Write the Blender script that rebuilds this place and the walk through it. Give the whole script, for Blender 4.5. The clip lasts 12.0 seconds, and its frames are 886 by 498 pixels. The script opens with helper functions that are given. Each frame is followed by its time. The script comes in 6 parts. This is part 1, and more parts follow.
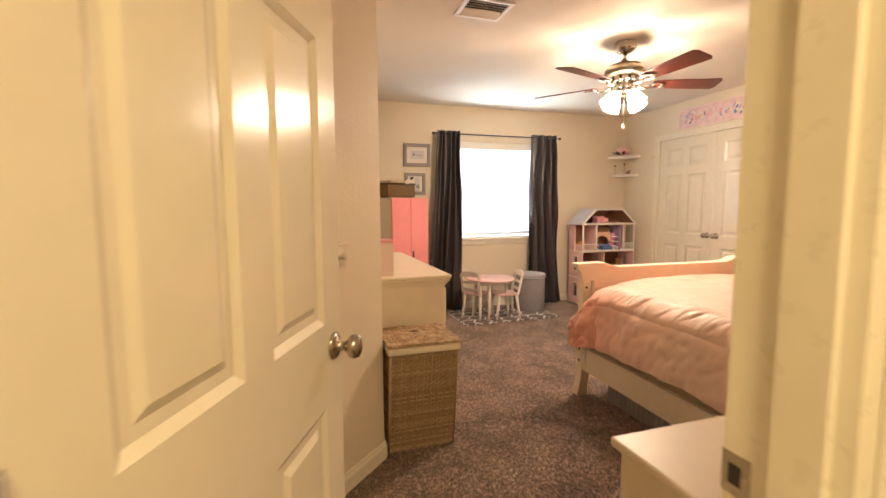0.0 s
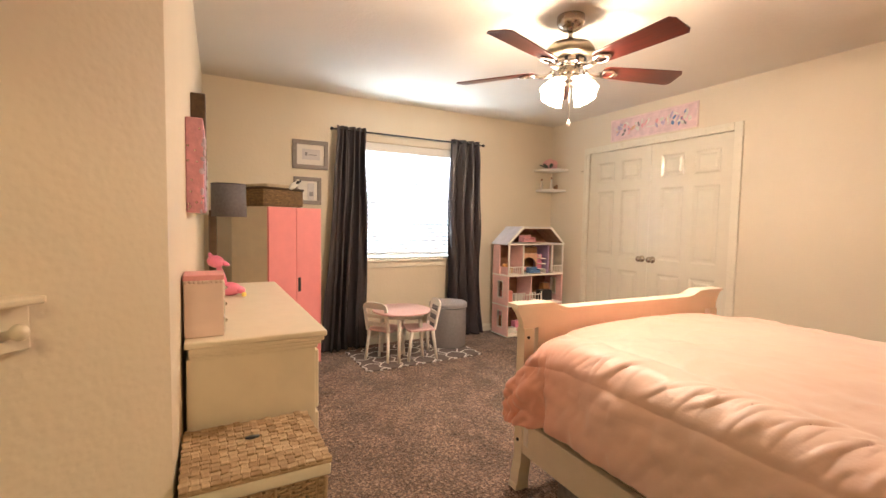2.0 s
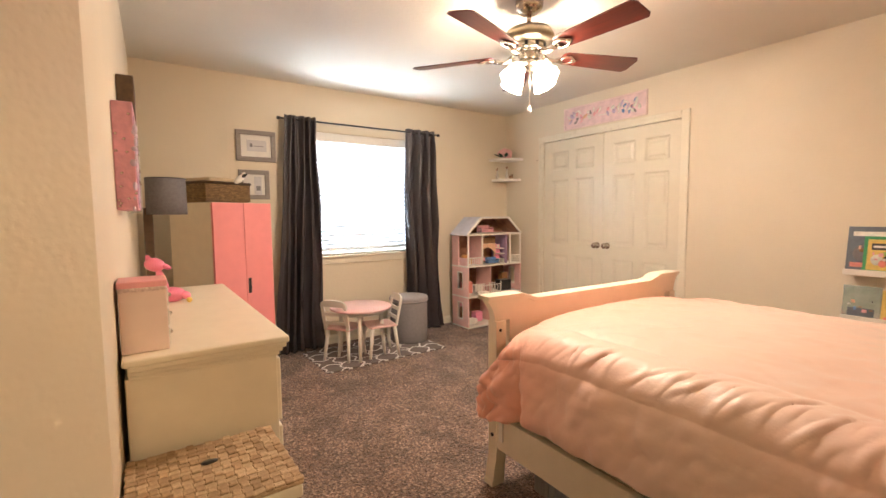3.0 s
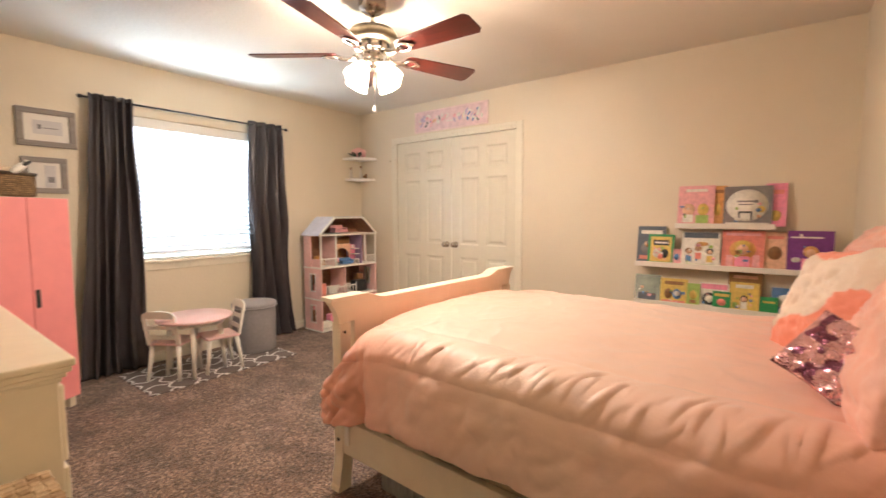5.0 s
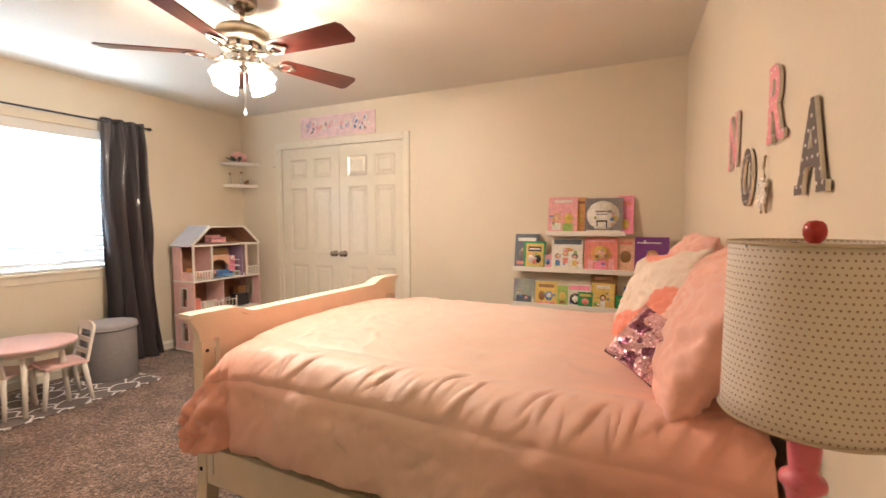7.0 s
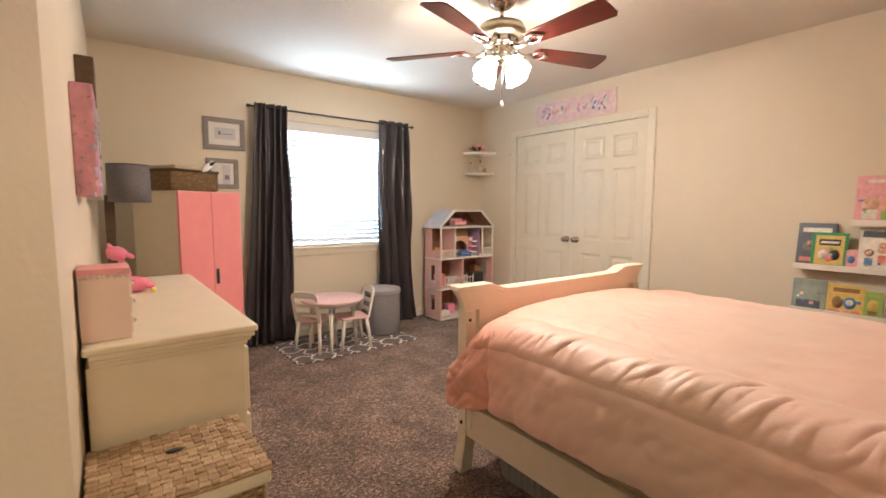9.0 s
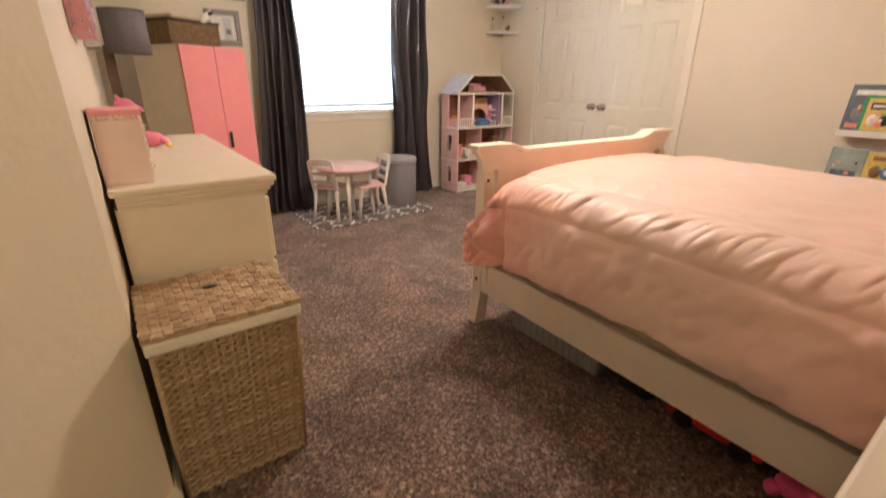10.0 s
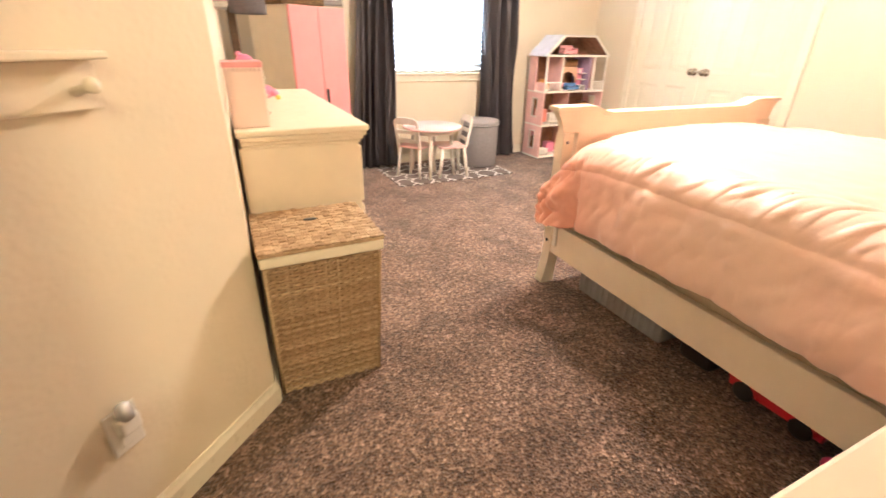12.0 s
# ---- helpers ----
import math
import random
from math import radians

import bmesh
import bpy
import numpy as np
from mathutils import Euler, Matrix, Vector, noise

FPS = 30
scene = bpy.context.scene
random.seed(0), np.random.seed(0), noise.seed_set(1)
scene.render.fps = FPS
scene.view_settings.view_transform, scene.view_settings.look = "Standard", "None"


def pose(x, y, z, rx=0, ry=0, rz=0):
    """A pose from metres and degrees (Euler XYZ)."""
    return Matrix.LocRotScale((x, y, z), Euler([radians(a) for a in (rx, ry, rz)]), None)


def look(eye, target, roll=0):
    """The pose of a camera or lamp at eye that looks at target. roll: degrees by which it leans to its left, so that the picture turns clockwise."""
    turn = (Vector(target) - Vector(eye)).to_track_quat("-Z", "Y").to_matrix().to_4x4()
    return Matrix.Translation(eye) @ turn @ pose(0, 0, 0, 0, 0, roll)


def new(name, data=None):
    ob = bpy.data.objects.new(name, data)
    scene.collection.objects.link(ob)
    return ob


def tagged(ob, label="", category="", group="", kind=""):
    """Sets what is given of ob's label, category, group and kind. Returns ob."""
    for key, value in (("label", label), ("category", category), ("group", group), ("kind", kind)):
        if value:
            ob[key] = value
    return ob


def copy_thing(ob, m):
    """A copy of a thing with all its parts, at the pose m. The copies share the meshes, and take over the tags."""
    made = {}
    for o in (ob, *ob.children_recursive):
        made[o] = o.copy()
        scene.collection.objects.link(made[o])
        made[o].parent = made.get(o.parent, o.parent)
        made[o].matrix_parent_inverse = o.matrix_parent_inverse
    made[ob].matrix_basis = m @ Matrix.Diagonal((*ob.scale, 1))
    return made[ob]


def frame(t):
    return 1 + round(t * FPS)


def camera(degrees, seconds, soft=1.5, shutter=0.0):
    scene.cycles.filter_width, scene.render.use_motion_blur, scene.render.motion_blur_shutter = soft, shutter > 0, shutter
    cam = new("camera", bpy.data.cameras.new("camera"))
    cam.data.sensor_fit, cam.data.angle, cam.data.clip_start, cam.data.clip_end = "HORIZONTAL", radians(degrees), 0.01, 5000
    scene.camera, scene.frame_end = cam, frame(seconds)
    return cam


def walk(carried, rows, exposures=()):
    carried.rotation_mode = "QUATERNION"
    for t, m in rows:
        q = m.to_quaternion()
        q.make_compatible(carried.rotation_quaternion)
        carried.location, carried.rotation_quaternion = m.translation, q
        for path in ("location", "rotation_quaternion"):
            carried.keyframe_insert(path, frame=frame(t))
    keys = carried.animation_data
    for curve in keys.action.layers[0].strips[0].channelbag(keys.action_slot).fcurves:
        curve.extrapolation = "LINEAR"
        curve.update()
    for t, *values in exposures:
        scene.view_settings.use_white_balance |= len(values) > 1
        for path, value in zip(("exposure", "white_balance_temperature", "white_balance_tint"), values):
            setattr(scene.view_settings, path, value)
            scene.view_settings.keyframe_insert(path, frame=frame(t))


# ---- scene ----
cam = camera(90.3, 12.0, shutter=0.4)
PATH = [
    (0, (0.686, 0.496, 1.252), (1.29, 2.393, 1.061), -0.3),
    (0.5, (0.8, 0.802, 1.257), (1.509, 2.666, 1.104), 0.3),
    (1, (0.903, 1.023, 1.252), (1.813, 2.796, 1.094), -0.6),
    (1.5, (1.017, 1.2, 1.253), (1.935, 2.973, 1.134), 0.6),
    (2, (1.123, 1.325, 1.252), (2.068, 3.083, 1.13), 1.0),
    (2.5, (1.115, 1.436, 1.25), (2.157, 3.137, 1.112), -0.0),
    (4.3, (1.166, 1.448, 1.239), (2.508, 2.923, 1.075), 0.3),
    (4.5, (1.184, 1.42, 1.238), (2.579, 2.844, 1.079), 0.2),
    (5, (1.186, 1.394, 1.244), (2.763, 2.614, 1.085), -0.1),
    (5.5, (1.211, 1.351, 1.235), (2.925, 2.37, 1.081), 0.0),
    (6, (1.227, 1.311, 1.24), (3.022, 2.183, 1.098), -0.1),
    (6.5, (1.232, 1.29, 1.239), (3.067, 2.074, 1.1), 0.1),
    (7, (1.23, 1.292, 1.246), (3.042, 2.13, 1.124), -0.1),
    (7.5, (1.214, 1.325, 1.246), (2.921, 2.361, 1.124), -0.1),
    (7.7, (1.203, 1.339, 1.25), (2.844, 2.476, 1.132), -0.0),
    (9.3, (1.108, 1.421, 1.226), (2.276, 3.026, 0.985), 0.1),
    (9.5, (1.109, 1.419, 1.208), (2.274, 3.006, 0.853), 0.2),
    (10, (1.108, 1.427, 1.145), (2.205, 2.94, 0.432), 0.5),
    (10.5, (1.108, 1.432, 1.113), (2.145, 2.878, 0.199), 0.5),
    (11, (1.108, 1.432, 1.114), (2.153, 2.887, 0.224), 0.1),
    (11.5, (1.096, 1.405, 1.122), (2.093, 2.915, 0.269), -0.2),
    (12, (1.051, 1.31, 1.133), (1.829, 2.945, 0.282), 1.0),
]
walk(cam, [(t, look(eye, target, roll)) for t, eye, target, roll in PATH],
     [(0.0, 0.12, 6750, 10), (0.5, 0.1, 6700, 9), (1.0, 0.15, 6600, 9), (2.5, 0.13, 6350, 9), (4.5, 0.15, 6050, 7), (6.5, 0.15, 5950, 7), (7.7, 0.15, 5950, 7), (9.5, -0.04, 5650, 6), (10.0, 0.02, 5650, 7), (10.5, 0.3, 5650, 6), (11.0, 0.7, 5650, 6), (11.5, 1.0, 5700, 6), (12.0, 1.15, 5750, 6)])

# ---- light ----
world = bpy.data.worlds.new("sky")
scene.world = world
world.use_nodes = True
_sky = world.node_tree.nodes.new("ShaderNodeTexSky")
_sky.sky_type, _sky.sun_disc = "NISHITA", False
_sky.sun_elevation, _sky.sun_rotation = radians(50), radians(30)
world.node_tree.nodes["Background"].inputs["Strength"].default_value = 0.12
world.node_tree.links.new(_sky.outputs[0], world.node_tree.nodes["Background"].inputs["Color"])

FAN = (2.98, 3.28)
BULB_POWER, WINDOW_POWER, HALL_POWER = 48.0, 120.0, 41.0


def lamp(name, kind, m, energy, color, size=0.1, size_y=None):
    data = bpy.data.lights.new(name, kind)
    data.energy, data.color = energy, color
    if kind == "AREA":
        data.shape, data.size, data.size_y = "RECTANGLE", size, size_y or size
    else:
        data.shadow_soft_size = size
    ob = new(name, data)
    ob.matrix_world = m
    return ob


for _k in range(4):
    _a = radians(2 + 90 * _k)
    lamp("fan_bulb_light", "POINT", pose(FAN[0] + 0.108 * math.cos(_a), FAN[1] + 0.108 * math.sin(_a), 2.022), BULB_POWER, (1.0, 0.78, 0.60), 0.022)
# daylight of the sky in the window's opening
lamp("window_daylight", "AREA", look((3.01, 5.66, 1.45), (3.01, 4.0, 1.45)), WINDOW_POWER, (0.74, 0.87, 1.0), 1.45, 1.1)
# unseen overhead fill added in the hallway behind the camera, brightens the door
lamp("hall_light", "AREA", look((0.8, -0.25, 2.38), (0.8, -0.25, 0)), HALL_POWER, (1.0, 0.78, 0.44), 0.3)

# ---- materials ----


class Nodes:
    """Short-hand for one node material."""

    def __init__(self, name):
        self.m = bpy.data.materials.new(name)
        self.m.use_nodes = True
        self.t = self.m.node_tree
        self.b = self.t.nodes["Principled BSDF"]

    def add(self, kind, **values):
        n = self.t.nodes.new(kind)
        for k, v in values.items():
            n.inputs[k].default_value = v
        return n

    def link(self, a, b):
        self.t.links.new(a, b)

    def coords(self, scale=(1, 1, 1), what="Object"):
        c, m = self.add("ShaderNodeTexCoord"), self.add("ShaderNodeMapping")
        m.inputs["Scale"].default_value = scale
        self.link(c.outputs[what], m.inputs["Vector"])
        return m.outputs["Vector"]

    def noise(self, vec, scale, detail=4.0, rough=0.55):
        n = self.add("ShaderNodeTexNoise", Scale=scale, Detail=detail, Roughness=rough)
        self.link(vec, n.inputs["Vector"])
        return n.outputs["Fac"]

    def ramp(self, fac, stops):
        r = self.add("ShaderNodeValToRGB")
        e = r.color_ramp.elements
        while len(e) < len(stops):
            e.new(0.5)
        for el, (p, c) in zip(e, stops):
            el.position, el.color = p, (*c, 1)
        self.link(fac, r.inputs["Fac"])
        return r.outputs["Color"]

    def bump(self, height, strength, distance=0.01, normal=None):
        b = self.add("ShaderNodeBump", Strength=strength, Distance=distance)
        self.link(height, b.inputs["Height"])
        if normal:
            self.link(normal, b.inputs["Normal"])
        self.link(b.outputs["Normal"], self.b.inputs["Normal"])
        return b.outputs["Normal"]

    def mix(self, fac, a, b, kind="MIX"):
        n = self.add("ShaderNodeMixRGB")
        n.blend_type = kind
        for i, v in ((0, fac), (1, a), (2, b)):
            if isinstance(v, (int, float)):
                n.inputs[i].default_value = v
            elif isinstance(v, tuple):
                n.inputs[i].default_value = (*v, 1)
            else:
                self.link(v, n.inputs[i])
        return n.outputs[0]

    def set(self, **values):
        for k, v in values.items():
            s = self.b.inputs[k.replace("_", " ")]
            if isinstance(v, tuple):
                s.default_value = (*v, 1)
            elif isinstance(v, (int, float)):
                s.default_value = v
            else:
                self.link(v, s)
        return self


def shade(c, k):
    return tuple(min(1.0, v * k) for v in c)


def plain(name, color, rough=0.5, metal=0.0, vary=0.08, scale=12.0, bump=0.0, bump_scale=120.0, what="Object", coat=0.0, sheen=0.0):
    """Paint, plastic, cloth or metal with slight blotches and fine relief."""
    n = Nodes(name)
    v = n.coords(what=what)
    f = n.noise(v, scale)
    n.set(Base_Color=n.ramp(f, [(0.3, shade(color, 1 - vary)), (0.7, shade(color, 1 + vary))]), Metallic=metal, Coat_Weight=coat, Sheen_Weight=sheen)
    n.set(Roughness=n.ramp(n.noise(v, scale * 2.3), [(0.3, (rough * 0.85,) * 3), (0.7, (min(1, rough * 1.15),) * 3)]))
    if bump:
        n.bump(n.noise(v, bump_scale, 3), bump, 0.004)
    return n.m


def wall_paint(name, color, rough, relief=0.35):
    """Rolled paint over an orange-peel texture."""
    n = Nodes(name)
    v = n.coords()
    n.set(Base_Color=n.ramp(n.noise(v, 1.3, 5), [(0.3, shade(color, 0.965)), (0.7, shade(color, 1.03))]), Roughness=rough)
    vor = n.add("ShaderNodeTexVoronoi", Scale=65.0)
    vor.feature = "SMOOTH_F1"
    n.link(v, vor.inputs["Vector"])
    first = n.bump(vor.outputs["Distance"], relief * 0.5, 0.004)
    n.bump(n.noise(v, 26, 4), relief, 0.003, first)
    return n.m


def wood(name, dark, light, rough=0.35, along=(1.0, 14.0, 14.0), coat=0.0):
    n = Nodes(name)
    v = n.coords(along)
    g = n.noise(v, 3.0, 8, 0.65)
    n.set(Base_Color=n.ramp(g, [(0.28, dark), (0.5, tuple((a + b) / 2 for a, b in zip(dark, light))), (0.74, light)]), Roughness=rough, Coat_Weight=coat)
    n.bump(g, 0.15, 0.002)
    return n.m


def carpet_material():
    n = Nodes("carpet_pile")
    v = n.coords()
    tuft = n.add("ShaderNodeTexVoronoi", Scale=120.0, Randomness=1.0)
    n.link(v, tuft.inputs["Vector"])
    per = n.ramp(tuft.outputs["Color"], [(0.0, (0.068, 0.037, 0.025)), (0.45, (0.205, 0.127, 0.090)), (0.8, (0.42, 0.283, 0.208)), (1.0, (0.66, 0.48, 0.37))])
    clump = n.ramp(n.noise(v, 46, 5, 0.8), [(0.38, (0.44, 0.42, 0.41)), (0.62, (1.4, 1.4, 1.4))])
    tread = n.ramp(n.noise(v, 4.2, 6, 0.66), [(0.40, (0.66, 0.64, 0.63)), (0.60, (1.2, 1.2, 1.2))])
    n.set(Base_Color=n.mix(1.0, n.mix(1.0, per, clump, "MULTIPLY"), tread, "MULTIPLY"), Roughness=0.95, Sheen_Weight=0.25, Specular_IOR_Level=0.1)
    first = n.bump(n.noise(v, 60, 5, 0.7), 0.9, 0.02)
    n.bump(tuft.outputs["Distance"], 0.8, 0.008, first)
    return n.m


def wicker(name, dark, light, pitch=0.011):
    """Seagrass weave: strands over and under along the face, with uneven colour."""
    n = Nodes(name)
    v = n.coords(what="UV")
    b = n.add("ShaderNodeTexBrick", Scale=1.0, **{"Mortar Size": pitch * 0.13, "Mortar Smooth": 1.0, "Brick Width": pitch * 1.15, "Row Height": pitch * 0.7, "Bias": 0.0})
    b.offset = 0.5
    b.inputs["Color1"].default_value, b.inputs["Color2"].default_value, b.inputs["Mortar"].default_value = (*dark, 1), (*light, 1), (*shade(dark, 0.35), 1)
    n.link(v, b.inputs["Vector"])
    strand = n.ramp(n.noise(n.coords((55, 150, 1), "UV"), 1.0, 3), [(0.3, (0.72, 0.70, 0.66)), (0.7, (1.18, 1.16, 1.1))])
    n.set(Base_Color=n.mix(1.0, b.outputs["Color"], strand, "MULTIPLY"), Roughness=0.7)
    inv = n.add("ShaderNodeInvert")
    n.link(b.outputs["Fac"], inv.inputs["Color"])
    n.bump(inv.outputs["Color"], 0.9, 0.006)
    return n.m


def satin(name, color, rough=0.5, sheen=0.3, wrinkle=0.25):
    n = Nodes(name)
    v = n.coords()
    n.set(Base_Color=n.ramp(n.noise(v, 3.0, 4), [(0.3, shade(color, 0.94)), (0.7, shade(color, 1.05))]), Roughness=rough, Sheen_Weight=sheen)
    first = n.bump(n.noise(v, 7.0, 3, 0.5), wrinkle, 0.03)
    fold = n.add("ShaderNodeTexNoise", Scale=4.5, Detail=3.0, Roughness=0.5, Distortion=0.6)
    fold.noise_type = "RIDGED_MULTIFRACTAL"
    n.link(v, fold.inputs["Vector"])
    second = n.bump(fold.outputs["Fac"], wrinkle * 0.55, 0.012, first)
    n.bump(n.noise(v, 420, 2), 0.08, 0.001, second)
    return n.m


def dotted(name, ground, dot, pitch, size, what="UV", rough=0.8):
    """Cloth or paper with rows of small dots, each second row shifted."""
    n = Nodes(name)
    v = n.coords((1 / pitch, 1 / pitch, 1), what)
    sep = n.add("ShaderNodeSeparateXYZ")
    n.link(v, sep.inputs[0])

    def op(kind, a, b=0.0):
        m = n.add("ShaderNodeMath")
        m.operation = kind
        for i, x in ((0, a), (1, b)):
            if isinstance(x, (int, float)):
                m.inputs[i].default_value = x
            else:
                n.link(x, m.inputs[i])
        return m.outputs[0]

    row = op("FLOOR", sep.outputs[1])
    fx = op("SUBTRACT", op("FRACT", op("ADD", sep.outputs[0], op("MULTIPLY", row, 0.5))), 0.5)
    fy = op("SUBTRACT", op("FRACT", sep.outputs[1]), 0.5)
    r = op("SQRT", op("ADD", op("MULTIPLY", fx, fx), op("MULTIPLY", fy, fy)))
    inside = op("LESS_THAN", r, size)
    n.set(Base_Color=n.mix(inside, ground, dot), Roughness=rough)
    n.bump(n.noise(n.coords(), 500, 2), 0.1, 0.001)
    return n.m


def emit(name, color, strength):
    n = Nodes(name)
    n.set(Base_Color=color, Emission_Color=color, Emission_Strength=strength)
    return n.m


WALL = wall_paint("cream_wall_paint", (0.76, 0.668, 0.515), 0.55)
CEIL = wall_paint("ceiling_paint", (0.75, 0.69, 0.59), 0.8, 0.5)
TRIM = plain("gloss_trim_paint", (0.80, 0.74, 0.60), 0.3, vary=0.02, bump=0.04, bump_scale=40)
DOOR = plain("gloss_door_paint", (0.78, 0.72, 0.58), 0.22, vary=0.02, bump=0.06, bump_scale=30)
CARPET = carpet_material()
NICKEL = plain("brushed_nickel", (0.46, 0.40, 0.33), 0.26, 1.0, 0.1)
STEEL = plain("bright_steel", (0.70, 0.66, 0.60), 0.16, 1.0, 0.05)
BRONZE = plain("antique_pewter", (0.38, 0.33, 0.25), 0.34, 1.0, 0.1)
BLADE = wood("cherry_blade", (0.060, 0.009, 0.006), (0.125, 0.020, 0.012), 0.3, (1.2, 10, 10), 0.35)
CREAM = plain("cream_furniture_paint", (0.81, 0.715, 0.565), 0.38, vary=0.03, bump=0.05, bump_scale=50)
WHITE = plain("white_paint", (0.82, 0.77, 0.69), 0.4, vary=0.03)
WHITEP = plain("white_plastic", (0.82, 0.79, 0.73), 0.35, vary=0.02)
PINK = plain("pink_lacquer", (0.86, 0.30, 0.30), 0.35, vary=0.03)
PALEPINK = plain("pale_pink_paint", (0.85, 0.56, 0.53), 0.4, vary=0.04)
HOTPINK = plain("hot_pink_plastic", (0.85, 0.10, 0.30), 0.3, vary=0.05)
BLACK = plain("black_metal", (0.018, 0.016, 0.016), 0.4, vary=0.2)
GREYCLOTH = plain("grey_linen", (0.17, 0.155, 0.16), 0.9, vary=0.12, scale=60, bump=0.3, bump_scale=500)
CURTAIN = satin("charcoal_satin", (0.055, 0.047, 0.051), 0.23, 0.06, 0.35)
def graded_satin():
    """Satin coloured pale in the middle of the cover and coral towards its head and foot."""
    n = Nodes("peach_comforter")
    v = n.coords()
    sep = n.add("ShaderNodeSeparateXYZ")
    n.link(v, sep.inputs[0])
    off = n.add("ShaderNodeMath")
    off.operation = "SUBTRACT"
    off.inputs[1].default_value = 2.0
    n.link(sep.outputs[1], off.inputs[0])
    dist = n.add("ShaderNodeMath")
    dist.operation = "ABSOLUTE"
    n.link(off.outputs[0], dist.inputs[0])
    wave = n.add("ShaderNodeMath")
    wave.operation = "MULTIPLY_ADD"
    wave.inputs[1].default_value = 0.35
    n.link(n.noise(v, 2.2, 3), wave.inputs[0])
    n.link(dist.outputs[0], wave.inputs[2])
    grade = n.ramp(wave.outputs[0], [(0.30, (0.90, 0.67, 0.56)), (0.62, (0.90, 0.60, 0.495)), (1.0, (0.88, 0.44, 0.33))])
    tone = n.ramp(n.noise(v, 5.0, 4), [(0.3, (0.95, 0.95, 0.95)), (0.7, (1.04, 1.04, 1.04))])
    n.set(Base_Color=n.mix(1.0, grade, tone, "MULTIPLY"), Roughness=0.48, Sheen_Weight=0.3)
    first = n.bump(n.noise(v, 9.0, 4, 0.5), 0.35, 0.02)
    fold = n.add("ShaderNodeTexNoise", Scale=6.5, Detail=3.0, Roughness=0.5, Distortion=0.8)
    fold.noise_type = "RIDGED_MULTIFRACTAL"
    n.link(v, fold.inputs["Vector"])
    second = n.bump(fold.outputs["Fac"], 0.25, 0.010, first)
    n.bump(n.noise(v, 420, 2), 0.08, 0.001, second)
    return n.m


PEACH = graded_satin()
PEACHDEEP = satin("peach_pillowcase", (0.87, 0.47, 0.37), 0.48, 0.3, 0.7)
PIPING = satin("peach_piping", (0.78, 0.45, 0.36), 0.5, 0.2, 0.05)
MATTRESS = plain("mattress_ticking", (0.46, 0.37, 0.27), 0.9, vary=0.1, bump=0.2, bump_scale=300)
WICKER = plain("hamper_lining", (0.24, 0.155, 0.09), 0.9, vary=0.2)
def seagrass():
    """Twisted seagrass: fibres along the strand, each strand its own tone."""
    n = Nodes("seagrass_strand")
    g = n.noise(n.coords((60, 60, 260)), 1.0, 4, 0.6)
    tone = n.add("ShaderNodeObjectInfo")
    base = n.ramp(tone.outputs["Random"], [(0.0, (0.36, 0.235, 0.135)), (0.5, (0.48, 0.33, 0.20)), (1.0, (0.60, 0.44, 0.285))])
    n.set(Base_Color=n.mix(1.0, base, n.ramp(g, [(0.3, (0.62, 0.60, 0.56)), (0.7, (1.2, 1.2, 1.15))]), "MULTIPLY"), Roughness=0.75)
    n.bump(n.noise(n.coords((300, 300, 300)), 1.0, 3), 0.7, 0.003)
    return n.m


WICKERTOP = seagrass()
BROWNWICKER = wicker("brown_wicker", (0.20, 0.115, 0.045), (0.36, 0.22, 0.09), 0.016)
LINER = plain("cotton_liner", (0.78, 0.70, 0.56), 0.9, vary=0.05, bump=0.25, bump_scale=60)
GREYWOOD = wood("grey_washed_wood", (0.21, 0.18, 0.16), (0.34, 0.30, 0.27), 0.6)
DARKWOOD = wood("dark_brown_wood", (0.05, 0.028, 0.014), (0.13, 0.075, 0.035), 0.5)
PAPER = plain("paper_white", (0.80, 0.76, 0.70), 0.8, vary=0.03)
INK = plain("print_grey", (0.22, 0.21, 0.22), 0.8)

# ---- building helpers ----


def mesh_of(name, bm, material):
    me = bpy.data.meshes.new(name)
    bmesh.ops.recalc_face_normals(bm, faces=bm.faces[:])
    bm.to_mesh(me)
    bm.free()
    for m in material if isinstance(material, (list, tuple)) else (material,):
        me.materials.append(m)
    return me


def part(name, bm, material, parent, label="", smooth=False, at=None):
    me = mesh_of(name, bm, material)
    if smooth:
        me.shade_smooth()
    ob = new(name, me)
    ob.parent = parent
    if at is not None:
        ob.matrix_basis = at
    return tagged(ob, label)


def again(ob, at):
    """Another piece on the same mesh, under the same thing."""
    o = new(ob.name.split(".")[0], ob.data)
    o.parent = ob.parent
    o.matrix_basis = at
    if "label" in ob:
        o["label"] = ob["label"]
    return o


def thing(name, m, label, category, group=""):
    ob = new(name)
    ob.empty_display_size = 0.1
    ob.matrix_world = m
    return tagged(ob, label, category, group)


def solid(name, bm, material, label, category, m=None, group="", kind="", smooth=False):
    me = mesh_of(name, bm, material)
    if smooth:
        me.shade_smooth()
    ob = new(name, me)
    if m is not None:
        ob.matrix_world = m
    return tagged(ob, label, category, group, kind)


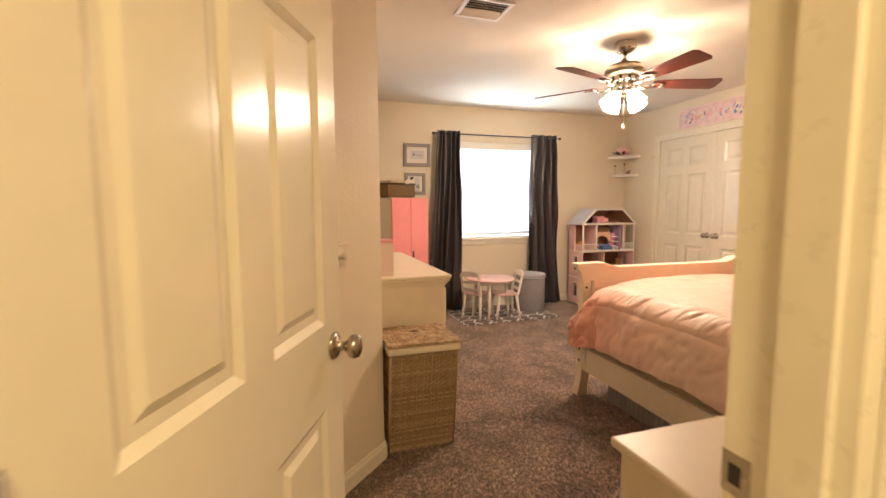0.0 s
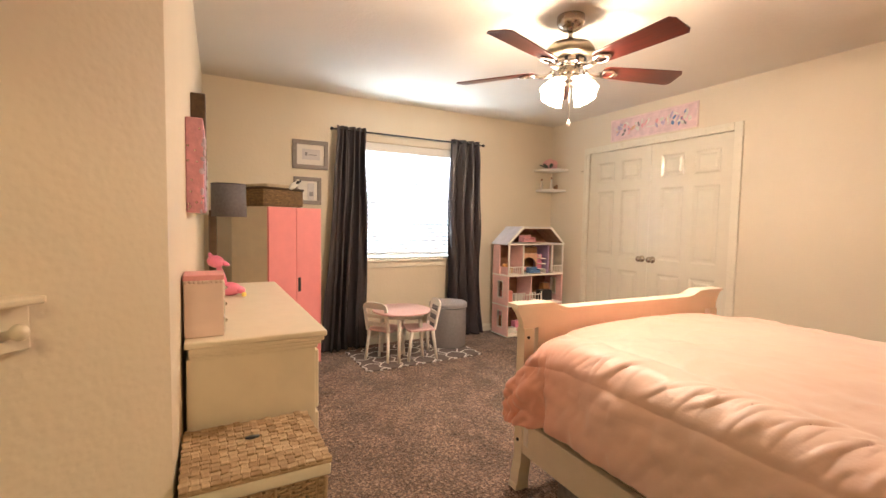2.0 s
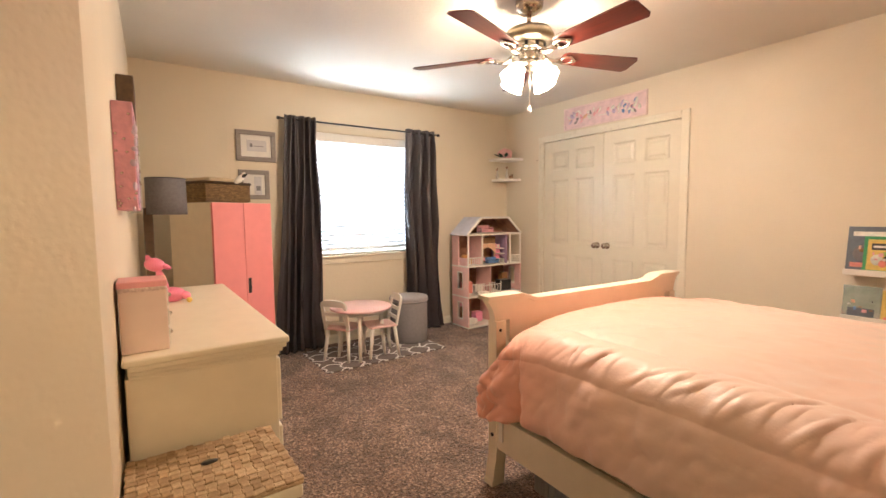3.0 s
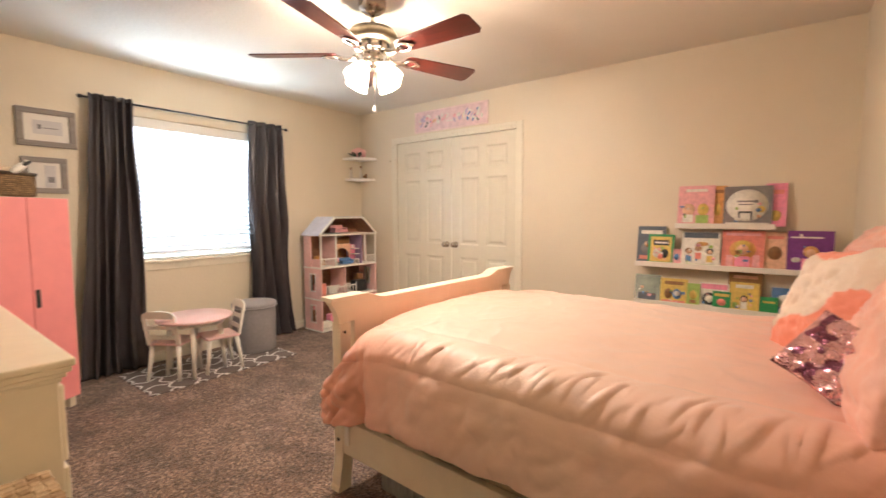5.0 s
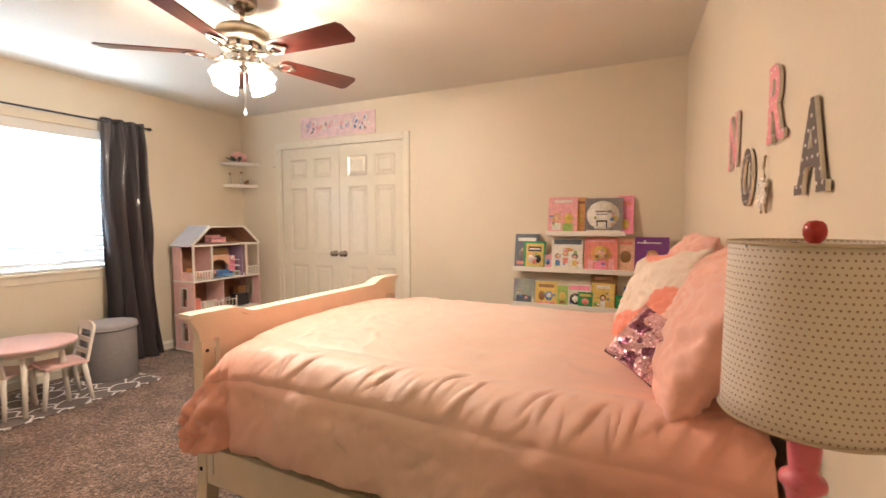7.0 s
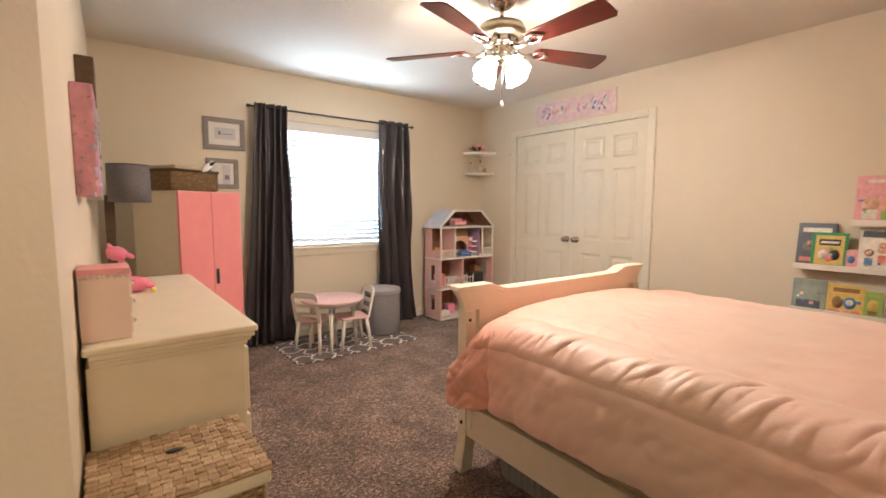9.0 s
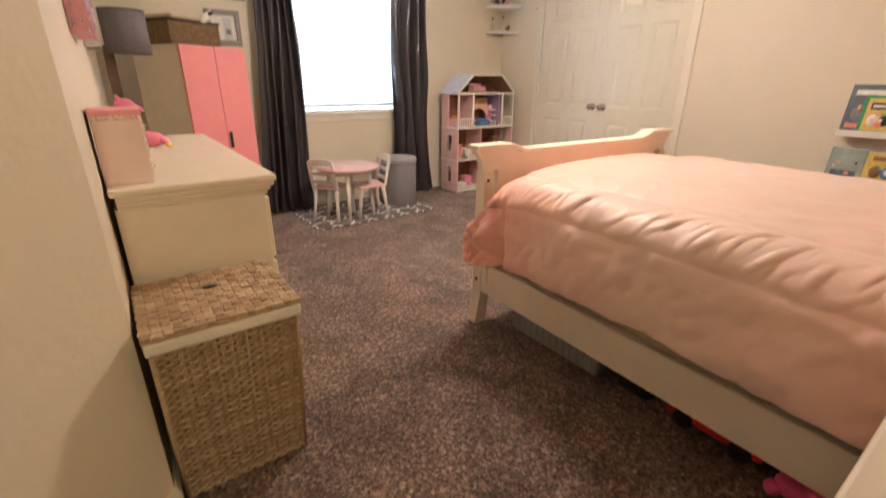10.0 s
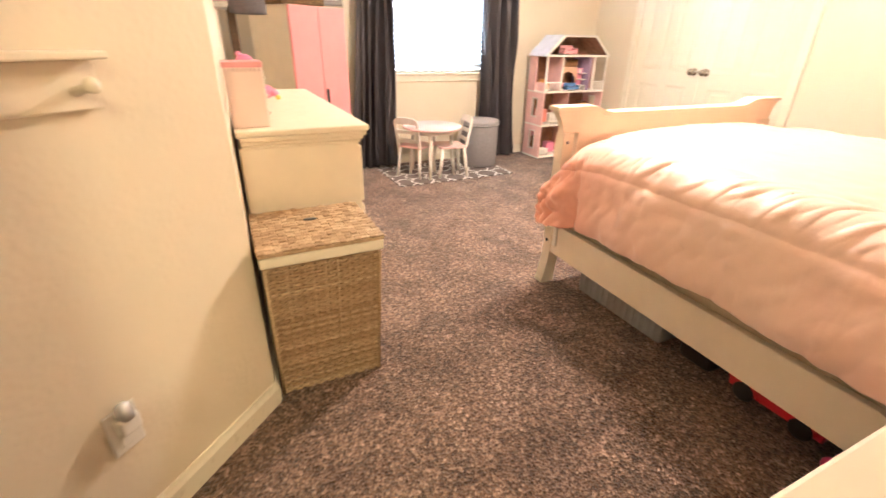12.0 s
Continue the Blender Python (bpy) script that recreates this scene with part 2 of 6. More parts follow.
def box(bm, x0, x1, y0, y1, z0, z1, bevel=0.0, seg=2, mat=0, m=None):
    vs = bmesh.ops.create_cube(bm, size=1.0)["verts"]
    for v in vs:
        v.co = Vector((x0 + (v.co.x + 0.5) * (x1 - x0), y0 + (v.co.y + 0.5) * (y1 - y0), z0 + (v.co.z + 0.5) * (z1 - z0)))
    fs = {f for v in vs for f in v.link_faces}
    es = list({e for v in vs for e in v.link_edges})
    if m is not None:
        bmesh.ops.transform(bm, matrix=m, verts=vs)
    for f in fs:
        f.material_index = mat
    if bevel:
        r = bmesh.ops.bevel(bm, geom=es, offset=bevel, segments=seg, profile=0.5, affect="EDGES", clamp_overlap=True)
        for f in r["faces"]:
            f.material_index = mat
    return bm


def boxed(*a, **k):
    return box(bmesh.new(), *a, **k)


def lathe(bm, profile, seg=24, m=None, mat=0, cap=True):
    """Turn (radius, height) pairs round z."""
    rings = []
    for r, z in profile:
        rings.append([bm.verts.new((max(r, 1e-4) * math.cos(2 * math.pi * i / seg), max(r, 1e-4) * math.sin(2 * math.pi * i / seg), z)) for i in range(seg)])
    fs = []
    for a, b in zip(rings, rings[1:]):
        for i in range(seg):
            fs.append(bm.faces.new((a[i], a[(i + 1) % seg], b[(i + 1) % seg], b[i])))
    if cap:
        fs.append(bm.faces.new(rings[0]))
        fs.append(bm.faces.new(rings[-1][::-1]))
    for f in fs:
        f.material_index = mat
        f.smooth = True
    if m is not None:
        bmesh.ops.transform(bm, matrix=m, verts=[v for r in rings for v in r])
    return bm


def turned(profile, seg=24, m=None, cap=True):
    return lathe(bmesh.new(), profile, seg, m, 0, cap)


def tube(bm, points, radius, seg=8, mat=0, closed=False):
    """A round bar along points; radius may be a list."""
    pts = [Vector(p) for p in points]
    n = len(pts)
    rings = []
    for i, p in enumerate(pts):
        d = (pts[(i + 1) % n] - pts[i - 1]) if closed else (pts[min(i + 1, n - 1)] - pts[max(i - 1, 0)])
        d.normalize()
        side = d.cross(Vector((0, 0, 1)))
        if side.length < 1e-3:
            side = d.cross(Vector((1, 0, 0)))
        side.normalize()
        up = side.cross(d)
        r = radius[i] if isinstance(radius, (list, tuple)) else radius
        rings.append([bm.verts.new(p + r * (math.cos(2 * math.pi * k / seg) * side + math.sin(2 * math.pi * k / seg) * up)) for k in range(seg)])
    pairs = list(zip(rings, rings[1:])) + ([(rings[-1], rings[0])] if closed else [])
    for a, b in pairs:
        for k in range(seg):
            f = bm.faces.new((a[k], a[(k + 1) % seg], b[(k + 1) % seg], b[k]))
            f.smooth, f.material_index = True, mat
    if not closed:
        for f in (bm.faces.new(rings[0]), bm.faces.new(rings[-1][::-1])):
            f.material_index = mat
    return bm


def bar(points, radius, seg=8):
    return tube(bmesh.new(), points, radius, seg)


def outline(bm, pts, z0, z1, m=None, mat=0, bevel=0.0):
    """A slab with the outline pts (x, y), from z0 to z1."""
    low = [bm.verts.new((x, y, z0)) for x, y in pts]
    high = [bm.verts.new((x, y, z1)) for x, y in pts]
    n = len(pts)
    fs = [bm.faces.new(low[::-1]), bm.faces.new(high)]
    for i in range(n):
        fs.append(bm.faces.new((low[i], low[(i + 1) % n], high[(i + 1) % n], high[i])))
    for f in fs:
        f.material_index = mat
    if bevel:
        es = list({e for f in fs[:2] for e in f.edges})
        bmesh.ops.bevel(bm, geom=es, offset=bevel, segments=2, profile=0.5, affect="EDGES")
    if m is not None:
        bmesh.ops.transform(bm, matrix=m, verts=bm.verts[:])
    return bm


def sheet(nu, nv, fn, uv=None):
    """A grid of quads at fn(u, v), u and v from 0 to 1; uv(u, v) in metres."""
    bm = bmesh.new()
    lay = bm.loops.layers.uv.new("UVMap")
    g = [[bm.verts.new(fn(i / nu, j / nv)) for j in range(nv + 1)] for i in range(nu + 1)]
    for i in range(nu):
        for j in range(nv):
            f = bm.faces.new((g[i][j], g[i + 1][j], g[i + 1][j + 1], g[i][j + 1]))
            f.smooth = True
            if uv:
                for lp, (a, b) in zip(f.loops, ((i, j), (i + 1, j), (i + 1, j + 1), (i, j + 1))):
                    lp[lay].uv = uv(a / nu, b / nv)
    return bm


def box_uv(bm):
    """UVs in metres, each face along its own plane."""
    lay = bm.loops.layers.uv.verify()
    for f in bm.faces:
        n = f.normal
        a = max(range(3), key=lambda i: abs(n[i]))
        for lp in f.loops:
            c = lp.vert.co
            lp[lay].uv = ((c.y, c.z), (c.x, c.z), (c.x, c.y))[a]
    return bm


def nz(x, y=0.0, z=0.0):
    return noise.noise(Vector((x, y, z)))


# ---- structure ----
H, YB, XR, YH = 2.44, 5.55, 4.91, 0.889
CORNER = Vector((1.040, 2.592, 0))
END = Vector((-0.70, 0.84, 0))
HB = Vector((XR, 1.05, 0))
LEFTFAR = Vector((1.105, YB, 0))
T = 0.12


def back_of_bed(x):
    """The y of the wall behind the bed, which runs slightly askew."""
    return END.y + (HB.y - END.y) * (x - END.x) / (HB.x - END.x)


def frame_of(p, q):
    """Pose at p with x towards q and y away from the room."""
    d = (Vector(q) - Vector(p)).normalized()
    return Matrix.Translation(Vector(p)) @ Matrix.Rotation(math.atan2(d.y, d.x), 4, "Z")


def wall(name, p, q, label, openings=(), extra=(0, 0), material=None, z1=H + 0.02):
    p, q = Vector(p), Vector(q)
    length = (q - p).length
    bm = bmesh.new()
    s = -extra[0]
    for a, b, z0, top in sorted(openings):
        box(bm, s, a, 0, T, 0, z1)
        if z0 > 0:
            box(bm, a, b, 0, T, 0, z0)
        box(bm, a, b, 0, T, top, z1)
        s = b
    box(bm, s, length + extra[1], 0, T, 0, z1)
    return solid(name, bm, material or WALL, label, "wall", frame_of(p, q), kind="structure")


def skirting(name, p, q, a, b, height=0.085):
    bm = outline(bmesh.new(), [(0, 0), (0.014, 0), (0.014, height * 0.72), (0.009, height * 0.84), (0.006, height), (0, height)], a, b)
    bmesh.ops.transform(bm, matrix=Matrix(((0, 0, 1, 0), (-1, 0, 0, 0), (0, 1, 0, 0), (0, 0, 0, 1))), verts=bm.verts[:])
    return solid(name, bm, TRIM, "cream painted baseboard along the wall", "baseboard", frame_of(p, q), kind="structure")


WIN = (2.30, 3.74, 0.86, 2.03)
CLO = (3.40, 4.94, 0.0, 2.04)
DW = (0.447, 1.217, 0.0, 2.05)
wall("wall_back", LEFTFAR, (XR, YB, 0), "cream painted wall with the window", [(WIN[0] - LEFTFAR.x, WIN[1] - LEFTFAR.x, WIN[2], WIN[3])], (T, T))
wall("wall_right", (XR, YB, 0), HB, "cream painted wall with the closet", [(YB - CLO[1], YB - CLO[0], 0, CLO[3])], (0, 0))
wall("wall_headboard", HB, END, "cream painted wall behind the bed with the doorway", [(XR - DW[1], XR - DW[0], 0, DW[3])], (T, T))
wall("wall_left", CORNER, LEFTFAR, "cream painted wall behind the dresser", extra=(0, 0))
wall("wall_angled", END, CORNER, "cream painted angled wall with round mirrors", extra=(T, 0))
_c = turned([(0.016, 0), (0.016, H)], 20, Matrix.Translation(CORNER + Vector((-0.0155, 0.0085, 0))))
solid("wall_corner_bead", _c, WALL, "rounded plaster corner of the angled wall", "wall", kind="structure", smooth=True)

_fl = bmesh.new()
outline(_fl, [(END.x, 0.76), (XR, 0.76), (XR, YB), (LEFTFAR.x, YB), (CORNER.x, CORNER.y)], -0.1, 0.0)
solid("floor", _fl, CARPET, "brown taupe cut-pile carpet with tread marks", "carpet", kind="structure")
_ce = outline(bmesh.new(), [(-0.9, 0.74), (XR + T, 0.74), (XR + T, YB + T), (-0.9, YB + T)], H, H + 0.1)
solid("ceiling", _ce, CEIL, "off-white textured ceiling", "ceiling", kind="structure")

# hallway behind the camera
solid("hall_floor", boxed(-0.6, 2.2, -1.5, 0.76, -0.1, 0.0), CARPET, "brown carpet of the hallway", "carpet", kind="structure")
solid("hall_ceiling", boxed(-0.6, 2.2, -1.5, 0.74, H, H + 0.1), CEIL, "off-white hallway ceiling", "ceiling", kind="structure")
solid("hall_wall_left", boxed(-0.72, -0.6, -1.5, 0.74, 0, H), WALL, "cream painted hallway wall", "wall", kind="structure")
solid("hall_wall_right", boxed(2.2, 2.32, -1.5, 0.74, 0, H), WALL, "cream painted hallway wall", "wall", kind="structure")
solid("hall_wall_end", boxed(-0.72, 2.32, -1.62, -1.5, 0, H), WALL, "cream painted hallway end wall", "wall", kind="structure")

skirting("baseboard", LEFTFAR, (XR, YB, 0), 0.0, XR - LEFTFAR.x - 0.014)
skirting("baseboard", (XR, YB, 0), (XR, YH, 0), 0.0, YB - CLO[1] - 0.068)
skirting("baseboard", (XR, YB, 0), (XR, YH, 0), YB - CLO[0] + 0.068, YB - YH)
skirting("baseboard", HB, END, 0.014, XR - DW[1] - 0.07)
skirting("baseboard", CORNER, LEFTFAR, 0.0, 2.92)
skirting("baseboard", END, CORNER, 0.1, (CORNER - END).length)


def casing(name, p, q, a, b, top, label, face=0.0, sign=-1):
    """Three moulded boards round an opening, on the room's side."""
    m = frame_of(p, q)
    th = thing(name, m, label, "door casing")
    th["kind"] = "structure"
    for x0, x1, z0, z1, n in ((a - 0.065, a + 0.005, 0, top + 0.06, "jamb_board"), (b - 0.005, b + 0.065, 0, top + 0.06, "jamb_board"), (a + 0.005, b - 0.005, top - 0.005, top + 0.06, "head_board")):
        bm = bmesh.new()
        y = sorted((face, face + sign * 0.012))
        box(bm, x0, x1, y[0], y[1], z0, z1, 0.004)
        y = sorted((face + sign * 0.012, face + sign * 0.019))
        if n == "jamb_board":
            out = x0 < a
            box(bm, x0 if out else x1 - 0.03, x0 + 0.03 if out else x1, y[0], y[1], z0, z1, 0.003)
        else:
            box(bm, x0, x1, y[0], y[1], z1 - 0.03, z1, 0.003)
        part(n, bm, TRIM, th)
    return th


casing("trim_closet", (XR, YB, 0), (XR, YH, 0), YB - CLO[1], YB - CLO[0], CLO[3], "cream moulded casing round the closet doors")
casing("trim_doorway", HB, END, XR - DW[1] - 0.014, XR - DW[0] + 0.004, DW[3], "cream moulded casing round the doorway")
casing("trim_doorway_hall", HB, END, XR - DW[1], XR - DW[0], DW[3], "cream moulded casing on the hallway side", T, 1)


def six_panel(bm, w, h, t, m=None, lock=0.91):
    """A moulded door leaf: stiles, rails and raised panels, x 0..w, y 0..t, z 0..h."""
    st, mid = 0.105, 0.09
    cw = (w - 2 * st - mid) / 2
    xs = (st, st + cw, st + cw + mid, w - st)
    zs = (0.0, 0.20, 0.78, lock, 1.60, 1.70, h - 0.115, h)
    vs0 = set(bm.verts)
    for x0, x1 in ((0, xs[0]), (xs[1], xs[2]), (xs[3], w)):
        box(bm, x0, x1, 0, t, 0, h)
    for x0, x1 in ((xs[0], xs[1]), (xs[2], xs[3])):
        for z0, z1 in ((zs[0], zs[1]), (zs[2], zs[3]), (zs[4], zs[5]), (zs[6], zs[7])):
            box(bm, x0, x1, 0, t, z0, z1)
        for z0, z1 in ((zs[1], zs[2]), (zs[3], zs[4]), (zs[5], zs[6])):
            box(bm, x0, x1, 0.010, t - 0.010, z0, z1)
            for y_out, y_in in ((0.0, 0.010), (t, t - 0.010)):
                # sloped moulding round the panel and the raised field
                o = [(x0, z0), (x1, z0), (x1, z1), (x0, z1)]
                i = [(x0 + 0.016, z0 + 0.016), (x1 - 0.016, z0 + 0.016), (x1 - 0.016, z1 - 0.016), (x0 + 0.016, z1 - 0.016)]
                a = [bm.verts.new((x, y_out, z)) for x, z in o]
                b = [bm.verts.new((x, y_in + (0.0008 if y_out == 0 else -0.0008) * -1, z)) for x, z in i]
                for k in range(4):
                    bm.faces.new((a[k], a[(k + 1) % 4], b[(k + 1) % 4], b[k]))
                c = [(x0 + 0.034, z0 + 0.034), (x1 - 0.034, z0 + 0.034), (x1 - 0.034, z1 - 0.034), (x0 + 0.034, z1 - 0.034)]
                e = [(x0 + 0.05, z0 + 0.05), (x1 - 0.05, z0 + 0.05), (x1 - 0.05, z1 - 0.05), (x0 + 0.05, z1 - 0.05)]
                y_f = 0.003 if y_out == 0 else t - 0.003
                cv = [bm.verts.new((x, y_in, z)) for x, z in c]
                ev = [bm.verts.new((x, y_f, z)) for x, z in e]
                for k in range(4):
                    bm.faces.new((cv[k], cv[(k + 1) % 4], ev[(k + 1) % 4], ev[k]))
                bm.faces.new(ev)
    if m is not None:
        bmesh.ops.transform(bm, matrix=m, verts=[v for v in bm.verts if v not in vs0])
    return bm


def knob_bm(side=1):
    """A round door knob on its rose, axis along y."""
    m = Matrix.Rotation(radians(90 if side < 0 else -90), 4, "X")
    return turned([(0.032, 0), (0.033, 0.004), (0.027, 0.009), (0.012, 0.012), (0.011, 0.030), (0.018, 0.036), (0.027, 0.044), (0.029, 0.054), (0.025, 0.064), (0.012, 0.069), (0.0, 0.070)], 28, m)


def door_leaf(name, m, w, h, t, label, knobs, lock=0.91):
    th = thing(name, m, label, "door")
    th["kind"] = "structure"
    leaf = part("leaf", six_panel(bmesh.new(), w, h, t, lock=lock), DOOR, th)
    for x, side in knobs:
        part("knob", knob_bm(side), NICKEL, th, "brushed nickel door knob", True, pose(x, 0 if side < 0 else t, 0.91))
    return th


_cw = (CLO[1] - CLO[0] - 0.012) / 2
_mr = frame_of((XR, YB, 0), (XR, YH, 0))
door_leaf("door_1", _mr @ pose(YB - CLO[1] + 0.003, 0.012, 0.012), _cw, 2.02, 0.035, "closed cream six-panel closet door", [(_cw - 0.055, -1)])
door_leaf("door_2", _mr @ pose(YB - CLO[1] + 0.009 + _cw, 0.012, 0.012), _cw, 2.02, 0.035, "closed cream six-panel closet door", [(0.055, -1)])
solid("closet_back", boxed(XR + 0.062, XR + 0.08, CLO[0] - 0.1, CLO[1] + 0.1, 0, 2.2), WALL, "plain closet back behind the closed doors", "wall", kind="structure")
solid("closet_latch", boxed(XR - 0.03, XR - 0.0195, 5.0, 5.035, 1.845, 1.853, 0.002), STEEL, "small steel hook on the closet casing", "hook", kind="structure")

# the open bedroom door, its hinges and the strike plate in the jamb
DOOR_ANGLE = 66.50
dr = door_leaf("door_3", pose(DW[0] + 0.012, YH + 0.006, 0.012, 0, 0, DOOR_ANGLE), 0.775, 2.02, 0.035, "open cream six-panel bedroom door with nickel knobs", [(0.722, -1), (0.722, 1)], 0.975)
for _z in (0.25, 1.0, 1.78):
    part("hinge", bar([(-0.006, -0.006, _z - 0.045), (-0.006, -0.006, _z + 0.045)], 0.007, 10), NICKEL, dr, "nickel butt hinge")
part("latch_plate", boxed(0.775, 0.777, 0.005, 0.030, 0.88, 0.94, 0.0005), NICKEL, dr, "nickel latch plate")
_jm = bmesh.new()
box(_jm, DW[1] - 0.012, DW[1] + 0.0, YH - T, YH + 0.022, 0, DW[3] - 0.012)
box(_jm, DW[0], DW[0] + 0.010, YH - T, YH, 0, DW[3] - 0.012)
box(_jm, DW[0], DW[1], YH - T, YH, DW[3] - 0.012, DW[3])
box(_jm, DW[1] - 0.024, DW[1] - 0.012, YH - T + 0.02, YH - 0.042, 0, DW[3] - 0.012, 0.002)
box(_jm, DW[0] + 0.010, DW[0] + 0.022, YH - T + 0.02, YH - 0.042, 0, DW[3] - 0.012, 0.002)
solid("door_jamb", _jm, TRIM, "cream painted door jamb with its stop", "door jamb", kind="structure")
_sp = thing("strike_plate", pose(DW[1] - 0.012, YH + 0.004, 0.907), "nickel strike plate let into the door jamb", "strike plate")
part("plate", boxed(-0.002, 0.0, -0.020, 0.018, -0.028, 0.028, 0.0006), NICKEL, _sp)
part("latch_hole", boxed(-0.003, -0.0018, -0.008, 0.008, -0.013, 0.013), BLACK, _sp, "dark latch hole")

# window: reveal, frame, panes, sill
wn = thing("window_1", pose(0, YB, 0), "white sliding window behind closed blinds", "window")
wn["kind"] = "structure"
_x0, _x1, _z0, _z1 = WIN
GLASS = Nodes("window_glass")
GLASS.set(Base_Color=(0.95, 0.97, 0.96), Roughness=0.02, Transmission_Weight=1.0, IOR=1.45)
_fr = bmesh.new()
for a in ((_x0, _x0 + 0.045, _z0, _z1), (_x1 - 0.045, _x1, _z0, _z1), (_x0 + 0.045, _x1 - 0.045, _z0, _z0 + 0.045), (_x0 + 0.045, _x1 - 0.045, _z1 - 0.045, _z1), ((_x0 + _x1) / 2 - 0.025, (_x0 + _x1) / 2 + 0.025, _z0 + 0.045, _z1 - 0.045)):
    box(_fr, a[0], a[1], 0.125, 0.165, a[2], a[3], 0.004)
part("window_frame", _fr, WHITEP, wn)
for a, b in ((_x0 + 0.045, (_x0 + _x1) / 2 - 0.025), ((_x0 + _x1) / 2 + 0.025, _x1 - 0.045)):
    _p = part("pane", boxed(a, b, 0.143, 0.147, _z0 + 0.045, _z1 - 0.045), GLASS.m, wn)
    _p.visible_shadow = False
part("window_sill", boxed(_x0 - 0.07, _x1 + 0.07, -0.035, 0.118, _z0 - 0.022, _z0 + 0.002, 0.006), TRIM, wn, "cream painted window sill")
part("apron", boxed(_x0 - 0.05, _x1 + 0.05, -0.014, -0.001, _z0 - 0.082, _z0 - 0.0225, 0.004), TRIM, wn)
_bd = solid("backdrop", boxed(-8, 14, 14.0, 14.1, -4, 8), emit("bright_outdoors", (0.85, 0.92, 1.0), 1.6), "bright hazy daylight outside the window", "backdrop", kind="structure")
solid("ground", boxed(-60, 60, YB + 1, 80, -0.7, -0.5), plain("dry_lawn", (0.10, 0.11, 0.05), 0.95, vary=0.3, scale=4), "grass outside the window", "ground", kind="structure")

# ---- bed ----
BX0, BX1 = 2.41, 3.83
W = BX1 - BX0
TURN = Matrix.Translation((BX0, 2.94, 0)) @ Matrix.Rotation(radians(-2.0), 4, "Z") @ Matrix.Translation((-BX0, -2.94, 0))
_up = Matrix(((1, 0, 0, 0), (0, 0, 1, 0), (0, 1, 0, 0), (0, 0, 0, 1)))
bed = thing("bed", TURN @ pose(BX0, 0, 0), "cream painted wooden bed with a shaped footboard", "bed")


def crest_top(s):
    """Height of the footboard's top, which stands higher for a hand's width at each end."""
    e = min(s + 0.045, W + 0.045 - s)
    k = min(1.0, max(0.0, (e - 0.20) / 0.09))
    return 0.882 - 0.032 * (k * k * (3 - 2 * k))


def crest_outline():
    """Front of the crest board: its ends sweep out under the cap."""
    sweep = [(0.0, 0.765), (-0.003, 0.79), (-0.011, 0.815), (-0.024, 0.838), (-0.038, 0.855), (-0.042, crest_top(-0.042) - 0.018)]
    top = [(-0.03 + (W + 0.06) * i / 40, crest_top(-0.03 + (W + 0.06) * i / 40) - 0.018) for i in range(41)]
    return [(W - x, z) for x, z in sweep[:1]] + [(W - x, z) for x, z in sweep[1:]] + top[::-1] + sweep[::-1]


part("crest_board", outline(bmesh.new(), crest_outline(), 2.918, 2.956, _up), CREAM, bed, "crest board of the footboard")
_top = [(-0.046 + (W + 0.092) * i / 44, crest_top(-0.046 + (W + 0.092) * i / 44)) for i in range(45)]
part("cap", outline(bmesh.new(), [(x, z - 0.0175) for x, z in _top] + _top[::-1], 2.905, 2.985, _up, bevel=0.004), CREAM, bed)
for _k in (0, 1):
    # post with a foot that sweeps out to the side
    _prof = [(0.0, 0.17), (-0.004, 0.12), (-0.014, 0.075), (-0.018, 0.045), (-0.020, 0.028), (-0.026, 0.02), (-0.026, 0.0), (0.044, 0.0), (0.046, 0.06), (0.056, 0.13), (0.056, 0.7648), (0.0, 0.7648)]
    part("post", outline(bmesh.new(), [(W - x, z) for x, z in _prof] if _k else _prof, 2.908, 2.966, _up), CREAM, bed)
part("lower_rail", boxed(0.057, W - 0.057, 2.922, 2.952, 0.26, 0.36, 0.004), CREAM, bed)
part("foot_panel", boxed(0.09, W - 0.09, 2.922, 2.952, 0.3605, 0.7648), CREAM, bed)
for _x in (0.0, W - 0.06):
    part("rear_post", boxed(_x, _x + 0.06, 1.065, 1.125, 0.0, 0.40, 0.004), CREAM, bed)
for _x in (0.002, W - 0.032):
    part("side_rail", boxed(_x, _x + 0.03, 1.126, 2.907, 0.177, 0.332, 0.004), CREAM, bed)
part("box_spring", boxed(0.034, W - 0.034, 1.14, 2.90, 0.235, 0.43, 0.02, 3), MATTRESS, bed, "beige box spring")
part("mattress", boxed(0.034, W - 0.034, 1.14, 2.90, 0.4305, 0.66, 0.05, 3), MATTRESS, bed, "beige quilted mattress")
for _y in (1.5, 2.0, 2.5):
    part("bed_slat", boxed(0.033, W - 0.033, _y, _y + 0.08, 0.21, 0.2345), CREAM, bed)
for _z in (0.232, 0.310):
    part("bolt", turned([(0.009, 0), (0.009, 0.004), (0.005, 0.006)], 12, pose(0.0, 2.938, _z, 0, -90, 0)), BLACK, bed, "dark bolt head")
part("bracket", boxed(-0.004, 0.0015, 2.862, 2.89, 0.225, 0.345, 0.001), WHITE, bed, "pale bed rail bracket")
part("post_bolt", turned([(0.007, 0), (0.007, 0.004), (0.004, 0.006)], 12, pose(0.022, 2.908, 0.725, 90, 0, 0)), BLACK, bed, "dark bolt head")

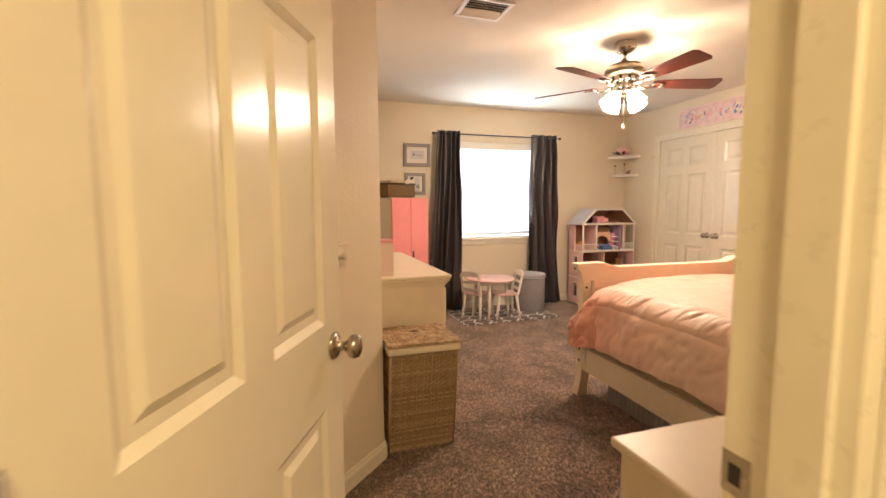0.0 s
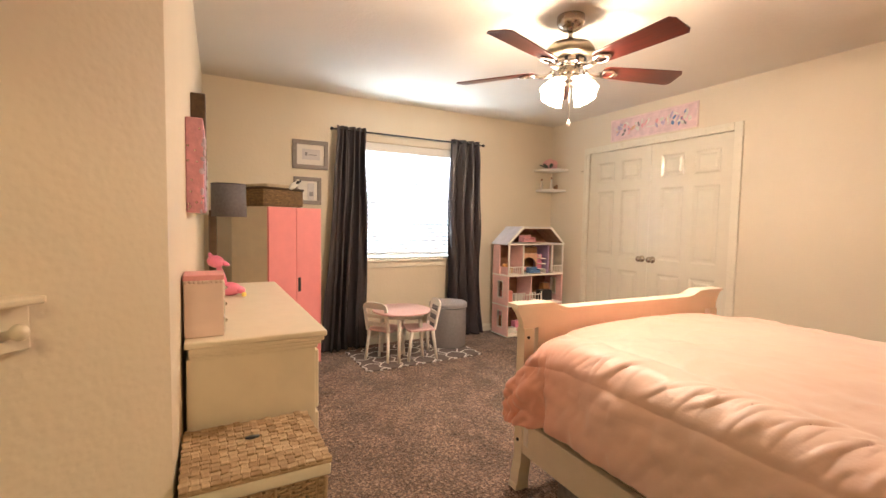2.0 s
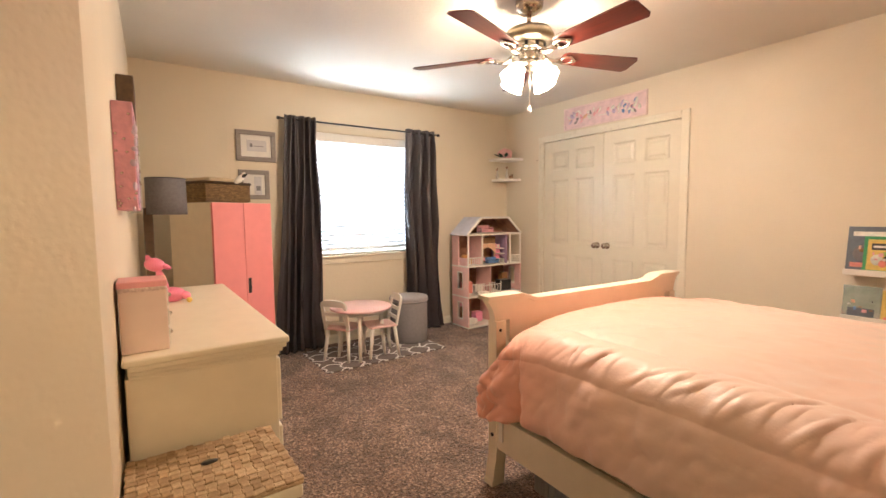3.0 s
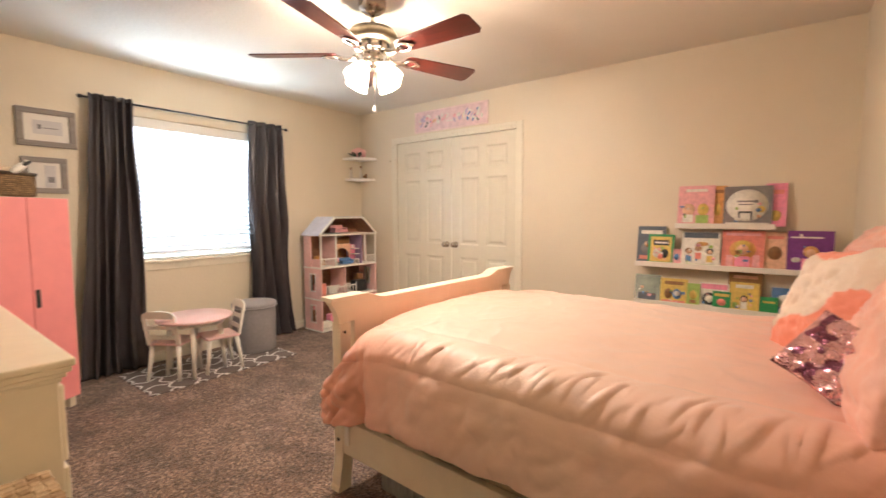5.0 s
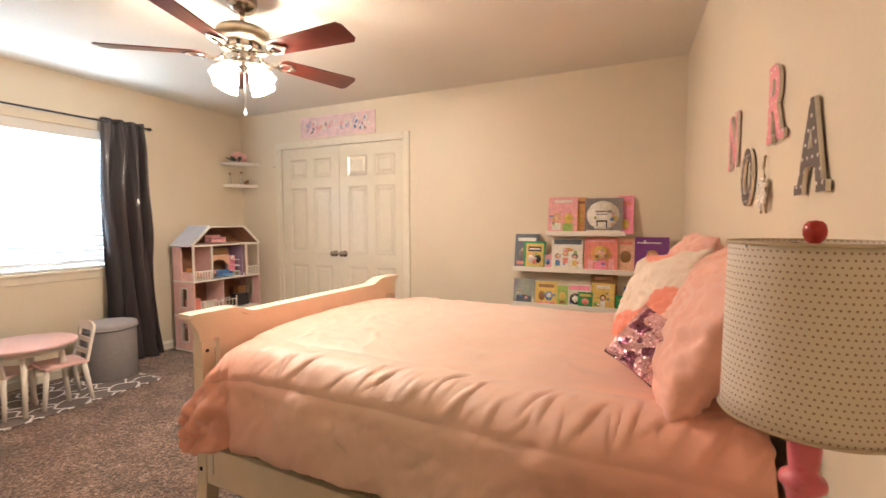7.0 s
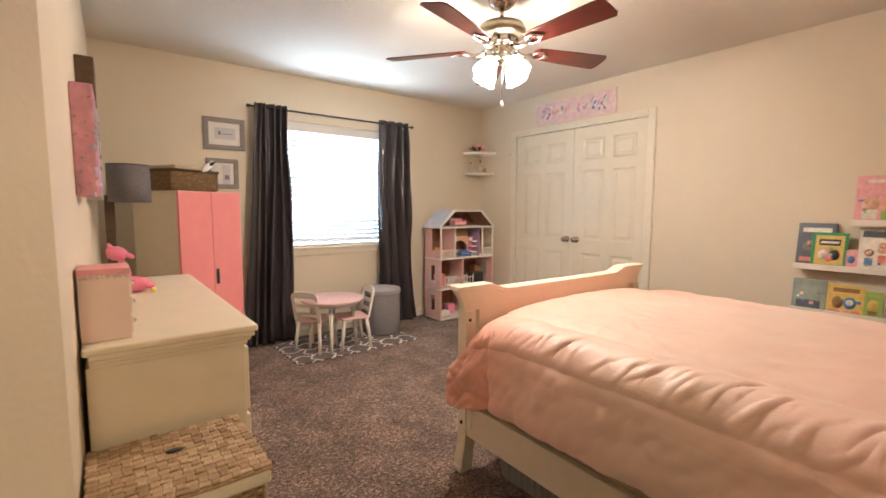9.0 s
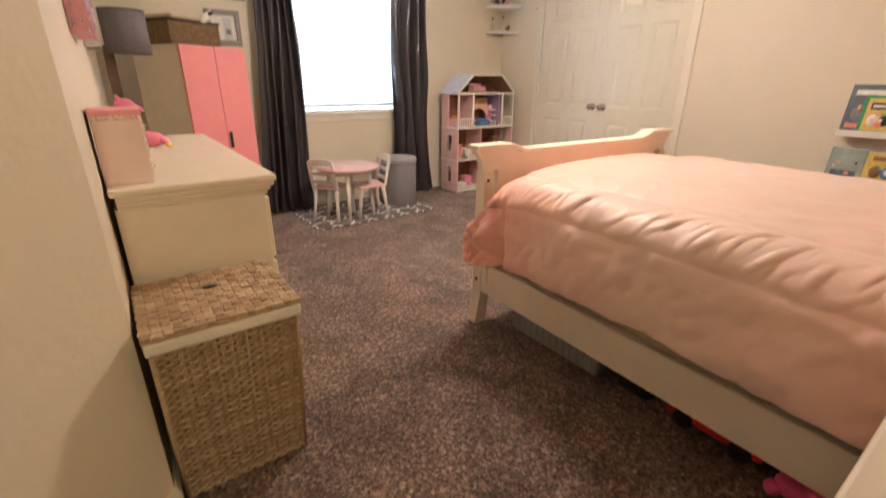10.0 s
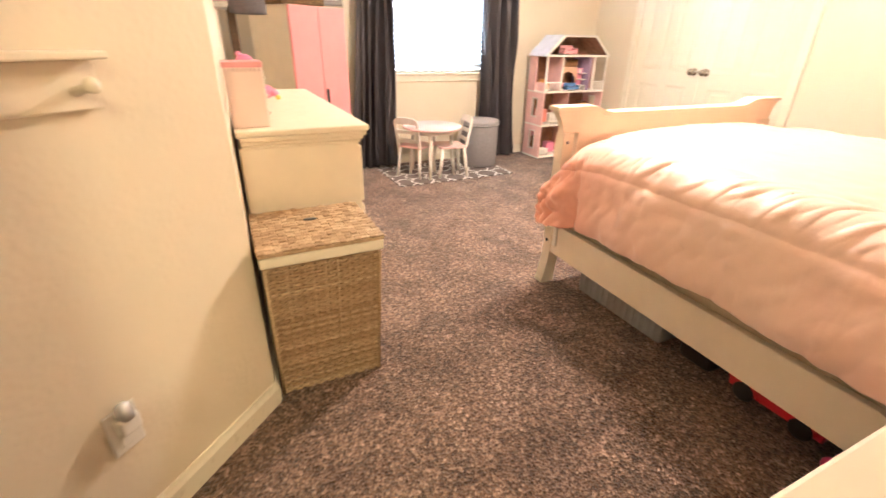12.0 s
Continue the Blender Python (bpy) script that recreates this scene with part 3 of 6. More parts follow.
# comforter: hem, seamed side panel, gathered roll, domed top with a second seam
CX = (BX0 + BX1) / 2
FLAT, ROLL, HANG = 0.605, 0.14, 0.205
ARC = ROLL * math.pi / 2
RUN = FLAT + ARC + HANG
SEAM_TOP, SEAM_SIDE = 0.535, FLAT + ROLL * 1.134


def comforter_side(u):
    """Place across the bed and height for the run u in metres from the middle of the top."""
    if u < FLAT:
        return u, 0.774 - 0.032 * (u / FLAT) ** 2
    if u < FLAT + ARC:
        a = (u - FLAT) / ROLL
        return FLAT + ROLL * math.sin(a), 0.742 - ROLL * (1 - math.cos(a))
    d = u - FLAT - ARC
    return FLAT + ROLL + 0.012 * math.sin(min(1, d / 0.22) * math.pi) + 0.03 * d, 0.602 - d


def pucker_list():
    """Short slanting folds that run up from the side seam: y, run, reach in y, reach in run, width, height."""
    rnd = random.Random(11)
    out = []
    y = 1.05
    while y < 2.66:
        reach = rnd.uniform(0.07, 0.19)
        out.append((y, SEAM_SIDE - rnd.uniform(0.0, 0.05), -reach * rnd.uniform(0.25, 0.95), -reach, rnd.uniform(0.0045, 0.008), rnd.uniform(0.006, 0.013)))
        if rnd.random() < 0.45:
            out.append((y + 0.02, SEAM_SIDE - rnd.uniform(0.04, 0.12), -rnd.uniform(0.02, 0.07), -rnd.uniform(0.03, 0.08), 0.005, rnd.uniform(0.004, 0.008)))
        y += rnd.uniform(0.028, 0.07)
    for _ in range(16):
        out.append((rnd.uniform(1.2, 2.6), SEAM_SIDE + rnd.uniform(0.02, 0.20), rnd.uniform(-0.07, 0.05), rnd.uniform(0.05, 0.12), rnd.uniform(0.008, 0.012), rnd.uniform(0.004, 0.008)))
    for _ in range(34):
        out.append((rnd.uniform(1.3, 2.6), rnd.uniform(0.0, 0.5), rnd.uniform(-0.25, 0.12), rnd.uniform(-0.16, 0.16), rnd.uniform(0.010, 0.02), rnd.uniform(0.003, 0.006)))
    return out


PUCKERS = pucker_list()


def puckers(y, d):
    h = 0.0
    for y0, d0, ry, rd, w, a in PUCKERS:
        if abs(y - y0 - ry / 2) > 0.20 or abs(d - d0 - rd / 2) > 0.16:
            continue
        ln = ry * ry + rd * rd
        t = ((y - y0) * ry + (d - d0) * rd) / ln
        if t < -0.25 or t > 1.25:
            continue
        bend = 0.012 * math.sin(t * 3.0 + y0 * 40)
        off = ((y - y0) * rd - (d - d0) * ry) / math.sqrt(ln) + bend
        ww = w * (1.0 if off > 0 else 2.1)
        tt = max(0.0, min(1.0, t))
        env = math.sin(math.pi * (0.08 + 0.84 * tt)) * math.exp(-((t - tt) / 0.12) ** 2)
        h += a * env * (math.exp(-(off / ww) ** 2) - 0.35 * math.exp(-((off - 2.2 * w) / (1.6 * w)) ** 2))
    return h


def comforter_point(u, v):
    s = (2 * u - 1) * RUN
    side = 1 if s > 0 else -1
    d = abs(s)
    x, z = comforter_side(d)
    hang = max(0.0, min(1.0, (d - FLAT - 0.05) / 0.2))
    y = 1.03 + v * 1.868
    # foot end: roll down between mattress and board
    foot = max(0.0, (v - 0.95) / 0.05)
    z -= (1 - hang) * 0.12 * foot ** 2
    z -= 0.02 * max(0.0, (0.03 - v) / 0.03)
    dt, ds = abs(d - SEAM_TOP), abs(d - SEAM_SIDE)
    pull = -0.006 * math.exp(-(dt / 0.018) ** 2) - 0.010 * math.exp(-(ds / 0.016) ** 2)
    puff = 0.012 * math.exp(-((d - (SEAM_TOP + SEAM_SIDE) / 2) / 0.08) ** 2)
    soft = 0.014 * nz(x * 2.6 + 1.7, y * 2.6, 0.3) + 0.006 * nz(x * 7.0, y * 7.0, 2.2) + 0.003 * nz(x * 17, y * 15, 4.2)
    crease = 0.006 * max(0.0, 1 - abs(nz(x * 3.2 + y * 1.5, y * 4 - x * 1.2, 5.0)) * 2.4) ** 2 + 0.004 * max(0.0, 1 - abs(nz(x * 7 - y * 3, y * 8 + x * 2, 9.0)) * 2.6) ** 2
    drape = 0.008 * math.sin(y * 9 + 2.5 * nz(y * 3, 4.0)) * hang + 0.020 * hang * nz(y * 6 + z * 4, z * 8 - y * 2, side * 2.0) + 0.008 * hang * nz(y * 21 + z * 9, z * 17, side * 4.0)
    fade = max(0.0, min(1.0, (0.93 - v) / 0.06))
    out = pull + puff + soft + crease * 0.6 + (puckers(y, d) * fade * 0.47 if side < 0 else 0.0)
    # the corner at the foot rounds off
    q = max(0.0, min(1.0, (v - 0.82) / 0.18)) * max(0.0, min(1.0, (d - FLAT + 0.22) / 0.34))
    z -= 0.075 * q ** 1.5 * (1 - 0.75 * hang)
    if hang > 0:
        x += out * (0.3 + 0.7 * hang) + drape
        z += out * (1 - hang)
        z += hang * hang * (0.016 * nz(y * 4.2, side) + 0.025 * max(0.0, nz(y * 1.6 + 3.0, side * 5.0)))
        # the loose corner hangs past the post in a bunch, behind one deep fold
        c = max(0.0, min(1.0, (v - 0.89) / 0.11)) * hang
        low = max(0.0, min(1.0, (0.70 - z) / 0.30))
        ruck = y * 70 - z * 26 + 6 * nz(z * 7, y * 6)
        x += 0.014 * c ** 0.6 + 0.022 * c ** 0.6 * (0.6 - abs(math.sin(ruck)) ** 0.6) * (1.15 - 0.8 * low) + 0.030 * c ** 0.6 * (0.35 - abs(nz(z * 17, y * 21, 3.0)) * 2) * (1.1 - 0.5 * low)
        y += 0.055 * c * low ** 1.3
        z -= 0.045 * c * low
        x -= 0.040 * hang * low * math.exp(-((v - 0.905) / 0.012) ** 2)
        x += 0.030 * hang * math.exp(-((v - 0.945) / 0.018) ** 2) * (0.6 + 0.4 * math.sin(z * 46 + y * 30))
    else:
        z += out
    return Vector((CX + side * x, y, z))


cf = thing("comforter", TURN, "peach pink satin comforter with piped seams, spread on the bed", "comforter")
_cm = part("cloth", sheet(330, 520, comforter_point), PEACH, cf, smooth=True)
_s = _cm.modifiers.new("thick", "SOLIDIFY")
_s.thickness, _s.offset = 0.012, -1.0
for _sd in (0, 1):
    for _d in (SEAM_TOP, SEAM_SIDE):
        _u = 0.5 + (0.5 if _sd else -0.5) * _d / RUN
        _pts = [comforter_point(_u, 0.01 + 0.88 * i / 160) + Vector(((0.006 if _sd else -0.006) * (_d == SEAM_SIDE), 0, 0.0045)) for i in range(161)]
        part("piping", bar(_pts, 0.0022, 6), PIPING, cf, "darker peach piping along a seam")


def pillow_bm(w, h, t, seed=0.0, nu=64, nv=52, sag=0.0):
    """A stuffed cushion, w by h, lying in x-z with its thickness along y."""
    bm = bmesh.new()
    lay = bm.loops.layers.uv.new("UVMap")
    grid = {}
    for s in (1, -1):
        for i in range(nu + 1):
            for j in range(nv + 1):
                a, b = 2 * i / nu - 1, 2 * j / nv - 1
                edge = (1 - abs(a) ** 3.2) * (1 - abs(b) ** 3.2)
                k = max(0.0, edge) ** 0.5
                px = a * w / 2 * (1 - 0.05 * (1 - b * b)) + 0.0
                pz = b * h / 2 * (1 - 0.06 * (1 - a * a))
                wr = (t / 0.19) ** 1.5 * 0.022 * nz(a * 3 + seed, b * 3, s) * k + (t / 0.19) ** 1.5 * 0.016 * (0.5 - abs(nz(a * 5 + b * 2, b * 6 + seed, s * 2.0)) * 2) * k ** 0.5 + (t / 0.19) ** 1.5 * 0.014 * (0.4 - abs(nz(a * 10 - b * 5 + seed, b * 9 + a * 4, s * 3.0)) * 2) * max(0.0, k) ** 0.4 * (1.2 - k)
                rim = 0.05 * t * math.sin(14 * a + seed * 3) * (1 - k) + 0.05 * t * math.sin(11 * b + seed) * (1 - k)
                py = s * (t / 2 * k + wr) + rim
                if (abs(a) == 1 or abs(b) == 1) and (1, i, j) in grid:
                    grid[(s, i, j)] = grid[(1, i, j)]
                else:
                    grid[(s, i, j)] = bm.verts.new((px, py, pz - sag * k * (1 - b) * 0.5))
        for i in range(nu):
            for j in range(nv):
                q = [grid[(s, i, j)], grid[(s, i + 1, j)], grid[(s, i + 1, j + 1)], grid[(s, i, j + 1)]]
                if s < 0:
                    q.reverse()
                f = bm.faces.new(q)
                f.smooth = True
                for lp in f.loops:
                    lp[lay].uv = (lp.vert.co.x, lp.vert.co.z)
    return bm


def sequin_material():
    n = Nodes("pink_sequins")
    v = n.coords()
    vor = n.add("ShaderNodeTexVoronoi", Scale=80.0, Randomness=0.25)
    n.link(v, vor.inputs["Vector"])
    c = n.ramp(n.noise(v, 14, 3), [(0.42, (0.10, 0.02, 0.05)), (0.50, (0.66, 0.28, 0.36)), (0.62, (0.88, 0.66, 0.68))])
    n.set(Base_Color=c, Metallic=0.7, Roughness=0.25)
    b = n.add("ShaderNodeBump", Strength=1.0, Distance=0.012)
    n.link(vor.outputs["Color"], b.inputs["Height"])
    n.link(b.outputs["Normal"], n.b.inputs["Normal"])
    return n.m


solid("pillow", pillow_bm(0.64, 0.48, 0.18, 1.0), PEACHDEEP, "peach pillow leaning on the wall behind the bed", "pillow", pose(2.715, 1.128, 0.950, 27, 0, 0), smooth=True)
solid("pillow", pillow_bm(0.66, 0.46, 0.20, 4.0), PEACHDEEP, "peach pillow leaning on the wall behind the bed", "pillow", pose(3.52, 1.13, 0.975, 22, 0, 0), smooth=True)


def patched_material():
    n = Nodes("orange_and_white_print")
    v = n.coords()
    f = n.noise(v, 3.4, 1.0, 0.3)
    n.set(Base_Color=n.ramp(f, [(0.49, (0.80, 0.66, 0.54)), (0.51, (0.85, 0.30, 0.20))]), Roughness=0.7, Sheen_Weight=0.2)
    n.bump(n.noise(n.coords(), 30, 4), 0.3, 0.01)
    return n.m


solid("cushion", pillow_bm(0.41, 0.41, 0.15, 7.0), patched_material(), "white cushion with coral orange patches on the bed", "cushion", pose(3.10, 1.25, 0.945, 26, 8, 30), smooth=True)
SEQ = pose(2.69, 1.278, 0.872, 36, 0, 66) @ pose(0, 0, 0, 0, 66, 0)
sq = thing("sequin_pillow", SEQ, "small pink sequinned pillow lying on the comforter", "pillow")
_pb = pillow_bm(0.20, 0.19, 0.07, 9.0, 30, 24)
part("cover", _pb, sequin_material(), sq, "dark pink cover", True)


def sequins(dark):
    """Small overlapping discs sewn in rows over both faces, each tilted a little."""
    rnd = random.Random(3)
    bm = bmesh.new()
    for i in range(46):
        for j in range(42):
            a, b = -0.96 + 1.92 * (i + 0.5 * (j % 2)) / 46, -0.95 + 1.9 * j / 42
            k = max(0.0, (1 - abs(a) ** 3.2) * (1 - abs(b) ** 3.2)) ** 0.5
            is_dark = nz(a * 2.1 + 4.0, b * 2.6, 1.0) > 0.15
            if is_dark != dark:
                rnd.random()
                continue
            c = Vector((a * 0.1 * (1 - 0.05 * (1 - b * b)), 0.035 * k + 0.003, b * 0.095 * (1 - 0.06 * (1 - a * a))))
            m = Matrix.Translation(c) @ pose(0, 0, 0, -90 + 30 * b * (1 - k) + rnd.uniform(-34, 34), rnd.uniform(-34, 34), 0)
            vs = [bm.verts.new(m @ Vector((0.0034 * math.cos(q * math.pi / 4), 0.0034 * math.sin(q * math.pi / 4), 0))) for q in range(8)]
            bm.faces.new(vs)
            m = Matrix.Translation(Vector((c.x, -c.y, c.z))) @ pose(0, 0, 0, 90 - 30 * b * (1 - k) + rnd.uniform(-34, 34), rnd.uniform(-34, 34), 0)
            bm.faces.new([bm.verts.new(m @ Vector((0.0034 * math.cos(q * math.pi / 4), 0.0034 * math.sin(q * math.pi / 4), 0))) for q in range(8)])
    return bm


tagged(part("sequin_layer", sequins(False), plain("rose_sequin", (0.90, 0.52, 0.56), 0.16, 0.9, 0.2, 30), sq, "shiny rose sequins"), kind="stuff")
tagged(part("sequin_layer", sequins(True), plain("plum_sequin", (0.26, 0.09, 0.15), 0.18, 0.9, 0.3, 30), sq, "dark plum sequins"), kind="stuff")

# ---- nightstand and lamp ----
ns = thing("nightstand", pose(1.49, 0.988, 0), "cream painted nightstand beside the bed", "nightstand")
part("top", boxed(-0.01, 0.70, 0.0, 0.483, 0.588, 0.615, 0.008), CREAM, ns)
part("body", boxed(0.015, 0.675, 0.005, 0.465, 0.09, 0.587, 0.003), CREAM, ns)
for _i in range(2):
    part("drawer", boxed(0.04, 0.65, 0.466, 0.484, 0.12 + 0.235 * _i, 0.335 + 0.235 * _i, 0.006), CREAM, ns)
    part("knob", turned([(0.007, 0), (0.006, 0.012), (0.014, 0.018), (0.014, 0.024), (0.0, 0.028)], 16, pose(0.345, 0.484, 0.228 + 0.235 * _i, -90, 0, 0)), NICKEL, ns, "nickel knob", True)
for _x, _y in ((0.02, 0.01), (0.61, 0.01), (0.02, 0.40), (0.61, 0.40)):
    part("leg", boxed(_x, _x + 0.06, _y, _y + 0.06, 0, 0.089, 0.004), CREAM, ns)

tl = thing("table_lamp", pose(1.879, 1.114, 0.6155), "pink turned table lamp with a dotted cream shade", "table lamp")
part("base", turned([(0.075, 0), (0.078, 0.012), (0.06, 0.022), (0.035, 0.03), (0.02, 0.034)], 32), PINK, tl, smooth=True)
part("lilac_bead", turned([(0.012, 0.196), (0.021, 0.206), (0.025, 0.225), (0.025, 0.245), (0.019, 0.262), (0.012, 0.270)], 28), plain("lilac_paint", (0.45, 0.30, 0.62), 0.35), tl, "lilac bead", True)
part("stem", turned([(0.0118, 0.2702), (0.013, 0.282), (0.0175, 0.303), (0.0195, 0.310), (0.0235, 0.313), (0.0242, 0.319), (0.0225, 0.324), (0.0165, 0.327), (0.0145, 0.334), (0.0165, 0.350), (0.0175, 0.37), (0.0165, 0.385), (0.011, 0.40)], 28), plain("rose_red_paint", (0.72, 0.16, 0.22), 0.3), tl, "coral pink turned stem", True)
part("lower_stem", turned([(0.020, 0.0342), (0.026, 0.05), (0.028, 0.075), (0.020, 0.11), (0.014, 0.15), (0.013, 0.18), (0.0118, 0.1958)], 28), PINK, tl, smooth=True)
_r0, _r1, _h0, _h1 = 0.088, 0.085, 0.400, 0.606
DOTS = dotted("dotted_cream_shade", (0.84, 0.75, 0.65), (0.42, 0.25, 0.18), 0.0075, 0.185)
_sh = sheet(64, 6, lambda u, v: Vector(((_r0 + (_r1 - _r0) * v) * math.cos(2 * math.pi * u), (_r0 + (_r1 - _r0) * v) * math.sin(2 * math.pi * u), _h0 + (_h1 - _h0) * v)), lambda u, v: (u * 0.60, v * 0.214))
_shp = part("shade", _sh, DOTS, tl, "cream fabric shade with small dots", True)
_m = _shp.modifiers.new("thick", "SOLIDIFY")
_m.thickness = 0.002
for _r, _z in ((_r0, _h0), (_r1, _h1)):
    part("shade_rim", tube(bmesh.new(), [((_r + 0.0005) * math.cos(a * math.pi / 24), (_r + 0.0005) * math.sin(a * math.pi / 24), _z) for a in range(48)], 0.0022, 6, closed=True), plain("rim_tape", (0.62, 0.50, 0.36), 0.8), tl)
part("harp", bar([(0, 0, 0.39), (0.04, 0, 0.44), (0.04, 0, 0.55), (0, 0, 0.604)], 0.003), STEEL, tl)
for _a in range(3):
    part("spider_arm", bar([(0, 0, 0.601), (_r1 * math.cos(_a * 2.094), _r1 * math.sin(_a * 2.094), 0.602)], 0.002), STEEL, tl)
part("finial", turned([(0.004, 0.600), (0.006, 0.606), (0.0092, 0.609), (0.0112, 0.6145), (0.0115, 0.620), (0.0102, 0.6265), (0.007, 0.6305), (0.0, 0.632)], 24), plain("red_finial", (0.45, 0.03, 0.03), 0.25), tl, "red wooden finial", True)

# ---- blinds, rod and curtains ----
SLAT = Nodes("translucent_slat")
SLAT.set(Base_Color=(0.80, 0.81, 0.82), Roughness=0.45)
_tr = SLAT.add("ShaderNodeBsdfTranslucent")
_tr.inputs["Color"].default_value = (0.88, 0.90, 0.93, 1)
_mx = SLAT.add("ShaderNodeMixShader")
_mx.inputs[0].default_value = 0.019
SLAT.link(SLAT.b.outputs[0], _mx.inputs[1])
SLAT.link(_tr.outputs[0], _mx.inputs[2])
SLAT.link(_mx.outputs[0], SLAT.t.nodes["Material Output"].inputs["Surface"])

bl = thing("window_blind", pose((WIN[0] + WIN[1]) / 2, YB + 0.055, WIN[2]), "white faux-wood blind, slats nearly closed", "blind")
_bw = (WIN[1] - WIN[0]) / 2 - 0.008
part("headrail", boxed(-_bw, _bw, -0.03, 0.025, 1.115, 1.165, 0.003), WHITEP, bl)
part("valance", boxed(-_bw - 0.004, _bw + 0.004, -0.048, -0.036, 1.085, 1.168, 0.004), WHITEP, bl)
_sl = bmesh.new()
outline(_sl, [(-0.025, -0.001), (-0.012, 0.0015), (0.0, 0.0023), (0.012, 0.0015), (0.025, -0.001), (0.012, -0.0008), (0.0, 0.0), (-0.012, -0.0008)], -_bw, _bw)
bmesh.ops.transform(_sl, matrix=Matrix(((0, 0, 1, 0), (1, 0, 0, 0), (0, 1, 0, 0), (0, 0, 0, 1))), verts=_sl.verts[:])
_n = 25
_first = part("slat", _sl, SLAT.m, bl, at=pose(0, 0, 0.055, -65, 0, 0))
for _i in range(1, _n):
    again(_first, pose(0, 0, 0.055 + 0.0425 * _i, -65 + random.uniform(-1.5, 1.5), random.uniform(-0.06, 0.06), 0))
part("bottom_rail", boxed(-_bw, _bw, -0.024, 0.024, 0.004, 0.022, 0.004), WHITEP, bl)
for _x in (-0.5, 0.0, 0.5):
    part("ladder_cord", bar([(_x, -0.021, 0.01), (_x, -0.021, 1.12)], 0.001, 5), WHITEP, bl)
part("tilt_wand", bar([(-_bw + 0.1, -0.055, 1.09), (-_bw + 0.1, -0.055, 0.55)], 0.004, 8), WHITEP, bl)

YR = YB - 0.085
rod = thing("curtain_rod", pose(0, YR, 2.10), "thin black curtain rod with small end caps", "curtain rod")
part("rod", bar([(2.17, 0, 0), (3.82, 0, 0)], 0.008, 12), BLACK, rod)
for _x, _s in ((2.17, -1), (3.82, 1)):
    part("finial", turned([(0.008, -0.004), (0.014, 0.0), (0.015, 0.012), (0.011, 0.024), (0.0, 0.027)], 16, pose(_x, 0, 0, 0, 90 * _s, 0)), BLACK, rod, smooth=True)
for _x in (2.26, 3.72):
    part("bracket", bar([(_x, 0.0, -0.01), (_x, 0.04, -0.014), (_x, 0.083, -0.01)], 0.005, 8), BLACK, rod)
    part("wall_plate", boxed(_x - 0.012, _x + 0.012, 0.079, 0.0845, -0.04, 0.02, 0.002), BLACK, rod)


def curtain(x0, x1, xb0, xb1, folds, seed, label):
    top, low = 2.125, 0.012

    def point(u, v):
        z = top + (low - top) * v
        k = v ** 1.3
        pin = 1 - 0.25 * math.exp(-((v - 0.02) / 0.03) ** 2)
        a, b = x0 + (xb0 - x0) * k, x1 + (xb1 - x1) * k
        ph = 2 * math.pi * folds * (u + 0.13 * nz(u * 2.2 + seed, v * 1.3) + 0.05 * nz(u * 6 + seed, v * 2.4))
        amp = (0.032 + 0.022 * v) * pin * (0.75 + 1.3 * nz(u * 3.4 + seed, 3.0 + v * 1.1))
        x = a + (b - a) * u + 0.012 * math.sin(ph * 2 + seed) * v + 0.012 * nz(u * 3, v * 4 + seed)
        y = YR + amp * math.sin(ph) + 0.016 * nz(u * 9 + seed, v * 4) * v + 0.006 * nz(u * 22 + seed, v * 3)
        if v > 0.94:
            y -= 0.03 * (v - 0.94) / 0.06 * (0.5 + 0.5 * math.sin(ph * 0.5))
        return Vector((x, min(y, YB - 0.02), z + (0.010 * abs(math.sin(ph * 0.5)) if v < 0.01 else 0)))

    th = thing("curtain", pose(0, 0, 0), label, "curtain", "curtains at the window")
    c = part("panel", sheet(150, 70, point), CURTAIN, th, smooth=True)
    s = c.modifiers.new("thick", "SOLIDIFY")
    s.thickness = 0.003
    return th


curtain(2.20, 2.50, 2.055, 2.50, 5, 1.3, "dark charcoal satin curtain hanging to the floor")
curtain(3.425, 3.765, 3.40, 3.87, 3.6, 5.1, "dark charcoal satin curtain pushed to the window's end")

# ---- ceiling fan ----
fan = thing("ceiling_fan", pose(FAN[0], FAN[1], H), "five-blade ceiling fan with cherry blades and lit glass shades", "ceiling fan")
part("canopy", turned([(0.076, -0.002), (0.078, -0.020), (0.074, -0.030), (0.078, -0.036), (0.070, -0.055), (0.048, -0.074), (0.022, -0.082)], 36), NICKEL, fan, smooth=True)
part("downrod", turned([(0.0125, -0.06), (0.0125, -0.145)], 16), NICKEL, fan, smooth=True)
part("collar", turned([(0.03, -0.13), (0.034, -0.14), (0.03, -0.152)], 24), NICKEL, fan, smooth=True)
part("motor_housing", turned([(0.035, -0.148), (0.085, -0.155), (0.122, -0.170), (0.138, -0.194), (0.142, -0.212), (0.138, -0.228), (0.126, -0.238), (0.098, -0.246)], 44), BRONZE, fan, "antique pewter motor housing", True)
part("vent_band", turned([(0.096, -0.246), (0.094, -0.276), (0.085, -0.284)], 40), STEEL, fan, "bright pierced vent band", True)
for _i in range(10):
    _a = math.radians(36 * _i)
    part("vent_slot", boxed(-0.009, 0.009, -0.002, 0.002, -0.012, 0.012, 0.0015), BLACK, fan, at=pose(0.0955 * math.cos(_a), 0.0955 * math.sin(_a), -0.262, 0, 0, math.degrees(_a) + 90))
part("switch_housing", turned([(0.06, -0.284), (0.062, -0.30), (0.055, -0.33), (0.045, -0.34)], 32), STEEL, fan, smooth=True)
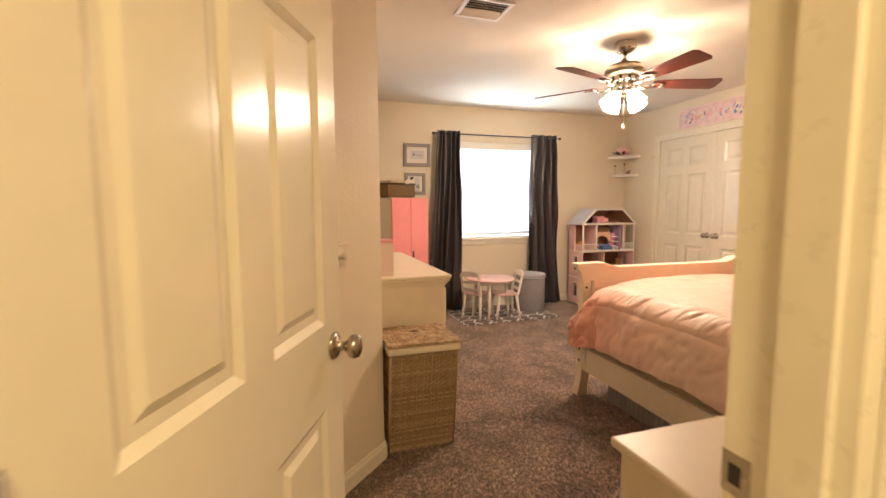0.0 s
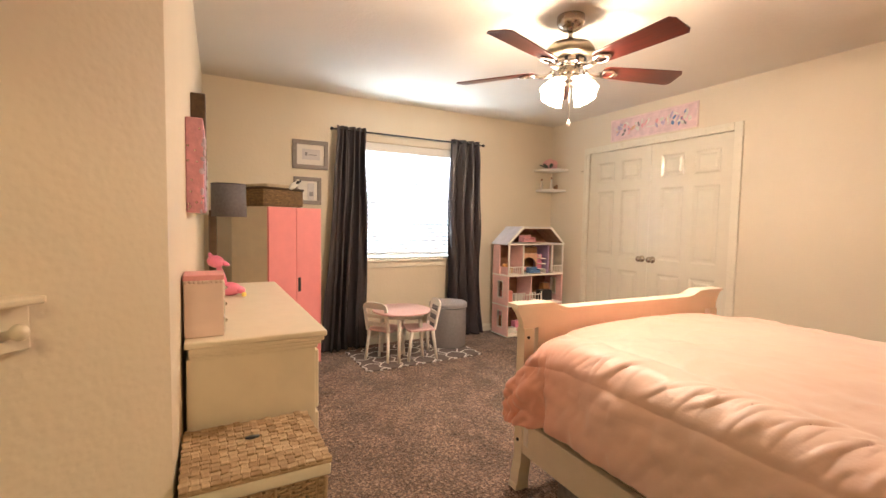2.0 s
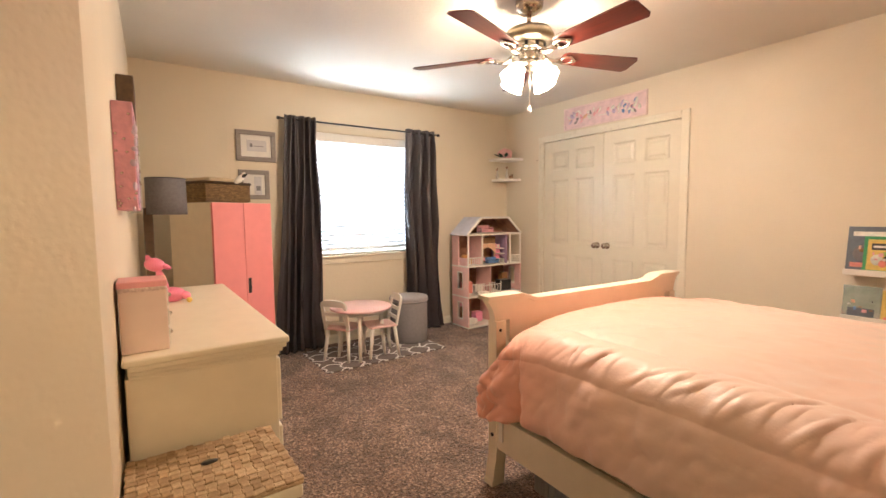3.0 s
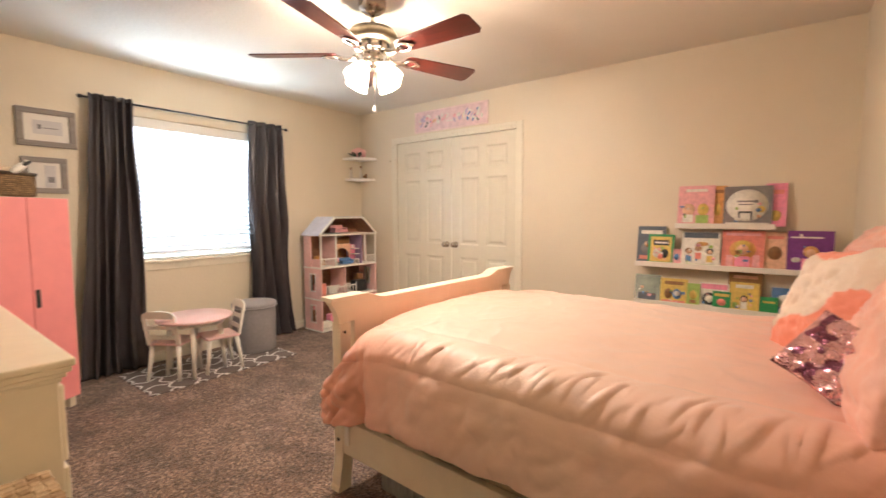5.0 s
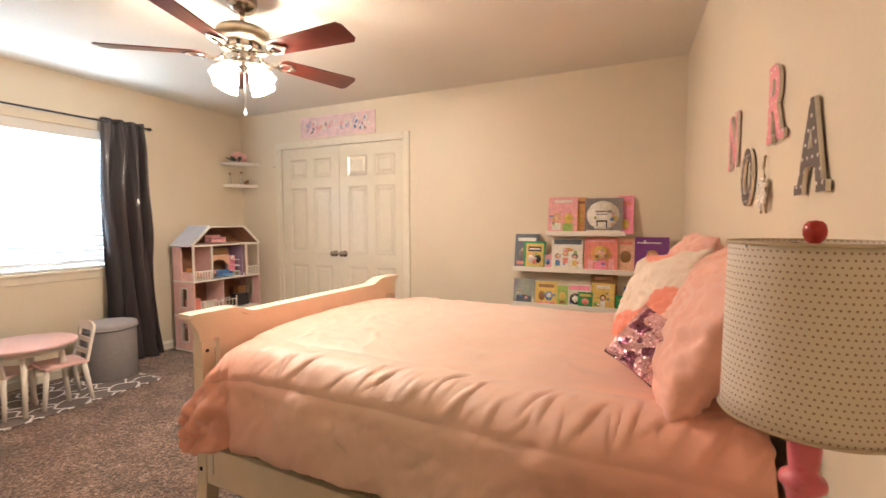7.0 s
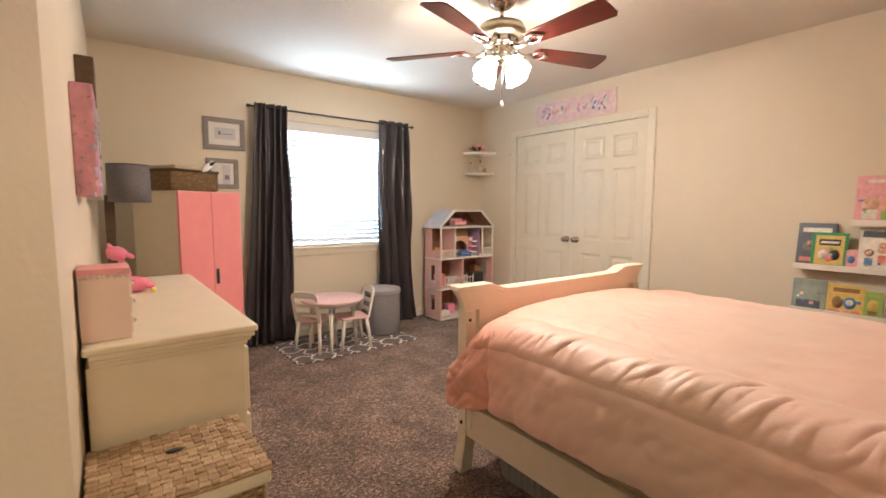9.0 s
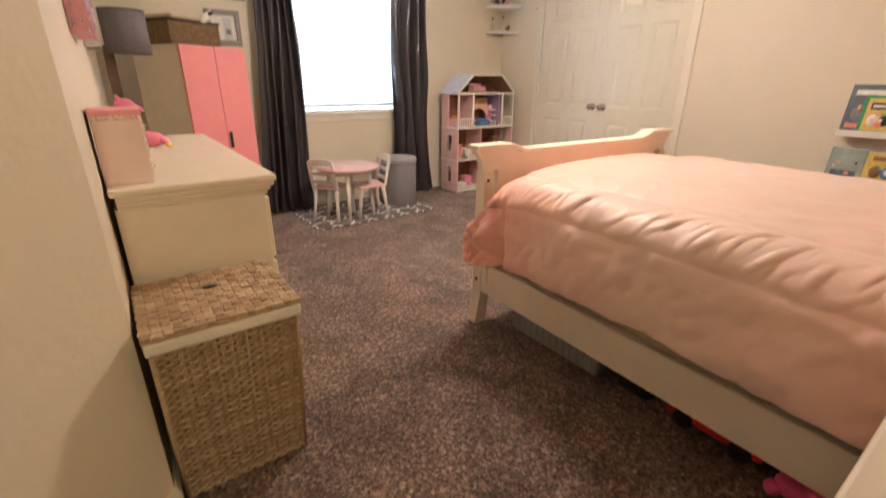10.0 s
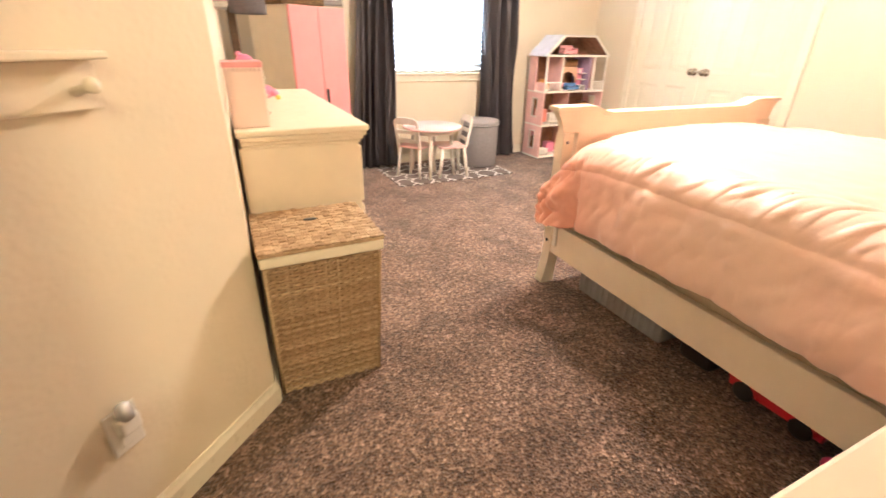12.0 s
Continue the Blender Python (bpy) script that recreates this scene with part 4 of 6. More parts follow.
part("light_plate", turned([(0.045, -0.34), (0.075, -0.346), (0.078, -0.36), (0.05, -0.376), (0.02, -0.384), (0.0, -0.386)], 32), STEEL, fan, smooth=True)


def blade_bm():
    pts = [(0.205, -0.040), (0.225, -0.056), (0.40, -0.066), (0.672, -0.078), (0.692, -0.052), (0.692, 0.052), (0.672, 0.078), (0.40, 0.066), (0.225, 0.056), (0.205, 0.040)]
    return outline(bmesh.new(), pts, -0.003, 0.003, bevel=0.0012)


def iron_bm():
    bm = bmesh.new()
    tube(bm, [(0.085, 0, -0.002), (0.12, 0, -0.018), (0.16, 0, -0.022), (0.20, 0, -0.012)], [0.016, 0.013, 0.012, 0.016], 10)
    for s in (-1, 1):
        tube(bm, [(0.19, 0, -0.013), (0.215, 0.03 * s, -0.010), (0.25, 0.036 * s, -0.008), (0.275, 0.016 * s, -0.008), (0.285, 0, -0.008)], 0.008, 8)
    lathe(bm, [(0.016, -0.014), (0.017, -0.008), (0.010, -0.005)], 14, Matrix.Translation((0.285, 0, 0)))
    return bm


_fm = None
for _k in range(5):
    _at = pose(0, 0, -0.297, 0, 0, -90 + 72 * _k) @ pose(0, 0, 0, -12, 0, 0)
    if _fm is None:
        _fm = part("blade", blade_bm(), BLADE, fan, "glossy cherry wood blade", at=_at)
        _fi = part("blade_iron", iron_bm(), STEEL, fan, "bright steel blade iron", True, at=_at @ pose(0, 0, -0.002))
    else:
        again(_fm, _at)
        again(_fi, _at @ pose(0, 0, -0.002))

GLOW = Nodes("lit_frosted_glass")
GLOW.set(Base_Color=(0.95, 0.9, 0.8), Roughness=0.5, Emission_Color=(1.0, 0.83, 0.62), Emission_Strength=30.0)
_gt = GLOW.add("ShaderNodeBsdfTranslucent")
_gt.inputs["Color"].default_value = (0.95, 0.92, 0.86, 1)
_gm = GLOW.add("ShaderNodeMixShader")
_gm.inputs[0].default_value = 0.7
GLOW.link(GLOW.b.outputs[0], _gm.inputs[1])
GLOW.link(_gt.outputs[0], _gm.inputs[2])
_gp, _gx = GLOW.add("ShaderNodeBsdfTransparent"), GLOW.add("ShaderNodeMixShader")
_gx.inputs[0].default_value = 0.30
GLOW.link(_gm.outputs[0], _gx.inputs[1])
GLOW.link(_gp.outputs[0], _gx.inputs[2])
GLOW.link(_gx.outputs[0], GLOW.t.nodes["Material Output"].inputs["Surface"])


def tulip_bm():
    bm = bmesh.new()
    seg, prof = 32, [(0.022, 0.0), (0.030, -0.012), (0.043, -0.035), (0.051, -0.065), (0.054, -0.09), (0.064, -0.112)]
    rings = []
    for i, (r, z) in enumerate(prof):
        w = 0.07 * (i / (len(prof) - 1)) ** 2
        rings.append([bm.verts.new((r * (1 + w * math.cos(8 * 2 * math.pi * k / seg)) * math.cos(2 * math.pi * k / seg), r * (1 + w * math.cos(8 * 2 * math.pi * k / seg)) * math.sin(2 * math.pi * k / seg), z)) for k in range(seg)])
    for a, b in zip(rings, rings[1:]):
        for k in range(seg):
            bm.faces.new((a[k], a[(k + 1) % seg], b[(k + 1) % seg], b[k])).smooth = True
    return bm


for _k in range(4):
    _a = 2 + 90 * _k
    _m = pose(0, 0, -0.352, 0, 0, _a) @ pose(0.062, 0, -0.004, 0, -38, 0)
    part("lamp_arm", turned([(0.017, 0.02), (0.02, 0.0), (0.024, -0.016), (0.022, -0.02)], 20, _m), STEEL, fan, smooth=True)
    _g = part("glass_shade", tulip_bm(), GLOW.m, fan, "lit frosted tulip glass", True, at=_m @ pose(0, 0, -0.016))
for _x, _y, _l in ((-0.028, -0.036, 0.235), (0.022, -0.036, 0.10)):
    part("pull_chain", bar([(_x, _y, -0.37), (_x, _y, -0.37 - _l)], 0.0022, 6), STEEL, fan)
    part("chain_pull", turned([(0.003, 0.012), (0.006, 0.006), (0.008, -0.006), (0.011, -0.014), (0.008, -0.022), (0.0, -0.026)], 14, pose(_x, _y, -0.37 - _l)), WHITEP, fan, "white pull knob", True)

vent = thing("ceiling_vent", pose(1.77, 3.07, H), "white louvred air vent in the ceiling", "air vent")
for a in ((-0.15, 0.15, -0.13, -0.105), (-0.15, 0.15, 0.105, 0.13), (-0.15, -0.125, -0.105, 0.105), (0.125, 0.15, -0.105, 0.105)):
    part("frame_bar", boxed(a[0], a[1], a[2], a[3], -0.012, -0.0005, 0.003), WHITEP, vent)
part("backing", boxed(-0.125, 0.125, -0.105, 0.105, -0.002, -0.0006), plain("vent_dark", (0.12, 0.12, 0.12), 0.7), vent, "dark duct behind the louvres")
for _i in range(7):
    part("louvre", boxed(-0.124, 0.124, -0.011, 0.011, -0.0008, 0.0008), WHITEP, vent, at=pose(0, -0.085 + 0.0285 * _i, -0.009, 35 if _i < 4 else -35, 0, 0))

# ---- pictures on the back wall ----


def framed(name, x0, x1, z0, z1, border, label, marks):
    th = thing(name, pose((x0 + x1) / 2, YB, (z0 + z1) / 2), label, "picture")
    w, h = (x1 - x0) / 2, (z1 - z0) / 2
    for a in ((-w, w, h - border, h), (-w, w, -h, -h + border), (-w, -w + border, -h + border, h - border), (w - border, w, -h + border, h - border)):
        part("frame_bar", boxed(a[0], a[1], -0.024, -0.002, a[2], a[3], 0.003), GREYWOOD, th, "grey washed wooden frame")
    part("mat", boxed(-w + border, w - border, -0.010, -0.003, -h + border, h - border), PAPER, th, "white picture mat")
    for n, a in enumerate(marks):
        part("print", boxed(a[0], a[1], -0.0125 - 0.001 * n, -0.0102, a[2], a[3]), a[4], th, "small grey drawing")
    return th


PALEGREY = plain("pale_grey_print", (0.62, 0.60, 0.60), 0.8)
framed("framed_picture", 1.82, 2.142, 1.72, 1.982, 0.038, "small print in a grey wooden frame", [(-0.075, 0.085, -0.045, 0.05, PALEGREY), (-0.05, -0.03, -0.01, 0.02, INK), (-0.02, 0.06, -0.004, 0.002, INK)])
framed("framed_picture", 1.83, 2.078, 1.395, 1.645, 0.036, "small portrait print in a grey wooden frame", [(0.0, 0.06, -0.085, 0.07, PALEGREY), (0.015, 0.05, -0.05, -0.01, INK)])

# ---- wardrobe in the corner, basket on it ----
WM = pose(1.52, 4.736, 0, 0, 0, 30)
WW, WD, WH = 0.50, 0.45, 1.345
wd = thing("wardrobe", WM, "small cream wardrobe with two pink doors", "wardrobe")
_b = bmesh.new()
box(_b, 0, 0.018, 0.02, WD, 0.07, WH, 0.002)
box(_b, WW - 0.018, WW, 0.02, WD, 0.07, WH, 0.002)
box(_b, 0.018, WW - 0.018, 0.02, WD, WH - 0.018, WH)
box(_b, 0.018, WW - 0.018, 0.02, WD, 0.07, 0.088)
box(_b, 0.018, WW - 0.018, WD - 0.008, WD, 0.088, WH - 0.018)
part("body", _b, CREAM, wd)
for _x0, _x1, _hx in ((0.001, WW / 2 - 0.0015, WW / 2 - 0.03), (WW / 2 + 0.0015, WW - 0.001, WW / 2 + 0.03)):
    _d = part("door", boxed(_x0, _x1, 0.0, 0.0185, 0.075, WH - 0.002, 0.002), PINK, wd, "salmon pink lacquered door")
    if _hx > WW / 2:
        part("handle", boxed(_hx - 0.016, _hx + 0.010, -0.004, -0.0002, 0.69, 0.80, 0.002), BLACK, _d, "dark slot handle")
for _x, _y in ((0.01, 0.03), (WW - 0.05, 0.03), (0.01, WD - 0.05), (WW - 0.05, WD - 0.05)):
    part("foot", boxed(_x, _x + 0.04, _y, _y + 0.04, 0, 0.07, 0.003), CREAM, wd)


def basket(name, m, w, d, h, label, mat, wall_t=0.012):
    th = thing(name, m, label, "basket")
    for nm, a in (("side", (0, w, 0, wall_t)), ("side", (0, w, d - wall_t, d)), ("end", (0, wall_t, wall_t, d - wall_t)), ("end", (w - wall_t, w, wall_t, d - wall_t))):
        part(nm, box_uv(boxed(a[0], a[1], a[2], a[3], 0.006, h, 0.004)), mat, th)
    part("bottom", box_uv(boxed(wall_t, w - wall_t, wall_t, d - wall_t, 0, 0.012)), mat, th)
    part("rim", tube(bmesh.new(), [(0, 0, h), (w, 0, h), (w, d, h), (0, d, h)], 0.009, 8, closed=True), mat, th)
    return th


basket("storage_basket", WM @ pose(-0.02, 0.03, WH), 0.36, 0.36, 0.135, "brown wicker basket on the wardrobe", BROWNWICKER)
solid("folded_cloth", boxed(0, 0.26, 0, 0.33, 0, 0.045, 0.018, 3), plain("beige_knit", (0.55, 0.44, 0.30), 0.95, bump=0.5, bump_scale=90), "folded beige cloth in the wicker basket", "cloth", WM @ pose(0.02, 0.045, WH + 0.126))
bird = thing("toy_bird", WM @ pose(0.25, 0.03, WH + 0.137), "small white and black toy bird on the basket", "toy")
_tb = bmesh.new()
bmesh.ops.create_uvsphere(_tb, u_segments=16, v_segments=10, radius=1, matrix=pose(0, 0, 0.03, 0, -35, 0) @ Matrix.Diagonal((0.055, 0.022, 0.022, 1)))
bmesh.ops.create_uvsphere(_tb, u_segments=12, v_segments=8, radius=0.017, matrix=pose(0.04, 0, 0.065))
part("body", _tb, WHITE, bird, "white body", True)
part("wing", turned([(0.0, -0.03), (0.012, -0.01), (0.008, 0.02), (0.0, 0.035)], 10, pose(0.03, -0.018, 0.058, 0, 60, 0)), BLACK, bird, "black wing", True)

# ---- floor lamp behind the dresser ----
flp = thing("floor_lamp", pose(1.250, 4.42, 0), "dark floor lamp with a grey drum shade", "floor lamp")
part("foot", turned([(0.11, 0), (0.11, 0.015), (0.04, 0.03), (0.022, 0.04)], 32), BLACK, flp, smooth=True)
part("pole", boxed(-0.115, -0.07, -0.02, 0.02, 0.012, 1.30, 0.004), DARKWOOD, flp, "dark brown wooden column")
part("arm", bar([(-0.09, 0, 1.285), (0, 0, 1.31)], 0.008), BLACK, flp)
_gs = part("shade", turned([(0.102, 1.262), (0.100, 1.468)], 48, cap=False), GREYCLOTH, flp, "grey linen drum shade", True)
_m = _gs.modifiers.new("thick", "SOLIDIFY")
_m.thickness = 0.003
part("ring", tube(bmesh.new(), [(0.100 * math.cos(a * math.pi / 16), 0.100 * math.sin(a * math.pi / 16), 1.465) for a in range(32)], 0.003, 6, closed=True), BLACK, flp)
part("spider", bar([(-0.100, 0, 1.465), (0.100, 0, 1.465)], 0.002, 6), BLACK, flp)
part("stem", bar([(0, 0, 1.30), (0, 0, 1.465)], 0.004, 8), BLACK, flp)

# ---- dresser and what stands on it ----
DX0, DX1, DY0, DY1, DH = 1.056, 1.498, 2.880, 4.25, 0.862
ds = thing("dresser", pose(0, 0, 0), "long cream painted dresser against the wall", "dresser")
part("carcass", boxed(DX0 + 0.004, DX1 - 0.035, DY0 + 0.03, DY1 - 0.03, 0.05, DH - 0.06, 0.003), CREAM, ds)
part("plinth", boxed(DX0 + 0.012, DX1 - 0.025, DY0 + 0.02, DY1 - 0.02, 0.0, 0.07, 0.006), CREAM, ds)
_t = bmesh.new()
box(_t, DX0, DX1, DY0, DY1, DH - 0.022, DH, 0.006)
part("top", _t, CREAM, ds, "cream painted dresser top")
_mo = bmesh.new()
for i, (o, z0, z1) in enumerate(((0.008, DH - 0.038, DH - 0.0222), (0.018, DH - 0.052, DH - 0.0382), (0.027, DH - 0.066, DH - 0.0522))):
    box(_mo, DX0 + 0.011, DX1 - o, DY0 + o, DY1 - o, z0, z1, 0.004)
part("cornice_moulding", _mo, CREAM, ds)
for _i in range(2):
    for _j in range(3):
        _y0, _z0 = DY0 + 0.055 + 0.655 * _i, 0.10 + 0.232 * _j
        _d = part("drawer", boxed(DX1 - 0.0345, DX1 - 0.018, _y0, _y0 + 0.64, _z0, _z0 + 0.215, 0.005), CREAM, ds)
        for _y in (0.16, 0.48):
            part("knob", turned([(0.008, 0), (0.006, 0.012), (0.015, 0.02), (0.014, 0.026), (0.0, 0.029)], 14, pose(DX1 - 0.018, _y0 + _y, _z0 + 0.107, 0, 90, 0)), NICKEL, _d, "nickel knob", True)

jb = thing("jewelry_box", pose(1.056, 2.945, DH), "pale pink upright jewelry box on the dresser", "jewelry box")
part("body", boxed(0, 0.115, 0, 0.13, 0, 0.185, 0.003), plain("blush_paint", (0.84, 0.66, 0.60), 0.45, vary=0.03), jb)
part("lid", boxed(-0.003, 0.118, -0.003, 0.133, 0.1855, 0.205, 0.004), plain("rose_pink", (0.80, 0.36, 0.38), 0.5), jb, "deeper pink lid")
_lace = bmesh.new()
for i in range(9):
    lathe(_lace, [(0.0075, 0), (0.0075, 0.001)], 12, pose(0.0065 + 0.0128 * i, -0.0012, 0.183, 90, 0, 0))
part("lace_trim", _lace, plain("pale_lace", (0.84, 0.66, 0.62), 0.8), jb, "scalloped pale trim")
for _j in range(3):
    _d = part("drawer", boxed(0.1152, 0.119, 0.008, 0.122, 0.012 + 0.057 * _j, 0.062 + 0.057 * _j, 0.001), WHITE, jb, "small white drawer")
    part("pull", turned([(0.003, 0), (0.007, 0.006), (0.0, 0.010)], 10, pose(0.119, 0.065, 0.037 + 0.057 * _j, 0, 90, 0)), STEEL, _d, "tiny bright knob", True)


def blob(parts_):
    bm = bmesh.new()
    for c, r, rot in parts_:
        bmesh.ops.create_uvsphere(bm, u_segments=18, v_segments=12, radius=1, matrix=pose(*c, *rot) @ Matrix.Diagonal((*r, 1)))
    return bm


solid("toy_animal", blob([((0, 0, 0.03), (0.05, 0.03, 0.03), (0, 0, 0)), ((-0.03, 0, 0.085), (0.014, 0.014, 0.06), (0, -18, 0)), ((-0.055, 0, 0.15), (0.036, 0.026, 0.027), (0, 10, 0)), ((-0.018, 0, 0.142), (0.022, 0.011, 0.010), (0, 25, 0)), ((0.045, 0, 0.026), (0.022, 0.02, 0.016), (0, 20, 0)), ((-0.075, 0, 0.172), (0.010, 0.008, 0.018), (0, -20, 0))]), plain("candy_pink_plastic", (0.86, 0.24, 0.38), 0.3), "bright pink plastic toy animal on the dresser", "toy", pose(1.222, 3.78, DH, 0, 0, -20) @ Matrix.Scale(1.15, 4), smooth=True)
solid("small_bead", blob([((0, 0, 0.012), (0.012, 0.012, 0.012), (0, 0, 0))]), plain("yellow_plastic", (0.85, 0.62, 0.15), 0.4), "small yellow bead on the dresser", "bead", pose(1.285, 3.72, DH), smooth=True)

# ---- hamper ----
hm = thing("laundry_hamper", pose(1.062, 2.527, 0, 0, 0, 0.5), "seagrass laundry hamper with lid and cotton liner", "hamper")
_hw, _hd, _hh = 0.356, 0.330, 0.568
_IN = 0.085


def hamper_front(z):
    """The front leans in towards the floor."""
    return _IN * (1 - z / _hh)


_hb = boxed(0.012, _hw - 0.012, 0.012, _hd - 0.012, 0.004, _hh, 0.008, 3)
for v in _hb.verts:
    if v.co.y < _hd / 2:
        v.co.y += hamper_front(v.co.z)
_body = part("body", box_uv(_hb), WICKER, hm, "woven seagrass body")
# strands run round the frame in rows, over and under the paired uprights
_rows, _per = 46, 0.0375
for _j in range(_rows):
    _z = 0.008 + (_hh - 0.036) * _j / (_rows - 1)
    _x0, _x1, _y0, _y1 = 0.008, _hw - 0.008, 0.008 + hamper_front(_z), _hd - 0.008
    _path, _run = [], 0.0
    for _sx, _sy, _dx, _dy, _len in ((_x0, _y0, 1, 0, _x1 - _x0), (_x1, _y0, 0, 1, _y1 - _y0), (_x1, _y1, -1, 0, _x1 - _x0), (_x0, _y1, 0, -1, _y1 - _y0)):
        _m2 = max(24, int(_len / 0.0036))
        for _i in range(_m2):
            _q = _len * (_i + 0.5) / _m2
            _w = math.sin(2 * math.pi * (_run + _q) / _per + (2.1 if _j % 2 else 0.0))
            _o = 0.0038 * max(-1.0, min(1.0, 2.2 * _w + 0.8)) + random.uniform(-0.0006, 0.0006)
            _path.append((_sx + _dx * _q + _dy * _o, _sy + _dy * _q - _dx * _o, _z + random.uniform(-0.0008, 0.0008)))
        _run += _len
    part("strand", tube(bmesh.new(), _path, 0.0050, 5, closed=True), WICKERTOP, _body, smooth=True)
for _i in range(1, 19):
    for _e in (-0.0028, 0.0028):
        _x = 0.008 + _per / 2 * _i + _e
        if _x < _hw - 0.014:
            part("upright", bar([(_x, 0.0095 + _IN, 0.006), (_x, 0.0095, _hh - 0.04)], 0.0024, 5), WICKERTOP, _body)
for _x in (0.006, _hw - 0.006):
    part("corner_cord", bar([(_x, 0.006 + _IN, 0.004), (_x, 0.006, _hh - 0.04)], 0.0065, 8), WICKERTOP, _body, smooth=True)
    part("corner_cord", bar([(_x, _hd - 0.006, 0.004), (_x, _hd - 0.006, _hh - 0.04)], 0.0065, 8), WICKERTOP, _body, smooth=True)
_ln = boxed(-0.006, _hw + 0.006, -0.007, _hd + 0.007, _hh - 0.026, _hh + 0.004, 0.007, 3)
for v in _ln.verts:
    if v.co.z < _hh - 0.012:
        v.co.z += 0.006 * math.sin(v.co.x / _hw * math.pi) - 0.004
part("liner", _ln, LINER, hm, "white cotton liner folded over the rim", True)
# lid woven of flat strands, over and under, round an open grip
_ld = bmesh.new()
_nx, _ny = 16, 15
_lx, _ly = (_hw + 0.016) / _nx, (_hd + 0.016) / _ny
box(_ld, -0.008, _hw + 0.008, -0.008, _hd + 0.008, _hh + 0.005, _hh + 0.016, 0.004)
_lidp = part("lid", box_uv(_ld), WICKERTOP, hm, "woven seagrass lid")
for i in range(_nx):
    for j in range(_ny):
        if (i, j) in ((8, 9), (7, 9)):
            continue
        over = (i + j) % 2
        dx, dy = (-0.002, 0.0010) if over else (0.0010, -0.002)
        st = box_uv(boxed(dx - _lx / 2, _lx / 2 - dx, dy - _ly / 2, _ly / 2 - dy, 0, 0.0065 if over else 0.0085, 0.0045, 3))
        part("strand", st, WICKERTOP, _lidp, at=pose(-0.008 + _lx * (i + 0.5), -0.008 + _ly * (j + 0.5), _hh + 0.0145 + random.uniform(-0.0015, 0.0015), random.uniform(-5, 5), random.uniform(-5, 5), random.uniform(-7, 7)))
part("grip_hole", turned([(0.014, 0), (0.014, 0.003)], 20, pose(-0.008 + _lx * 8, -0.008 + _ly * 9.5, _hh + 0.0215) @ Matrix.Diagonal((1.5, 0.75, 1, 1))), BLACK, hm, "dark open grip in the lid")

# ---- angled wall: mirrors, hook rail, night light ----
AM = frame_of(END, CORNER) @ pose((CORNER - END).length + 0.02, 0, 0)
MIRROR = Nodes("mirror_glass")
MIRROR.set(Base_Color=(0.88, 0.88, 0.88), Metallic=1.0, Roughness=0.02)
FRAMEGREY = plain("grey_carved_resin", (0.26, 0.215, 0.18), 0.6, vary=0.12)
for _z in (1.35, 1.645, 1.94):
    mr = thing("wall_mirror", AM @ pose(-0.527, 0, _z, 90, 0, 0), "round mirror in a grey pierced sunburst frame", "mirror", "round mirrors on the angled wall")
    part("glass", turned([(0.064, 0.004), (0.064, 0.010)], 48), MIRROR.m, mr)
    part("backing_ring", turned([(0.0, 0.0015), (0.062, 0.0015), (0.062, 0.0035), (0.0, 0.0035)], 40), FRAMEGREY, mr)
    for _r, _q in ((0.066, 0.005), (0.127, 0.004)):
        part("ring", tube(bmesh.new(), [(_r * math.cos(a * math.pi / 30), _r * math.sin(a * math.pi / 30), 0.010) for a in range(60)], _q, 6, closed=True), FRAMEGREY, mr)
    part("frame_back", turned([(0.064, 0.003), (0.126, 0.003), (0.126, 0.006), (0.064, 0.006)], 48, cap=False), plain("dark_resin", (0.07, 0.055, 0.045), 0.7), mr, "dark ground of the frame")
    for _r, _w2, _l2, _sh in ((0.0765, 0.0085, 0.0165, 0.0), (0.0960, 0.0105, 0.0175, 0.5), (0.1150, 0.0125, 0.0175, 0.0)):
        _f = None
        for _i in range(36):
            _at = pose(0, 0, 0, 0, 0, 10 * (_i + _sh))
            if _f is None:
                _f = part("carved_block", boxed(_r - _l2 / 2, _r + _l2 / 2, -_w2 / 2, _w2 / 2, 0.006, 0.015, 0.003), FRAMEGREY, mr, at=_at)
            else:
                again(_f, _at)

hk = thing("hook_rail", AM @ pose(-0.32, 0, 1.01), "cream wooden peg rail on the wall", "hook rail")
part("board", boxed(-0.66, 0.0, -0.018, -0.001, 0, 0.085, 0.003), CREAM, hk)
part("ledge", boxed(-0.67, 0.006, -0.055, -0.001, 0.0855, 0.100, 0.004), CREAM, hk)
for _i in range(4):
    part("peg", turned([(0.009, 0), (0.008, 0.035), (0.013, 0.045), (0.015, 0.052), (0.010, 0.060), (0, 0.062)], 16, pose(-0.045 - 0.155 * _i, -0.018, 0.032, 75, 0, 0)), CREAM, hk, "turned cream peg", True)

ol = thing("wall_outlet", AM @ pose(-0.478, 0, 0.335), "white wall outlet plate near the floor", "outlet")
part("plate", boxed(-0.036, 0.036, -0.007, -0.0005, -0.058, 0.058, 0.003), WHITEP, ol)
part("socket", boxed(-0.017, 0.017, -0.009, -0.0071, -0.042, -0.012, 0.003), WHITEP, ol)
nl = thing("night_light", AM @ pose(-0.478, -0.0095, 0.36), "white plug-in night light with a clear dome", "night light")
part("body", boxed(-0.024, 0.024, -0.030, 0.0, -0.022, 0.022, 0.008, 3), WHITEP, nl)
part("dome", turned([(0.019, 0.0), (0.019, 0.02), (0.015, 0.032), (0.008, 0.038), (0.0, 0.04)], 20, pose(0.0, -0.016, 0.018)), plain("clear_dome", (0.75, 0.76, 0.80), 0.06, 0.6), nl, "glossy clear dome", True)

